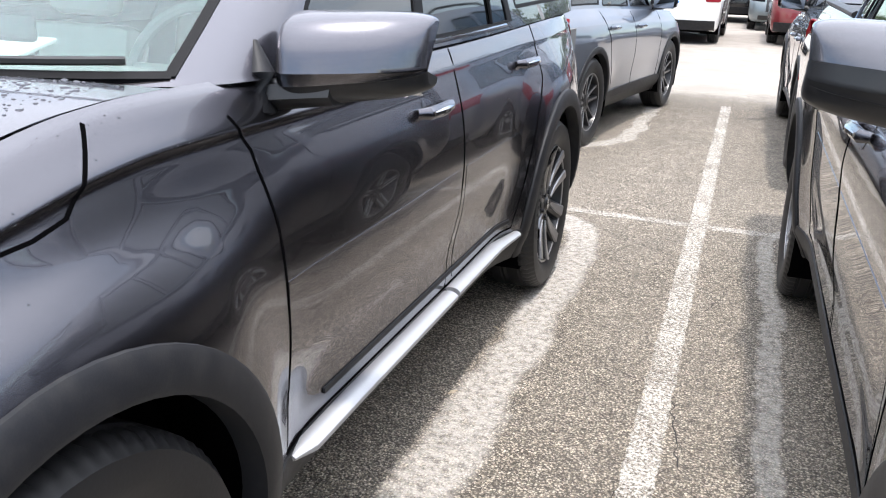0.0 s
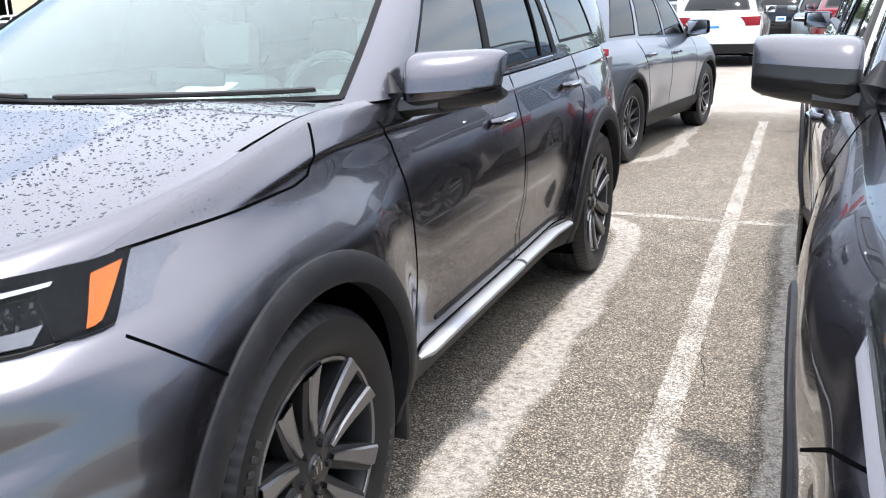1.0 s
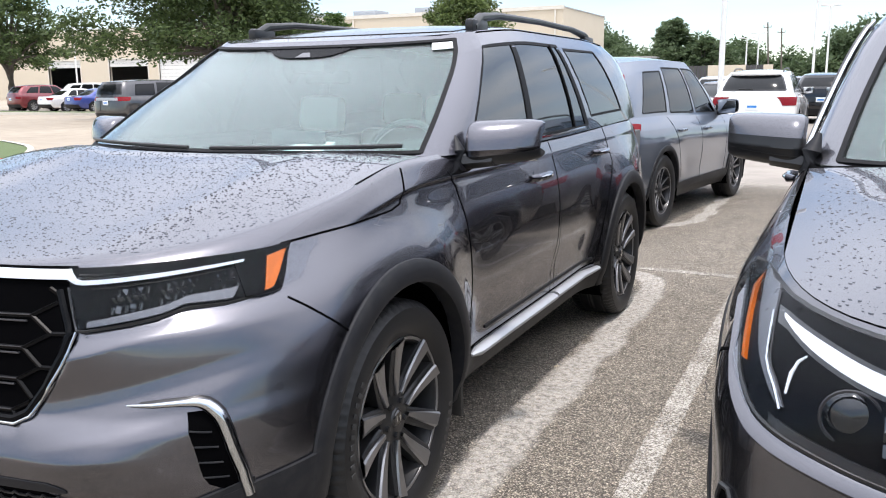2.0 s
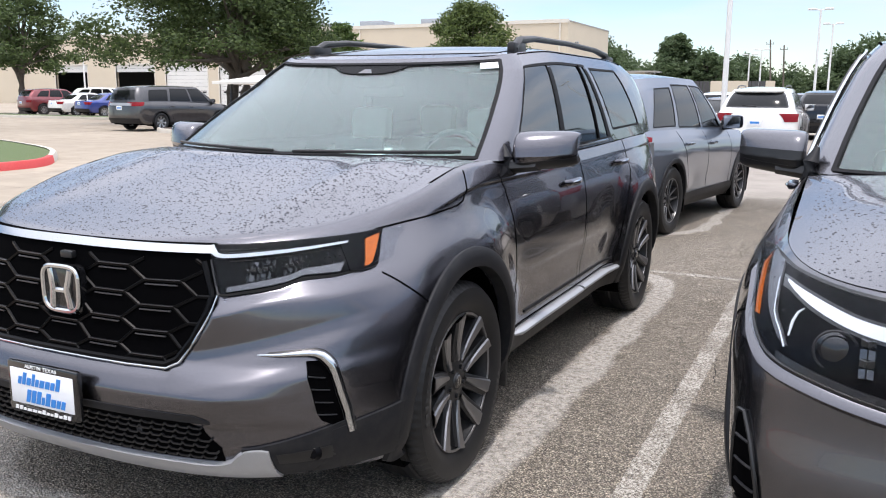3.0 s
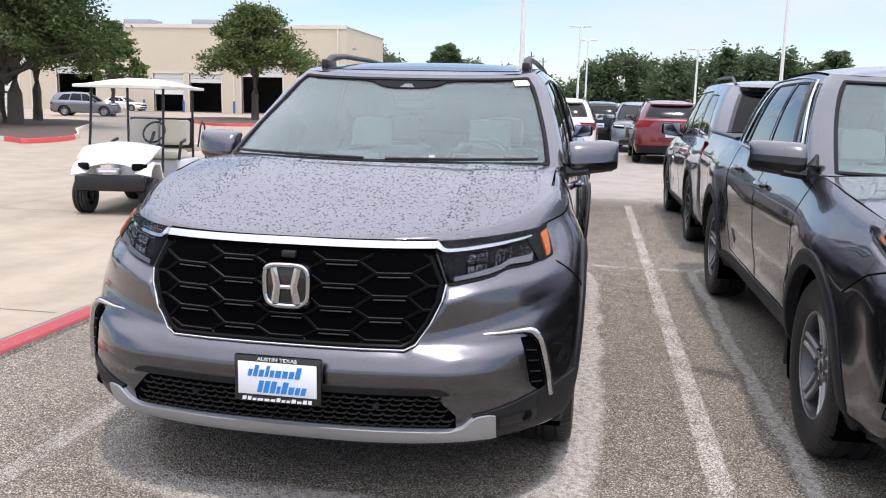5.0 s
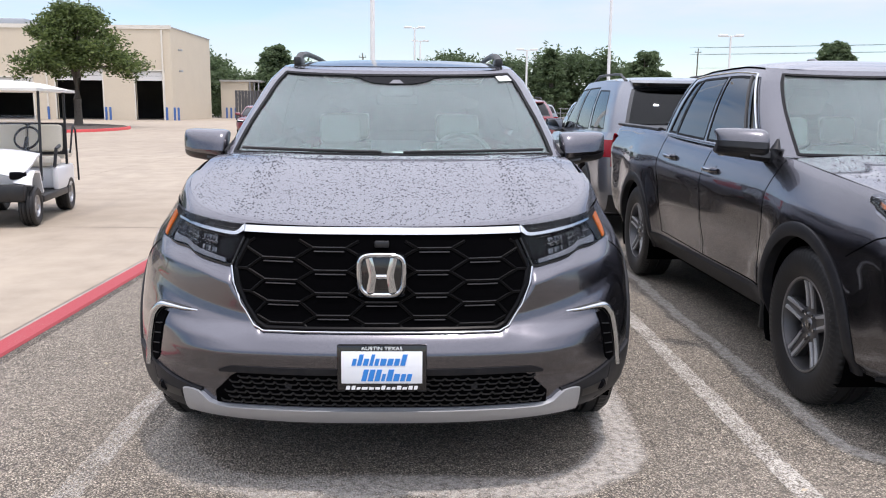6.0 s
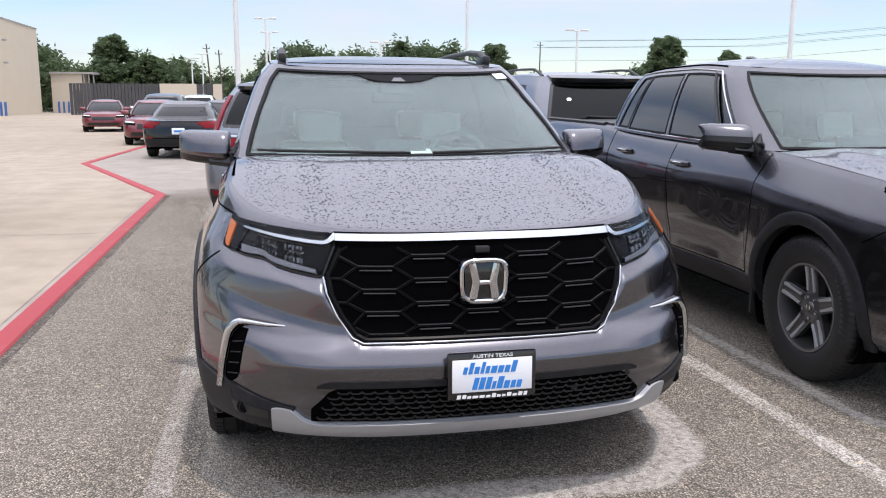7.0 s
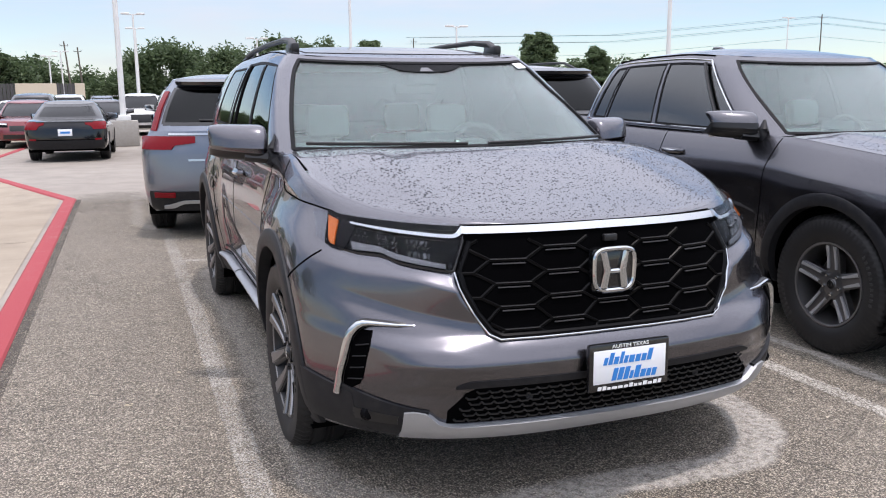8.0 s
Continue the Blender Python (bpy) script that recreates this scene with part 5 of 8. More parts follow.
# door skins, a little proud of the body
for y_a, y_b, nm in ((1.575, 2.625, "front_door"), (2.665, 3.33, "rear_door")):
    for sg in (1, -1):
        f_ = (lambda s: s) if sg > 0 else mirror
        part(nm, f_(flank_panel(PILOT, y_a, y_b, lambda y: .435, lambda y: .80, .0012, .004, 24, 10)), STEEL, pilot)

# grille: near-black panel painting the opening's shade, honeycomb bars, thin bright lower edge
opening = [[PILOT.front(lerp(-gr_half(z), gr_half(z), k / 24), z) for k in range(25)] for z in steps(.632, .958, 12)]
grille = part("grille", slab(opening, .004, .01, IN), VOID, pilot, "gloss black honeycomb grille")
GLOSSGRILLE = surface("piano_black_grille", (.002, .002, .0025), .34, scale=60, dirt=.0, spec=.12)
EDGEGREY = surface("dark_chrome_edge", (.12, .12, .13), .38, metal=.9, scale=90, vary=.1, dirt=.0)


def grille_level(col, row):
    """Height of one flat of the honeycomb: odd columns sit half a cell lower."""
    return (.880 - .0755 * row) if col % 2 == 0 else (.918 - .079 * row)


def grille_col(col, z):
    return col * .187 * (1 - .35 * (.918 - z))


bars = []
for col in range(-3, 4):
    for row in range(-1, 5):
        z = grille_level(col, row)
        xc = grille_col(col, z)
        bars.append(((xc - .060, z), (xc + .060, z), True))
        for sg in (-1, 1):
            for row2 in ((row, row + 1) if col % 2 == 0 else (row - 1, row)):
                if col % 2 == 0 and abs(col + sg) <= 3:
                    z2 = grille_level(col + sg, row2)
                    bars.append(((xc + sg * .060, z), (grille_col(col + sg, z2) - sg * .060, z2), False))
for (xa, za), (xb, zb_), flat_ in bars:
    inside_ = []
    for k in steps(0, 1, 12):
        x_, z_ = lerp(xa, xb, k), lerp(za, zb_, k)
        if .636 < z_ < .946 and abs(x_) < gr_half(z_) - .014:
            inside_.append((x_, z_))
    if len(inside_) < 4:
        continue
    (xa, za), (xb, zb_) = inside_[0], inside_[-1]
    part("grille_bar", nose_bar(PILOT, [(xa, za), (xb, zb_)], .0062, 6, 1.0, .004, 4), GLOSSGRILLE, grille)
    if flat_:
        if xb - xa > .05:
            part("grille_shelf", nose_bar(PILOT, [(xa + .006, za - .011), (xb - .006, zb_ - .011)], .0036, 6, .7, .009, 4), EDGEGREY, grille, "thin bright shelf edge")
            part("grille_flat", nose_bar(PILOT, [(xa, za + .004), (xb, zb_ + .004)], .0016, 5, 1.0, .011, 4), EDGEGREY, grille)
    else:
        part("grille_web", nose_bar(PILOT, [(xa, za + .004), (xb, zb_ + .004)], .0009, 5, 1.0, .0105, 4), GLOSSGRILLE, grille)
rim_pts = [(-.497, .945), (-.545, .845), (-.535, .79), (-.50, .71), (-.455, .645), (-.42, .628), (.42, .628), (.455, .645), (.50, .71), (.535, .79), (.545, .845), (.497, .945)]
part("grille_surround", nose_bar(PILOT, rim_pts[1:-1], .004, 8, 1.0, .008), CHROME, pilot, "thin bright grille edge")
part("grille_rim", nose_bar(PILOT, [(x * .970, .79 + (z - .79) * .955) for x, z in rim_pts], .011, 8, 1.0, .002), GLOSSGRILLE, pilot)
# chrome bar over the grille, running on over the lamps
bar = part("chrome_bar", nose_panel(PILOT, -.50, .50, lambda x: .958, lambda x: .981 - .003 * abs(x) / .5, .016, .02, 40, 5), CHROME, pilot, "bright chrome bar above the grille")
part("hood_shadow_gap", nose_panel(PILOT, -.50, .50, lambda x: .979 - .003 * abs(x) / .5, lambda x: .9885, .006, .01, 40, 2), VOID, pilot)
for sg in (1, -1):
    f_ = (lambda s: s) if sg > 0 else mirror
    wing_lo, wing_hi = curve((.495, .959), (.53, .945), (.66, .953), (.795, .970)), curve((.495, .980), (.53, .956), (.66, .964), (.795, .977))
    wing = part("bar_wing", f_(nose_panel(PILOT, .495, .795, wing_lo, wing_hi, .021, .014, 24, 3)), CHROME, pilot, "chrome strip over the lamp")
    # headlamps
    lo = LAMP_LOW
    hi = curve((.485, .982), (.56, .985), (.70, .993), (.80, .999), (.882, 1.004))
    inner = lambda z: lerp(.50, .548, (z - .95) / (.848 - .95)) if z < .95 else .50

    def on_lamp(u, v, lift=0.0):
        """A spot of the lamp's face: u outwards, v upwards."""
        x = lerp(.50, .892, u)
        z = lerp(lo(x), hi(x), v)
        x = min(max(x, inner(z)), lerp(.892, .866, (z - .906) / .096))
        return PILOT.front(x, z)
    face_rows = [[on_lamp(u, v) for u in steps(0, 1, 28)] for v in steps(0, 1, 10)]
    hl = part("headlamp", f_(slab(face_rows, .007, .02, IN)), LAMPDARK, pilot, "slim dark headlamp with a clear lens")
    part("lamp_top", f_(nose_panel(PILOT, .515, .83, lambda x: wing_hi(x) + .003, lambda x: hi(x) - .003, .010, .008, 20, 3)), LAMPDARK, hl, "black slatted strip above the lamp")
    for k in (.3, .62):
        part("lamp_slat", f_(nose_bar(PILOT, [(x, lerp(wing_hi(x) + .003, hi(x) - .003, k)) for x in steps(.52, .82, 8)], .0022, 5, 1.0, .013, 1)), GLOSSBLACK, hl)
    part("light_guide", f_(nose_bar(PILOT, [(x, wing_lo(x) - .0035) for x in steps(.56, .80, 8)], .0022, 6, 1.0, .018, 1)), GLOSSBLACK, hl)
    for n_, (xx0, xx1) in enumerate(((.605, .670), (.692, .746), (.766, .816))):
        zl, zh = (lambda x: lo(x) + .028), (lambda x: wing_lo(x) - .010)
        pr = part("projector", f_(nose_panel(PILOT, xx0 - .006, xx1 + .006, zl, zh, .009, .010, 6, 4)), LAMPDARK, hl, "dark reflector cell")
        for sh_ in facets(PILOT, xx0, xx1, zl, zh, 5, 3, 11 + n_, .0115):
            part("reflector_facet", f_(sh_), REFLECTOR, pr, "small bright reflector facet")
    chin_hi = curve((.555, .017), (.70, .022), (.735, .022), (.765, .024), (.812, .030))
    part("lamp_chin", f_(nose_panel(PILOT, .565, .812, lambda x: lo(x) + .005, lambda x: lo(x) + chin_hi(x), .012, .008, 22, 2)), CHIN, hl, "grey strip under the lamp")
    rows_a = [[PILOT.side(lerp(ya, yb, v), lerp(za, zb_, v)) for ya, yb, za, zb_ in ((.463, .516, .902, .978), (.476, .543, .904, .984), (.490, .572, .910, .990))] for v in steps(0, 1, 8)]
    rows_b = [[PILOT.side(lerp(ya, yb, v), lerp(za, zb_, v)) for ya, yb, za, zb_ in ((.420, .445, .895, .990), (.455, .50, .895, .998), (.485, .55, .899, 1.003), (.505, .600, .904, 1.010))] for v in steps(0, 1, 8)]
    part("marker_housing", f_(slab(rows_b, .0105, .012, IN)), LAMPDARK, hl)
    part("side_marker", f_(slab(rows_a, .0165, .012, IN)), AMBER, hl, "amber side reflector")
    part("headlamp_lens", f_(slab(face_rows, .024, .003, IN)), LENS, hl)
    part("lamp_gasket", f_(nose_bar(PILOT, [(.502, .945), (.545, .847)] + [(x, lo(x) - .001) for x in steps(.56, .89, 12)], .0045, 6, 1.0, .006, 3)), BLACK, hl)
    # chrome bracket round the corner vent
    leg_x = curve((.425, .903), (.55, .884), (.64, .862), (.683, .842))
    part("corner_vent", f_(slab([[PILOT.front(leg_x(z) - .052 * min(1, (z - .42) / .06) + o * .044 * min(1, (z - .42) / .06), z) for o in (0, .33, .66, 1)] for z in steps(.43, .655, 10)], .004, .012, IN)), VOID, pilot, "black corner air vent")
    for z_ in (.49, .53, .57, .61):
        part("vent_slat", f_(nose_bar(PILOT, [(leg_x(z_) - .048, z_ + .006), (leg_x(z_) - .014, z_ - .004)], .004, 6, .6, .008)), CLAD, pilot)
    pth = [(x, .673 + .008 * (x - .655) / .15) for x in steps(.655, .808, 6)] + [(.822, .679), (.836, .672), (.847, .660)] + [(leg_x(z), z) for z in steps(.645, .43, 10)]
    rad = [.003 + .0065 * min(1, k / 6) for k in range(7)] + [.0125, .015, .0165] + [.0165 - .002 * k / 10 for k in range(11)]
    raw_b = [PILOT.front(x, z) for x, z in pth]
    line_b = [plan_lift((p[0], sum(q[1] for q in raw_b[max(0, i - 3):i + 4]) / len(raw_b[max(0, i - 3):i + 4]), p[2]), .011) for i, p in enumerate(raw_b)]
    part("vent_bracket", f_(tube(line_b, rad, 10, 1.0)), CHROME, pilot, "slim chrome bracket at the bumper corner")
    part("bracket_shadow", f_(tube([plan_lift(p, -.010) for p in line_b], [k + .003 for k in rad], 8, 1.0)), BLACK, pilot)
    # lower corner: dark cladding with a fog lamp pocket
    part("bumper_corner", f_(nose_panel(PILOT, .655, .905, lambda x: .285 + .03 * (x - .65) / .25, lambda x: .40 + .07 * ((x - .655) / .25) ** 1.4, .010, .014, 22, 6)), CLAD, pilot, "dark lower bumper cladding")
    part("bumper_flank", f_(flank_panel(PILOT, .255, .535, lambda y: .29 + .02 * (y - .25) / .3, curve((.25, .440), (.40, .468), (.54, .492)), .010, .014, 16, 6)), CLAD, pilot, "dark cladding running to the wheel arch")
    part("fog_pocket", f_(nose_panel(PILOT, .74, .86, lambda x: .348, lambda x: .380 + .012 * (x - .74) / .12, .0115, .004, 10, 3)), BLACK, pilot)
    fg = part("fog_lamp", f_(moved(lathe([(0, -.012), (.018, -.010), (.024, .0), (.028, .004)], 16, "y"), Matrix.Translation(Vector(PILOT.front(.825, .372)) + Vector((0, -.006, 0))))), LAMPDARK, pilot)
    # mud flap behind the front wheel
    part("mud_flap", f_(box(.74, 1.440, .21, .968, 1.465, .46, .008)), FLAP, pilot, "black mud flap")
    part("rear_flap", f_(box(.74, 4.34, .21, .930, 4.365, .46, .008)), FLAP, pilot)
    # bright step along the sill
    part("sill_strip", f_(tube([(PILOT.side(y, .41)[0] + o, y, .398) for y, o in ((1.60, .006), (1.66, .020), (1.9, .022), (2.59, .022))], [.010, .028, .030, .030], 10, .62)), SATIN, pilot, "satin silver sill strip")
    part("sill_strip", f_(tube([(PILOT.side(y, .41)[0] + o, y, .402) for y, o in ((2.61, .022), (3.1, .022), (3.30, .016))], [.030, .030, .020], 10, .62)), SATIN, pilot, "satin silver sill strip")
    part("sill_line", f_(flank_panel(PILOT, 1.78, 3.26, lambda y: .455, lambda y: .468, .006, .006, 24, 1)), CLAD, pilot)
    # bright belt line and roof rails
    part("belt_strip", f_(tube([(PILOT.gring("s", s, .035)[0] + .006, PILOT.gring("s", s, .035)[1], PILOT.gring("s", s, .035)[2]) for s in steps(.05, .60, 20)], .007, 6)), CHROME, pilot, "chrome window line")
    rail_pts = [(.615, 2.36, 1.668), (.605, 2.46, 1.715), (.60, 2.7, 1.738), (.60, 3.3, 1.745), (.60, 3.9, 1.735), (.605, 4.15, 1.71), (.612, 4.28, 1.66)]
    rl = part("roof_rail", f_(tube([(x, y, z + .008) for x, y, z in rail_pts], [.022, .024, .019, .018, .019, .024, .02], 10, .9)), BLACK, pilot, "black roof rail")
    for yy in (2.42, 4.2):
        part("rail_foot", f_(box(.585, yy - .09, 1.655, .632, yy + .09, 1.712, .015)), BLACK, rl)
    for s_a, s_b in ((.285, .305), (.62, .640)):
        part("pillar_cover", f_(slab([[PILOT.gring("s", s_, t_) for s_ in steps(s_a, s_b, 2)] for t_ in steps(.05, .88, 8)], .0015, .006, IN)), FRIT, pilot, "black door pillar trim")
    part("window_divider", f_(tube([tuple(Vector(PILOT.gring("s", .54 + .03 * t_, t_)) + Vector((.002, 0, 0))) for t_ in steps(.06, .87, 6)], .006, 6)), FRIT, pilot)
    # roof ditch line
    part("roof_ditch", f_(tube([(x, y, z + .002) for x, y, z in [PILOT.gring("s", s, .985) for s in steps(0.0, 1.0, 16)]], .003, 6)), VOID, pilot)
    # wipers
    blade = [tuple(Vector(PILOT.gring("f", u, .030 + .035 * u)) + Vector((0, -.010, .014))) for u in steps(.06, .86, 14)]
    wy = part("wiper_arm", f_(tube(blade, .0075, 6)), BLACK, pilot, "black wiper")

# dark glass roof panel
roof_glass = [both([(PILOT.gw(1.0) * u, lerp(PILOT.gring("f", u, 1.0)[1], PILOT.gring("r", u, 1.0)[1], v), 0) for u in steps(0, .86, 8)]) for v in steps(.045, .62, 14)]
roof_glass = [[(x, y, PILOT.zr(y) + PILOT.roof_crown * (1 - (abs(x) / PILOT.gw(1.0)) ** 3.0) * (1 - abs(2 * lerp(.045, .62, i / 14) - 1) ** 2.5)) for x, y, z in row] for i, row in enumerate(roof_glass)]
part("roof_glass", slab(roof_glass, .003, .006, IN), GLOSSBLACK, pilot, "dark glass roof panel")
# tail lamps wrapping the rear corners
for sg in (1, -1):
    f_ = (lambda s: s) if sg > 0 else mirror
    rows_t = [[PILOT.side(y, lerp(1.03, 1.155, v) - .05 * (4.9 - y)) for y in steps(4.42 + .22 * (1 - v), 4.93, 14)] for v in steps(0, 1, 5)]
    part("tail_lamp", f_(slab(rows_t, .006, .012, IN)), REDLENS, pilot, "red wrap-round tail lamp")
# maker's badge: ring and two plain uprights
badge = part("badge", moved(box(-.088, -.012, -.078, .088, .006, .078, .02), Matrix.Translation(PILOT.front(0, .829)) @ Matrix.Translation((0, -.012, 0))), GLOSSBLACK, pilot, "chrome-ringed maker's badge")
bx, by, bz = PILOT.front(0, .829)
ring_pts = [(.078 * math.copysign(abs(math.cos(a)) ** .5, math.cos(a)) * (1 + .06 * math.sin(a)), by - .026, bz + .072 * math.copysign(abs(math.sin(a)) ** .5, math.sin(a))) for a in steps(0, 2 * math.pi, 40)]
part("badge_ring", tube(ring_pts, .009, 8, cap=False, up=(0, 1, 0)), CHROME, badge)
for sg in (1, -1):
    part("badge_upright", tube([(sg * .044, by - .026, bz + .062), (sg * .030, by - .030, bz), (sg * .040, by - .026, bz - .060)], [.013, .014, .015], 8, .7, up=(0, 1, 0)), CHROME, badge)
part("badge_web", tube([(-.032, by - .026, bz - .006), (.032, by - .026, bz - .006)], .010, 8, 1.0), CHROME, badge)
# camera over the badge
part("nose_camera", moved(box(-.026, -.014, -.012, .026, .008, .012, .005), Matrix.Translation(PILOT.front(0, .935)) @ Matrix.Translation((0, -.012, 0))), BLACK, pilot)

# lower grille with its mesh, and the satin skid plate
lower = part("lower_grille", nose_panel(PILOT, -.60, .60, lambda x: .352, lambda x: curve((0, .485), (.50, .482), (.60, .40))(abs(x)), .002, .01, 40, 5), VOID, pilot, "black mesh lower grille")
for r_ in range(6):
    zc = .370 + r_ * .0195
    wv = curve((.36, .585), (.47, .53), (.49, .5))(zc)
    for x_ in steps(-wv + .02, wv - .02, int(wv * 2 / .042)):
        x_ += .021 if r_ % 2 else 0
        part("mesh_bar", nose_bar(PILOT, [(x_ - .021, zc), (x_ - .012, zc - .0085), (x_ + .012, zc - .0085), (x_ + .021, zc)], .0036, 5, 1.0, .006, 1), BLACK, lower)
skid_lo, skid_hi = curve((0, .292), (.40, .292), (.60, .300), (.74, .298)), curve((0, .346), (.56, .346), (.62, .36), (.66, .395), (.70, .40), (.74, .392))
part("skid_plate", nose_panel(PILOT, -.725, .725, lambda x: skid_lo(abs(x)), lambda x: skid_hi(abs(x)), .018, .03, 70, 5), SATIN, pilot, "satin silver skid plate")
part("bumper_lip", nose_panel(PILOT, -.70, .70, lambda x: .262, lambda x: .296, .004, .02, 40, 2), CLAD, pilot)
part("bumper_band", nose_panel(PILOT, -.58, .58, lambda x: .480, lambda x: curve((0, .506), (.53, .506), (.58, .488))(abs(x)), .003, .01, 50, 2), CLAD, pilot)
for x_ in (-.33, .33):
    part("parking_sensor", moved(lathe([(0, -.006), (.012, -.005), (.014, .004)], 16, "y"), Matrix.Translation(PILOT.front(x_, .432))), CLAD, pilot)

# dealer plate on the bumper
pm = Matrix.Translation(PILOT.front(0, .523)) @ Matrix.Translation((.005, -.032, 0))
pf = part("plate_frame", moved(box(-.156, -.007, -.082, .156, .016, .082, .008), pm), GLOSSBLACK, pilot, "black plate frame with white and blue dealer print")
part("plate", moved(box(-.140, -.0095, -.055, .140, -.006, .060, .002), pm), PLATEWHITE, pf, "white paper plate")


def blob_line(x0, x1, z, h, m_, par, seed, slant=.25, nm="print_bar"):
    """Script-like print as plain slanting bars."""
    rng = random.Random(seed)
    x = x0
    while x < x1 - .004:
        w_ = .012 + .008 * rng.random()
        hh = h * (0.62 if rng.random() < .6 else 1.0)
        part(nm, moved(([(x + slant * 0, -.0112, z), (x + w_, -.0112, z), (x + w_ + slant * hh, -.0112, z + hh), (x + slant * hh, -.0112, z + hh),
                         (x, -.009, z), (x + w_, -.009, z), (x + w_ + slant * hh, -.009, z + hh), (x + slant * hh, -.009, z + hh)],
                        [(0, 1, 2, 3), (7, 6, 5, 4), (0, 4, 5, 1), (1, 5, 6, 2), (2, 6, 7, 3), (3, 7, 4, 0)]), pm), m_, par, smooth=0)
        x += w_ + .005


blob_line(-.105, .070, .010, .040, PLATEBLUE, pf, 3)
blob_line(-.072, .100, -.046, .042, PLATEBLUE, pf, 5)
blob_line(-.125, .125, -.076, .013, PRINTWHITE, pf, 8, .2)


def text_part(name, body, size, m_, material, parent, extrude=.001, align="CENTER"):
    cu = bpy.data.curves.new(name, "FONT")
    cu.body, cu.size, cu.extrude, cu.align_x, cu.align_y = body, size, extrude, align, "CENTER"
    tmp = bpy.data.objects.new(name, cu)
    me = bpy.data.meshes.new_from_object(tmp)
    bpy.data.objects.remove(tmp)
    me.transform(m_)
    me.materials.clear()
    me.materials.append(material)
    ob = new(name, me)
    ob.parent = parent
    return ob


text_part("plate_lettering", "AUSTIN TEXAS", .017, pm @ Matrix.Translation((0, -.0085, .070)) @ Matrix.Rotation(radians(90), 4, "X") @ Matrix.Diagonal((1.25, 1, 1, 1)), PRINTWHITE, pf)
# sticker and sensor pod inside the windshield
part("window_sticker", slab([[PILOT.gring("f", u, t) for u in steps(.80, .915, 3)] for t in steps(.885, .935, 2)], .002, .003, IN), PAPER, pilot, "white paper windshield sticker")
part("sensor_cover", slab([both([PILOT.gring("f", u, lerp(.955, lerp(.865, .93, min(1, (u / .30) ** 3)), k)) for u in steps(0, .34, 8)]) for k in steps(0, 1, 4)], .0002, .003, IN), LAMPDARK, pilot, "black sensor cover behind the glass")
part("camera_cover", slab([both([PILOT.gring("f", u * lerp(1.0, .45, k), lerp(.868, .905, k)) for u in steps(0, .055, 3)]) for k in (0, .5, 1)], .0022, .003, IN), CHIN, pilot, "grey camera window")
pod = PILOT.gring("f", 0, .86)
part("mirror_pod", moved(box(-.10, -.02, -.035, .10, .10, .035, .03), Matrix.Translation(Vector(pod) + Vector((0, .05, -.03)))), BLACK, pilot)
part("cabin_mirror", moved(box(-.12, -.015, -.03, .12, .015, .03, .012), Matrix.Translation(Vector(pod) + Vector((0, .20, -.08)))), BLACK, pilot)
part("dash_paper", moved(box(-.02, -.09, 0, .17, .09, .010, .003), Matrix.Translation((0, 1.80, 1.150)) @ Matrix.Rotation(radians(14), 4, "X")), PAPER, pilot, "white paper lying on the dashboard")
RAIN = surface("rain_water", (.085, .085, .098), .12, metal=.85, scale=50, vary=.1, dirt=0.0, coat=1.0)
tagged(part("rain_drops", join(droplets(pilot, hood_spot(PILOT), 6800, 4), droplets(pilot, flank_spot(PILOT, .6, 1.5, .97), 220, 5, None, .55), mirror(droplets(pilot, flank_spot(PILOT, .6, 1.5, .97), 220, 6, None, .55)), droplets(pilot, roof_spot(PILOT), 3600, 7, None, .85)), RAIN, pilot, "clear rain beads"), kind="stuff")

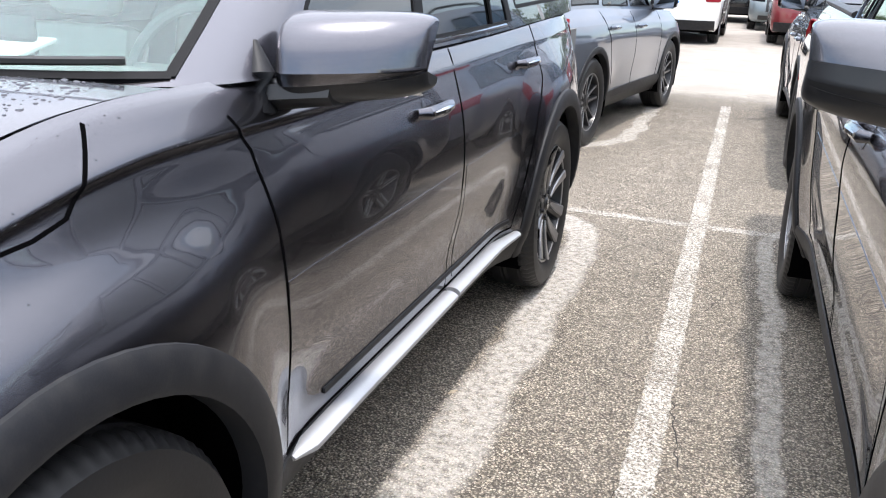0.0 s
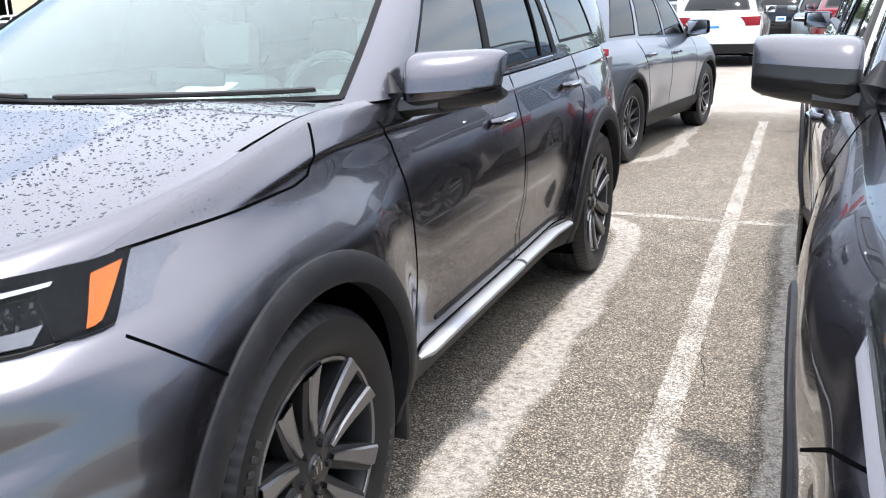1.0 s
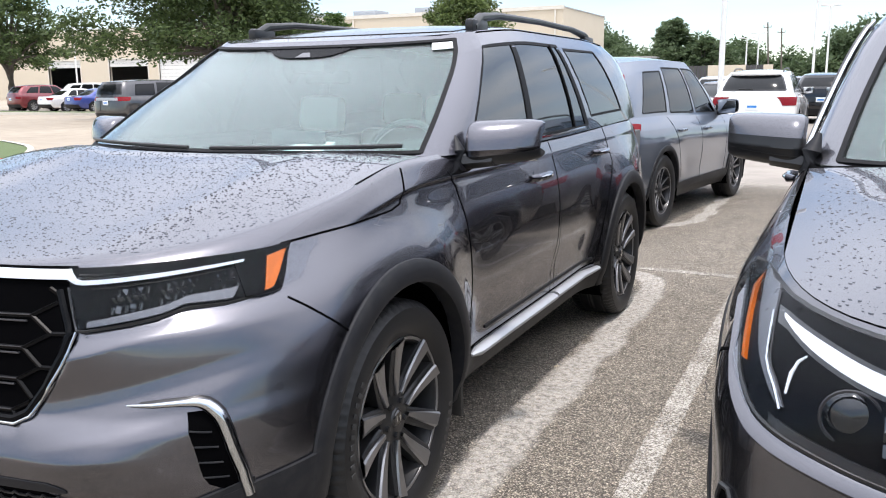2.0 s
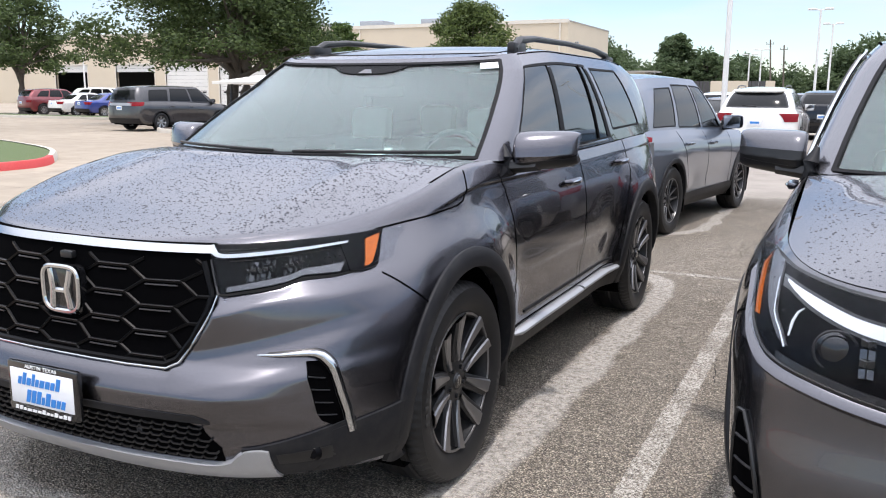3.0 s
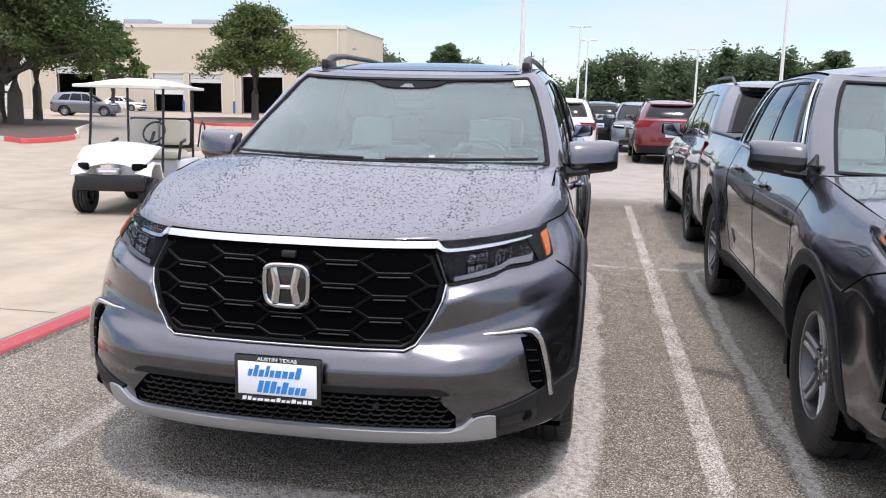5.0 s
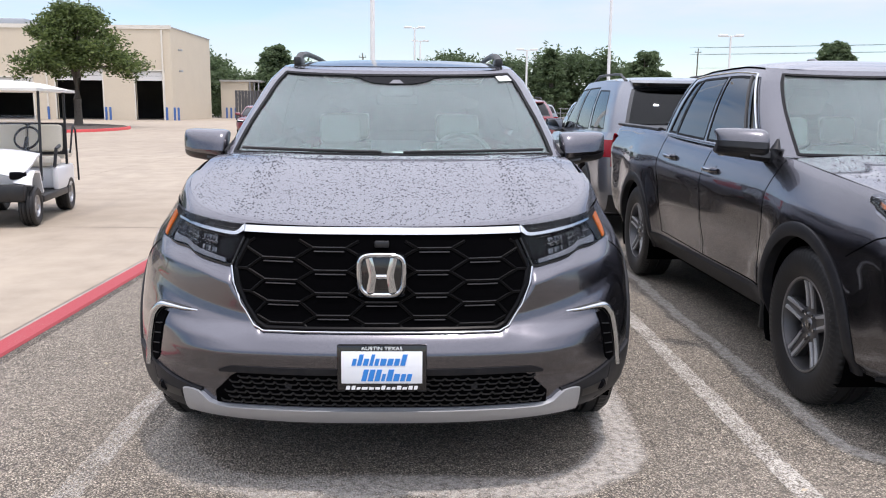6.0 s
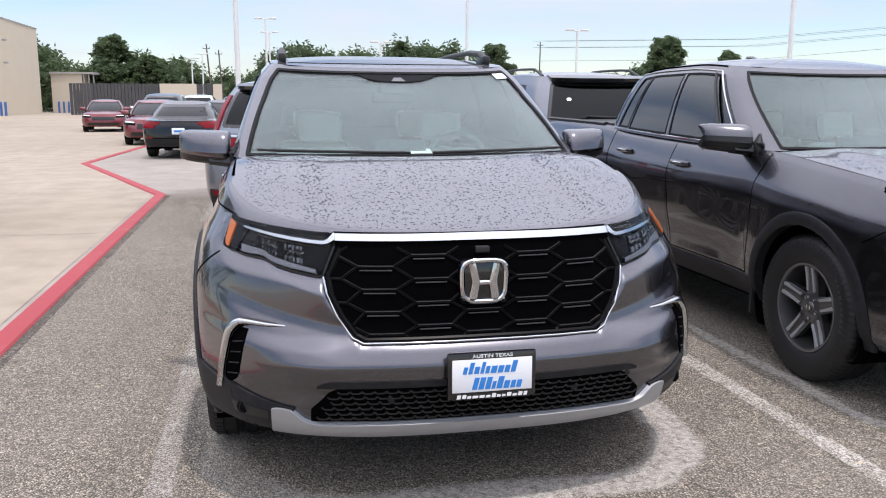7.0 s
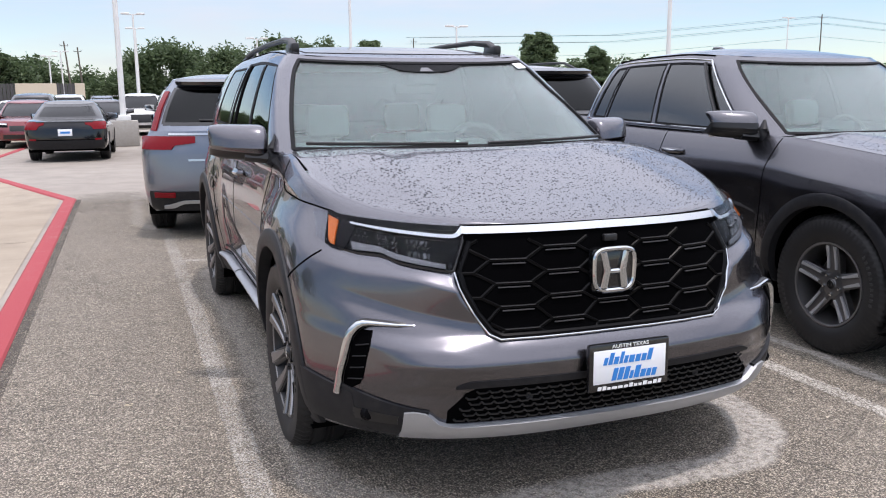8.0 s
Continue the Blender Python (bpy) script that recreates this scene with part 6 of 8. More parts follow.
# ---- the charcoal pickup beside it ----
TRUCK = Shape(
    length=5.34, axles=(0.95, 4.14), R=0.385, arch=0.44, flare=0.036, trim_w=0.062, wheel_in=-0.006, a=8.0, ar=4.5,
    scoop=0.020, scoop_z=0.55, scoop_y=curve((1.5, 0), (1.9, 1), (3.3, 1), (3.6, 0)),
    zb=curve((0, .30), (.4, .30), (.9, .34), (4.2, .34), (5.3, .42)),
    zt=curve((.0, 1.02), (.15, 1.042), (.45, 1.072), (1.0, 1.128), (1.4, 1.165), (2.5, 1.185), (3.3, 1.21), (3.8, 1.25), (5.34, 1.27)),
    w=curve((0, .89), (.08, .935), (.3, .965), (.55, .975), (.70, .985), (.77, .980), (.83, .963), (.90, .938), (.96, .912), (1, .884)),
    tknots=(.04, .08, .70, .74, .77, .80, .83, .86, .90, .93, .96, .98),
    yf=curve((0, .06), (.08, .0), (.2, -.03), (.4, -.04), (.6, -.015), (.8, -.005), (.93, .015), (1, .06)),
    df=curve((0, .34), (.5, .32), (.85, .40), (1, .50)),
    yr=curve((0, 5.26), (.3, 5.34), (1, 5.30)), dr=curve((0, .22), (1, .20)),
    cowl=1.22, cowl_bow=.22, crown=.045, hood_pow=3.2, hood_edge=.996, crease=lambda u, v: .014 * math.exp(-((u - .66) / .08) ** 2) * math.sin(math.pi * min(v, 1.0)) ** .6, deck=None,
    gz0=curve((1.2, 1.17), (1.5, 1.165), (2.5, 1.18), (3.3, 1.205), (3.8, 1.235)),
    zr=curve((1.9, 1.625), (2.3, 1.675), (2.7, 1.70), (3.2, 1.695), (3.7, 1.655)), roof_crown=.045,
    gf=curve((0, 1.25), (.5, 1.66), (1, 2.08)), gdf=curve((0, .42), (1, .27)), ga=2.6, gp=2.5,
    gr=curve((0, 3.80), (.5, 3.73), (1, 3.64)), gdr=curve((0, .16), (1, .14)), gar=4.0,
    gw=curve((0, .90), (.3, .855), (.6, .80), (.85, .735), (1, .665)),
    screen=(.90, .03, .94), backlight=(.80, .2, .85),
    panes=(("front_window", .035, .515, .06, .87), ("rear_door_window", .545, .86, .06, .87), ("quarter_window", .875, .955, .07, .86)))

truck = make_vehicle(
    "pickup_truck", TRUCK, pose(1.385, -0.225, 0), "charcoal metallic crew-cab pickup truck parked in the next stall", "truck", STEEL_TRUCK, detail=2, wheels="star", rim=0.232, tyre_w=0.245,
    seats_y=(2.15, 3.0), dash_y=1.66, handle_m=STEEL_TRUCK, mirror_cut=7, mirror_at=(1.66, 1.225), handles=((2.36, 1.04), (3.25, 1.075)),
    seams=([(1.42, 1.155), (1.46, 1.0), (1.50, .6), (1.52, .46)], [(2.52, 1.18), (2.52, .8), (2.50, .46)], [(1.52, .46), (2.5, .46), (3.45, .48)], [(3.55, 1.22), (3.56, 1.0), (3.50, .75), (3.45, .48)],
           [(.20, .945), (.34, .90), (.52, .80)]))
TIN = (0, 2.5, .6)
for y_a, y_b, nm in ((1.53, 2.49, "front_door"), (2.54, 3.43, "rear_door")):
    for sg in (1, -1):
        f_ = (lambda s: s) if sg > 0 else mirror
        part(nm, f_(flank_panel(TRUCK, y_a, y_b, lambda y: .475, lambda y: .86, .0012, .004, 24, 10)), STEEL_TRUCK, truck)
for sg in (1, -1):
    f_ = (lambda s: s) if sg > 0 else mirror
    gpt = lambda s, t: Vector(TRUCK.gring("s", s, t)) + Vector((.015, 0, .012 * t))
    loop = [gpt(s, .035) for s in steps(.02, .975, 16)] + [gpt(.978, t) for t in steps(.15, .80, 6)] + [gpt(s, .905) for s in reversed(steps(.03, .965, 14))] + [gpt(.025, t) for t in reversed(steps(.10, .85, 6))]
    part("window_surround", f_(tube([tuple(p) for p in loop + loop[:1]], .0068, 6, cap=False)), CHROME, truck, "bright chrome window surround")
    part("window_divider", f_(tube([tuple(gpt(.135, t)) for t in steps(.05, .87, 8)], .012, 6)), BLACK, truck)
    # headlamp: dark housing, bright inner edge, light bar, amber sliver
    lo = curve((.44, .775), (.667, .813), (.775, .838), (.873, .868), (.915, .915), (.930, .97), (.938, 1.04))
    hi = curve((.44, 1.0), (.685, 1.018), (.86, 1.040), (.938, 1.055))
    lamp_rows = [[TRUCK.front(x, lerp(lo(x), hi(x), v)) for x in steps(.45, .80, 14) + steps(.815, .938, 12)] for v in steps(0, 1, 9)]
    hl = part("headlamp", f_(slab(lamp_rows, .006, .02, TIN)), LAMPDARK, truck, "large dark headlamp with a clear lens")
    lip_x = steps(.45, .80, 14) + steps(.815, .936, 14)
    lip_r = [[plan_lift(TRUCK.front(min(x + o, .9405), lo(x) + dz), k) for x in lip_x] for o, dz, k in ((0, 0, .002), (.001, -.004, .012), (.005, -.024, .022), (.007, -.032, .014), (.008, -.042, -.004))]
    part("lamp_lip", f_(grid(lip_r)), STEEL_TRUCK, truck, "raised painted lip below the lamp")
    drl_lo, drl_hi = curve((.45, .920), (.68, .947), (.80, .984), (.850, 1.010)), curve((.45, .950), (.68, .974), (.80, 1.003), (.850, 1.016))
    part("light_bar", f_(nose_panel(TRUCK, .45, .850, drl_lo, drl_hi, .014, .008, 24, 2)), LIGHTBAR, hl, "white light bar")
    part("light_bar_bezel", f_(nose_panel(TRUCK, .45, .862, lambda x: drl_lo(x) - .008, lambda x: drl_hi(x) + .007, .010, .006, 24, 2)), GLOSSBLACK, hl)
    band = [[TRUCK.front(lerp(xi(z), xo(z), k), z) for k in steps(0, 1, 5)] for xi, xo in [(curve((.895, .838), (.925, .850), (.96, .868), (1.045, .866)), curve((.895, .848), (.925, .868), (.96, .886), (1.045, .902)))] for z in steps(.897, 1.043, 12)]
    part("lamp_edge", f_(slab(band, .012, .006, TIN)), CHIN, hl, "grey lamp edging")
    part("lamp_rib", f_(tube([plan_lift(TRUCK.front(curve((.897, .840), (.925, .851), (.96, .868), (1.03, .866))(z), z), .014) for z in steps(.897, 1.02, 8)], .0035, 6)), CHROME, hl)
    part("light_hook", f_(tube([plan_lift(TRUCK.front(x, z), .013) for x, z in ((.806, .982), (.818, .972), (.828, .952), (.834, .922))], [.0015, .003, .0035, .002], 6)), LIGHTBAR, hl, "hooked light guide")
    for n_, (xx, zz) in enumerate(((.745, .912), (.60, .872))):
        pr = part("projector", f_(moved(lathe([(0, -.016), (.022, -.013), (.034, -.003), (.040, .006)], 20, "y"), Matrix.Translation(TRUCK.front(xx, zz)))), GLOSSBLACK, hl, "round projector")
        part("projector_ring", f_(moved(tube([(.044 * math.cos(a), -.008, .044 * math.sin(a)) for a in steps(0, 2 * math.pi, 24)], .0028, 6, cap=False), Matrix.Translation(TRUCK.front(xx, zz)))), BEZELGREY, pr)
        for sh_ in facets(TRUCK, xx - .075, xx - .045, lambda x: zz - .045, lambda x: zz + .035, 2, 4, 31 + n_, .012):
            part("reflector_facet", f_(sh_), REFLECTOR, pr)
    part("lamp_floor", f_(nose_panel(TRUCK, .46, .86, lambda x: lo(x) + .004, lambda x: lo(x) + .020, .010, .006, 20, 2)), BEZELGREY, hl)
    rows_a = [[TRUCK.front(x, z) for x in steps(.908 + .006 * (z - .935) / .1, .914 + .006 * (z - .935) / .1, 3)] for z in steps(.935, 1.032, 6)]
    part("side_marker", f_(slab(rows_a, .013, .010, TIN)), AMBER, hl, "slim amber side reflector")
    part("headlamp_lens", f_(slab(lamp_rows, .024, .003, TIN)), LENS, hl)
    part("lamp_gasket", f_(tube([plan_lift(TRUCK.front(x, lo(x) + .001), .008) for x in lip_x], .005, 6)), BLACK, hl)
    part("lamp_brow", f_(nose_panel(TRUCK, .0, .935, lambda x: curve((0, .985), (.44, .999), (.685, 1.017), (.86, 1.039), (.938, 1.054))(x), lambda x: curve((0, 1.0), (.44, 1.007), (.685, 1.023), (.86, 1.045), (.938, 1.059))(x), .008, .012, 30, 2)), BLACK, truck)
    # corner vent and slim fog lamp
    vent_in, vent_out = curve((.50, .872), (.576, .884), (.66, .902), (.715, .922)), curve((.50, .944), (.60, .945), (.68, .943), (.715, .936))
    part("corner_vent", f_(slab([[TRUCK.front(lerp(vent_in(z), vent_out(z), k), z) for k in steps(0, 1, 5)] for z in steps(.50, .715, 10)], .004, .012, TIN)), VOID, truck, "black corner air vent")
    for z_ in (.545, .60, .655):
        part("vent_slat", f_(tube([plan_lift(TRUCK.front(lerp(vent_in(z_), vent_out(z_), k), z_), .007) for k in steps(.05, .8, 4)], .005, 6, .6)), CLAD, truck)
    rim_v = [(vent_in(z), z) for z in steps(.50, .715, 8)] + [(vent_out(z), z) for z in steps(.712, .50, 8)]
    part("vent_rim", f_(tube([plan_lift(TRUCK.front(x, z), .004) for x, z in rim_v], .006, 6)), BLACK, truck)
    fl = part("fog_lamp", f_(nose_panel(TRUCK, .70, .932, lambda x: .438 + .02 * (x - .7), lambda x: .498, .008, .02, 14, 3)), LAMPDARK, truck, "slim fog lamp")
    part("fog_strip", f_(nose_panel(TRUCK, .775, .928, lambda x: .452 + .02 * (x - .7), lambda x: .488, .012, .01, 12, 2)), BEZELGREY, fl)
    for sh_ in facets(TRUCK, .78, .925, lambda x: .456, lambda x: .487, 9, 2, 41, .016):
        part("fog_facet", f_(sh_), REFLECTOR, fl)
    part("bumper_corner", f_(nose_panel(TRUCK, .55, .91, lambda x: .30, lambda x: .415, .010, .014, 18, 4)), CLAD, truck, "dark lower bumper cladding")
    part("mud_flap", f_(box(.76, 1.42, .24, .975, 1.44, .46, .008)), FLAP, truck)
    part("bed_rail", f_(tube([(TRUCK.w(1.0) - .01, y, TRUCK.zt(y) + .004) for y in steps(3.85, 5.25, 10)], .026, 8, .6)), BLACK, truck, "black bed rail cap")
    part("tail_lamp", f_(nose_panel(TRUCK, .80, .965, lambda x: .86, lambda x: 1.18, .012, .02, 8, 5, TRUCK.rear)), REDLENS, truck)
    part("roof_ditch", f_(tube([tuple(Vector(TRUCK.gring("s", s, .985)) + Vector((0, 0, .002))) for s in steps(0.0, 1.0, 16)], .006, 6)), VOID, truck)
    part("wiper_arm", f_(tube([(.10 + .62 * k, 1.29 + .17 * k ** 2, 1.182) for k in steps(0, 1, 8)], .008, 6)), BLACK, truck)
g2 = part("grille", nose_panel(TRUCK, -.50, .50, lambda x: .60 + .05 * (abs(x) / .5) ** 3, lambda x: .955, .006, .012, 30, 6), VOID, truck, "black grille")
for z_ in steps(.64, .92, 5):
    part("grille_bar", nose_bar(TRUCK, [(-.47, z_), (0, z_), (.47, z_)], .011, 6, .8, .008), GLOSSBLACK, g2)
part("bed_cover", box(-.86, 3.86, 1.20, .86, 5.22, 1.262, .012), BLACK, truck, "black bed cover")
part("cab_back", box(-.84, 3.70, .6, .84, 3.78, 1.24, .01), STEEL_TRUCK, truck)
part("bumper_lip", nose_panel(TRUCK, -.62, .62, lambda x: .29, lambda x: .42, .006, .02, 30, 3), CLAD, truck)
part("roof_fin", moved(tube([(0, 3.05, 1.735), (0, 3.12, 1.765), (0, 3.20, 1.775), (0, 3.22, 1.735)], [.02, .02, .014, .02], 8, 1.0), Matrix.Identity(4)), STEEL_TRUCK, truck)
number_plate(truck, Matrix.Translation(Vector(TRUCK.front(0, .52)) + Vector((0, -.02, 0))))
tagged(part("rain_drops", join(droplets(truck, hood_spot(TRUCK), 4600, 9), droplets(truck, flank_spot(TRUCK, .5, 1.5, .98), 160, 15, None, .55), mirror(droplets(truck, flank_spot(TRUCK, .5, 1.5, .98), 220, 16, None, .55))), RAIN, truck, "clear rain beads"), kind="stuff")

# ---- the other vehicles ----
def common_shape(L, W, H, fo, wb, R, kind="suv", nose=.98, belt=1.08, arch=None, hood=None, **over):
    """A plain SUV, van or saloon form from its main sizes."""
    h = W / 2
    hood = hood or nose + .04
    cowl = {"suv": .235, "van": .17, "saloon": .235}[kind] * L
    head = {"suv": .40, "van": .33, "saloon": .42}[kind] * L
    tail0 = {"suv": .985, "van": .99, "saloon": .845}[kind] * L
    tail1 = {"suv": .90, "van": .945, "saloon": .70}[kind] * L
    k = dict(
        length=L, axles=(fo, fo + wb), R=R, arch=arch or R + .045, flare=.012, trim_w=.045, wheel_in=-.004, a=2.9, ar=3.6, scoop=.015, scoop_z=.5,
        scoop_y=curve((fo + .5, 0), (fo + .8, 1), (fo + wb - .8, 1), (fo + wb - .5, 0)),
        zb=curve((0, .24), (.5, .24), (L * .5, .25), (L - .6, .26), (L, .32)),
        zt=curve((0, nose - .06), (.25, nose), (cowl, hood + .02), (L * .45, belt), (L * .8, belt + .04), (L, belt + (.04 if kind != "saloon" else .0))),
        w=curve((0, h - .10), (.1, h - .04), (.45, h - .01), (.7, h - .005), (.85, h - .03), (1, h - .10)), tknots=(.05, .7, .85, .93),
        yf=curve((0, .10), (.12, .02), (.4, .0), (.6, .02), (1, .12)), df=curve((0, .5), (.6, .6), (1, .75)),
        yr=curve((0, L - .08), (.3, L), (.7, L - .02), (1, L - .06)), dr=curve((0, .4), (1, .38)),
        cowl=cowl, cowl_bow=.2, crown=.05, hood_pow=3.0, crease=lambda u, v: 0.0, deck=None if kind != "saloon" else tail0 - .12, deck_crown=.02,
        gz0=curve((cowl, hood + .05), (cowl + .4, belt - .01), (L * .8, belt + .03), (L, belt + .03)),
        zr=curve((head - .1, H - .10), (head + .4, H - .045), (L * .62, H - .04), (tail1, H - .09), (L, H - .15)), roof_crown=.045,
        gf=curve((0, cowl), (.5, (cowl + head) / 2 - .03), (1, head)), gdf=curve((0, .42), (1, .26)), ga=2.6, gp=4.0,
        gr=curve((0, tail0), (.5, (tail0 + tail1) / 2 + .05), (1, tail1)), gdr=curve((0, .34), (1, .28)), gar=3.6,
        gw=curve((0, h - .10), (.4, h - .16), (.75, h - .24), (1, h - .33)), screen=(.90, .04, .94), backlight=(.84, .16, .86),
        panes=(("front_window", .03, .30, .06, .86), ("rear_door_window", .33, .62, .06, .86), ("quarter_window", .66, .92, .08, .80)))
    if kind != "saloon":
        k["gskew"] = curve((0, 0), (.30, .02), (.62, .12), (.92, .26 if kind == "suv" else .10), (1, 0))
    k.update(over)
    return Shape(**k)


def plain_car(name, S, m, label, paint_m, group="cars in the lot", category="car", detail=0, lamps="rear", trim=None, wheels="silver", rim=.22, tyre_w=.22, plate_z=.80, glass=FARGLASS,
              tl=((.30, .40), (.82, .95)), bumper=True, mirrors=True, rails=False, handle_z=.92, tlx=(.72, .985), rise=.03, spoiler=None, seats_y=()):
    """A parked car seen from a distance, with lamps at the end that shows."""
    car = make_vehicle(name, S, m, label, category, paint_m, group, detail, wheels, rim, tyre_w, seats_y=seats_y, trim=trim or (CLAD if detail else None), glass=(glass, glass, glass),
                       handles=((S.length * .47, handle_z), (S.length * .66, handle_z + .02)) if detail else (), mirror_at=(S.cowl + .42, S.zt(1.8) + .08) if mirrors else None,
                       seams=([(S.cowl + .30, S.zt(1.6) - .02), (S.cowl + .36, .40)], [(S.length * .515, S.zt(2.5) - .02), (S.length * .505, .40)], [(S.length * .72, S.zt(3.4) - .02), (S.length * .69, .85), (S.length * .655, .45)]) if detail else (),
                       rocker=bool(detail), dash_y=S.cowl + .35)
    if lamps:
        for sg in (1, -1):
            f = (lambda s: s) if sg > 0 else mirror
            (xa, xb), (za, zb_) = tl
            w_ = S.w(.8)
            lm = part("tail_lamp", f(nose_panel(S, w_ * tlx[0], w_ * tlx[1], lambda x: lerp(za + rise, za, (x / w_ - tlx[0]) / (tlx[1] - tlx[0])), lambda x: zb_, .012, .02, 12, 5, S.rear)), REDLENS, car, "red tail lamp")
            rows = [[S.side(y, lerp(za, zb_, k / 4)) for y in steps(S.length - .24, S.length - .07, 8)] for k in range(5)]
            part("lamp_wrap", f(slab(rows, .012, .02, (0, S.length / 2, .7))), REDLENS, lm)
            hl = part("headlamp", f(nose_panel(S, S.w(.8) * .58, S.w(.8) * .97, lambda x: S.zt(.2) - .20 + .04 * x, lambda x: S.zt(.2) - .075 + .03 * x, .010, .02, 12, 4)), LAMPDARK, car, "clear headlamp")
            part("lamp_bar", f(nose_panel(S, S.w(.8) * .60, S.w(.8) * .93, lambda x: S.zt(.2) - .13 + .04 * x, lambda x: S.zt(.2) - .085 + .03 * x, .014, .01, 12, 2)), LIGHTBAR, hl)
        number_plate(car, Matrix.Translation(Vector(S.rear(0, plate_z)) + Vector((0, .012, 0))) @ Matrix.Rotation(radians(180), 4, "Z"))
        gr = part("grille", nose_panel(S, -S.w(.7) * .52, S.w(.7) * .52, lambda x: .52, lambda x: S.zt(.2) - .13, .008, .02, 16, 4), BLACK, car)
        part("intake", nose_panel(S, -S.w(.7) * .72, S.w(.7) * .72, lambda x: .30, lambda x: .42, .008, .02, 16, 3), BLACK, car)
        if bumper:
            part("rear_bumper", nose_panel(S, -S.w(.2) * .93, S.w(.2) * .93, lambda x: .30, lambda x: .50, .012, .02, 24, 4, S.rear), CLAD, car, "dark lower rear bumper")
    if spoiler:
        lip = [[tuple(Vector(S.gring("r", u, 1.0)) + Vector((0, k * .16 - .03, .020 - .035 * k))) for u in steps(0, .93, 10)] for k in (0, .5, 1)]
        part("spoiler", slab([both(r) for r in lip], 0, .035, (0, S.length * .8, 1.2)), spoiler, car, "roof spoiler")
        part("rear_wiper", tube([(0, S.gring("r", 0, .22)[1] + .012, S.gring("r", 0, .22)[2]), (.32, S.gring("r", .35, .24)[1] + .012, S.gring("r", .35, .24)[2])], .010, 6), BLACK, car)
    if rails:
        for sg in (1, -1):
            f = (lambda s: s) if sg > 0 else mirror
            y0, y1 = S.gf(1) + .35, S.gr(1) - .35
            part("roof_rail", f(tube([(S.gw(1) - .06, lerp(y0, y1, k), S.zr(lerp(y0, y1, k)) + .07 * min(1, 6 * k, 6 * (1 - k))) for k in steps(0, 1, 12)], .016, 8)), BLACK, car)
    return car


def back_pose(x, y, turn=0.0):
    """A vehicle with its tail at (x, y) and its nose towards +y, turned by some degrees to the right."""
    return Matrix.Translation((x, y, 0)) @ Matrix.Rotation(radians(180 - turn), 4, "Z")


def rear_at(S, x, y, turn=0.0):
    return back_pose(x, y, turn) @ Matrix.Translation((0, -S.length, 0))


CRV = common_shape(4.62, 1.86, 1.69, .90, 2.66, .36, "suv", nose=.97, belt=1.06)
crv = plain_car("compact_suv", CRV, rear_at(CRV, -2.08, 5.95, 8), "blue-grey compact SUV with dark wheels, parked facing away", BLUEGREY, "", detail=1, wheels="dark5", rim=.235, glass=DARKGLASS, plate_z=.62, tl=((0, 0), (.915, 1.045)), tlx=(.40, .985), rise=.065, spoiler=GLOSSBLACK)
for sg in (1, -1):
    f_ = (lambda s: s) if sg > 0 else mirror
    part("tail_lamp_upper", f_(slab([[CRV.gring("r", u, t) for u in steps(.905, .975, 4)] for t in steps(.02, .78, 10)], .008, .015, (0, 3.8, 1.2))), REDLENS, crv, "tall red lamp beside the rear window")
    part("sill_trim", f_(flank_panel(CRV, 1.35, 3.12, lambda y: .28, lambda y: .40, .012, .014, 20, 3)), CLAD, crv, "dark lower door cladding")
part("tailgate_strip", nose_panel(CRV, -.62, .62, lambda x: 1.055, lambda x: 1.075, .014, .012, 20, 1, CRV.rear), CHROME, crv, "chrome tailgate strip")
part("badge_bar", nose_panel(CRV, .28, .44, lambda x: .80, lambda x: .822, .006, .006, 6, 1, CRV.rear), CHROME, crv, "small chrome badge bar")
part("bumper_strip", nose_panel(CRV, -.70, .70, lambda x: .385 - .05 * soft_step(abs(x), .48, .62), lambda x: .415 - .05 * soft_step(abs(x), .48, .70), .030, .012, 28, 1, CRV.rear), SATIN, crv, "silver skid strip")
for sg in (1, -1):
    f_ = (lambda s: s) if sg > 0 else mirror
    part("rear_reflector", f_(nose_panel(CRV, .58, .78, lambda x: .445, lambda x: .495, .030, .010, 8, 1, CRV.rear)), REDLENS, crv)
SUV2 = common_shape(4.95, 1.99, 1.80, .95, 2.82, .38, "suv", nose=1.02, belt=1.12)
plain_car("grey_suv", SUV2, rear_at(SUV2, 1.50, 5.6, 0), "silver-grey SUV with black roof rails, parked facing away", SILVERGREY, "", detail=1, wheels="dark5", rim=.25, glass=DARKGLASS, tl=((0, 0), (.90, 1.08)), tlx=(.80, .985), rails=True, spoiler=GLOSSBLACK)
MUR = common_shape(4.80, 1.88, 1.70, .95, 2.82, .37, "suv", nose=1.0, belt=1.12)
plain_car("white_suv", MUR, rear_at(MUR, -1.45, 18.9, 1), "white crossover SUV with red tail lamps, parked facing away", WHITE, rim=.24, tl=((0, 0), (.88, 1.07)), tlx=(.74, .985), rise=.13, plate_z=.86, spoiler=WHITE, rails=True)
plain_car("red_suv", MUR, rear_at(MUR, 1.45, 20.0, 0), "dark red SUV parked facing away", REDP, tl=((0, 0), (.98, 1.15)), tlx=(.70, .985), rails=True, spoiler=REDP)
CIV = common_shape(4.63, 1.80, 1.416, .87, 2.70, .325, "saloon", nose=.80, belt=.93, arch=.36)
civic = plain_car("black_saloon", CIV, rear_at(CIV, -4.35, 18.6, 2), "black saloon with red tail lamps, parked facing away", BLACKP, tl=((0, 0), (.745, .92)), tlx=(.50, .985), rise=.11, plate_z=.68, handle_z=.78)
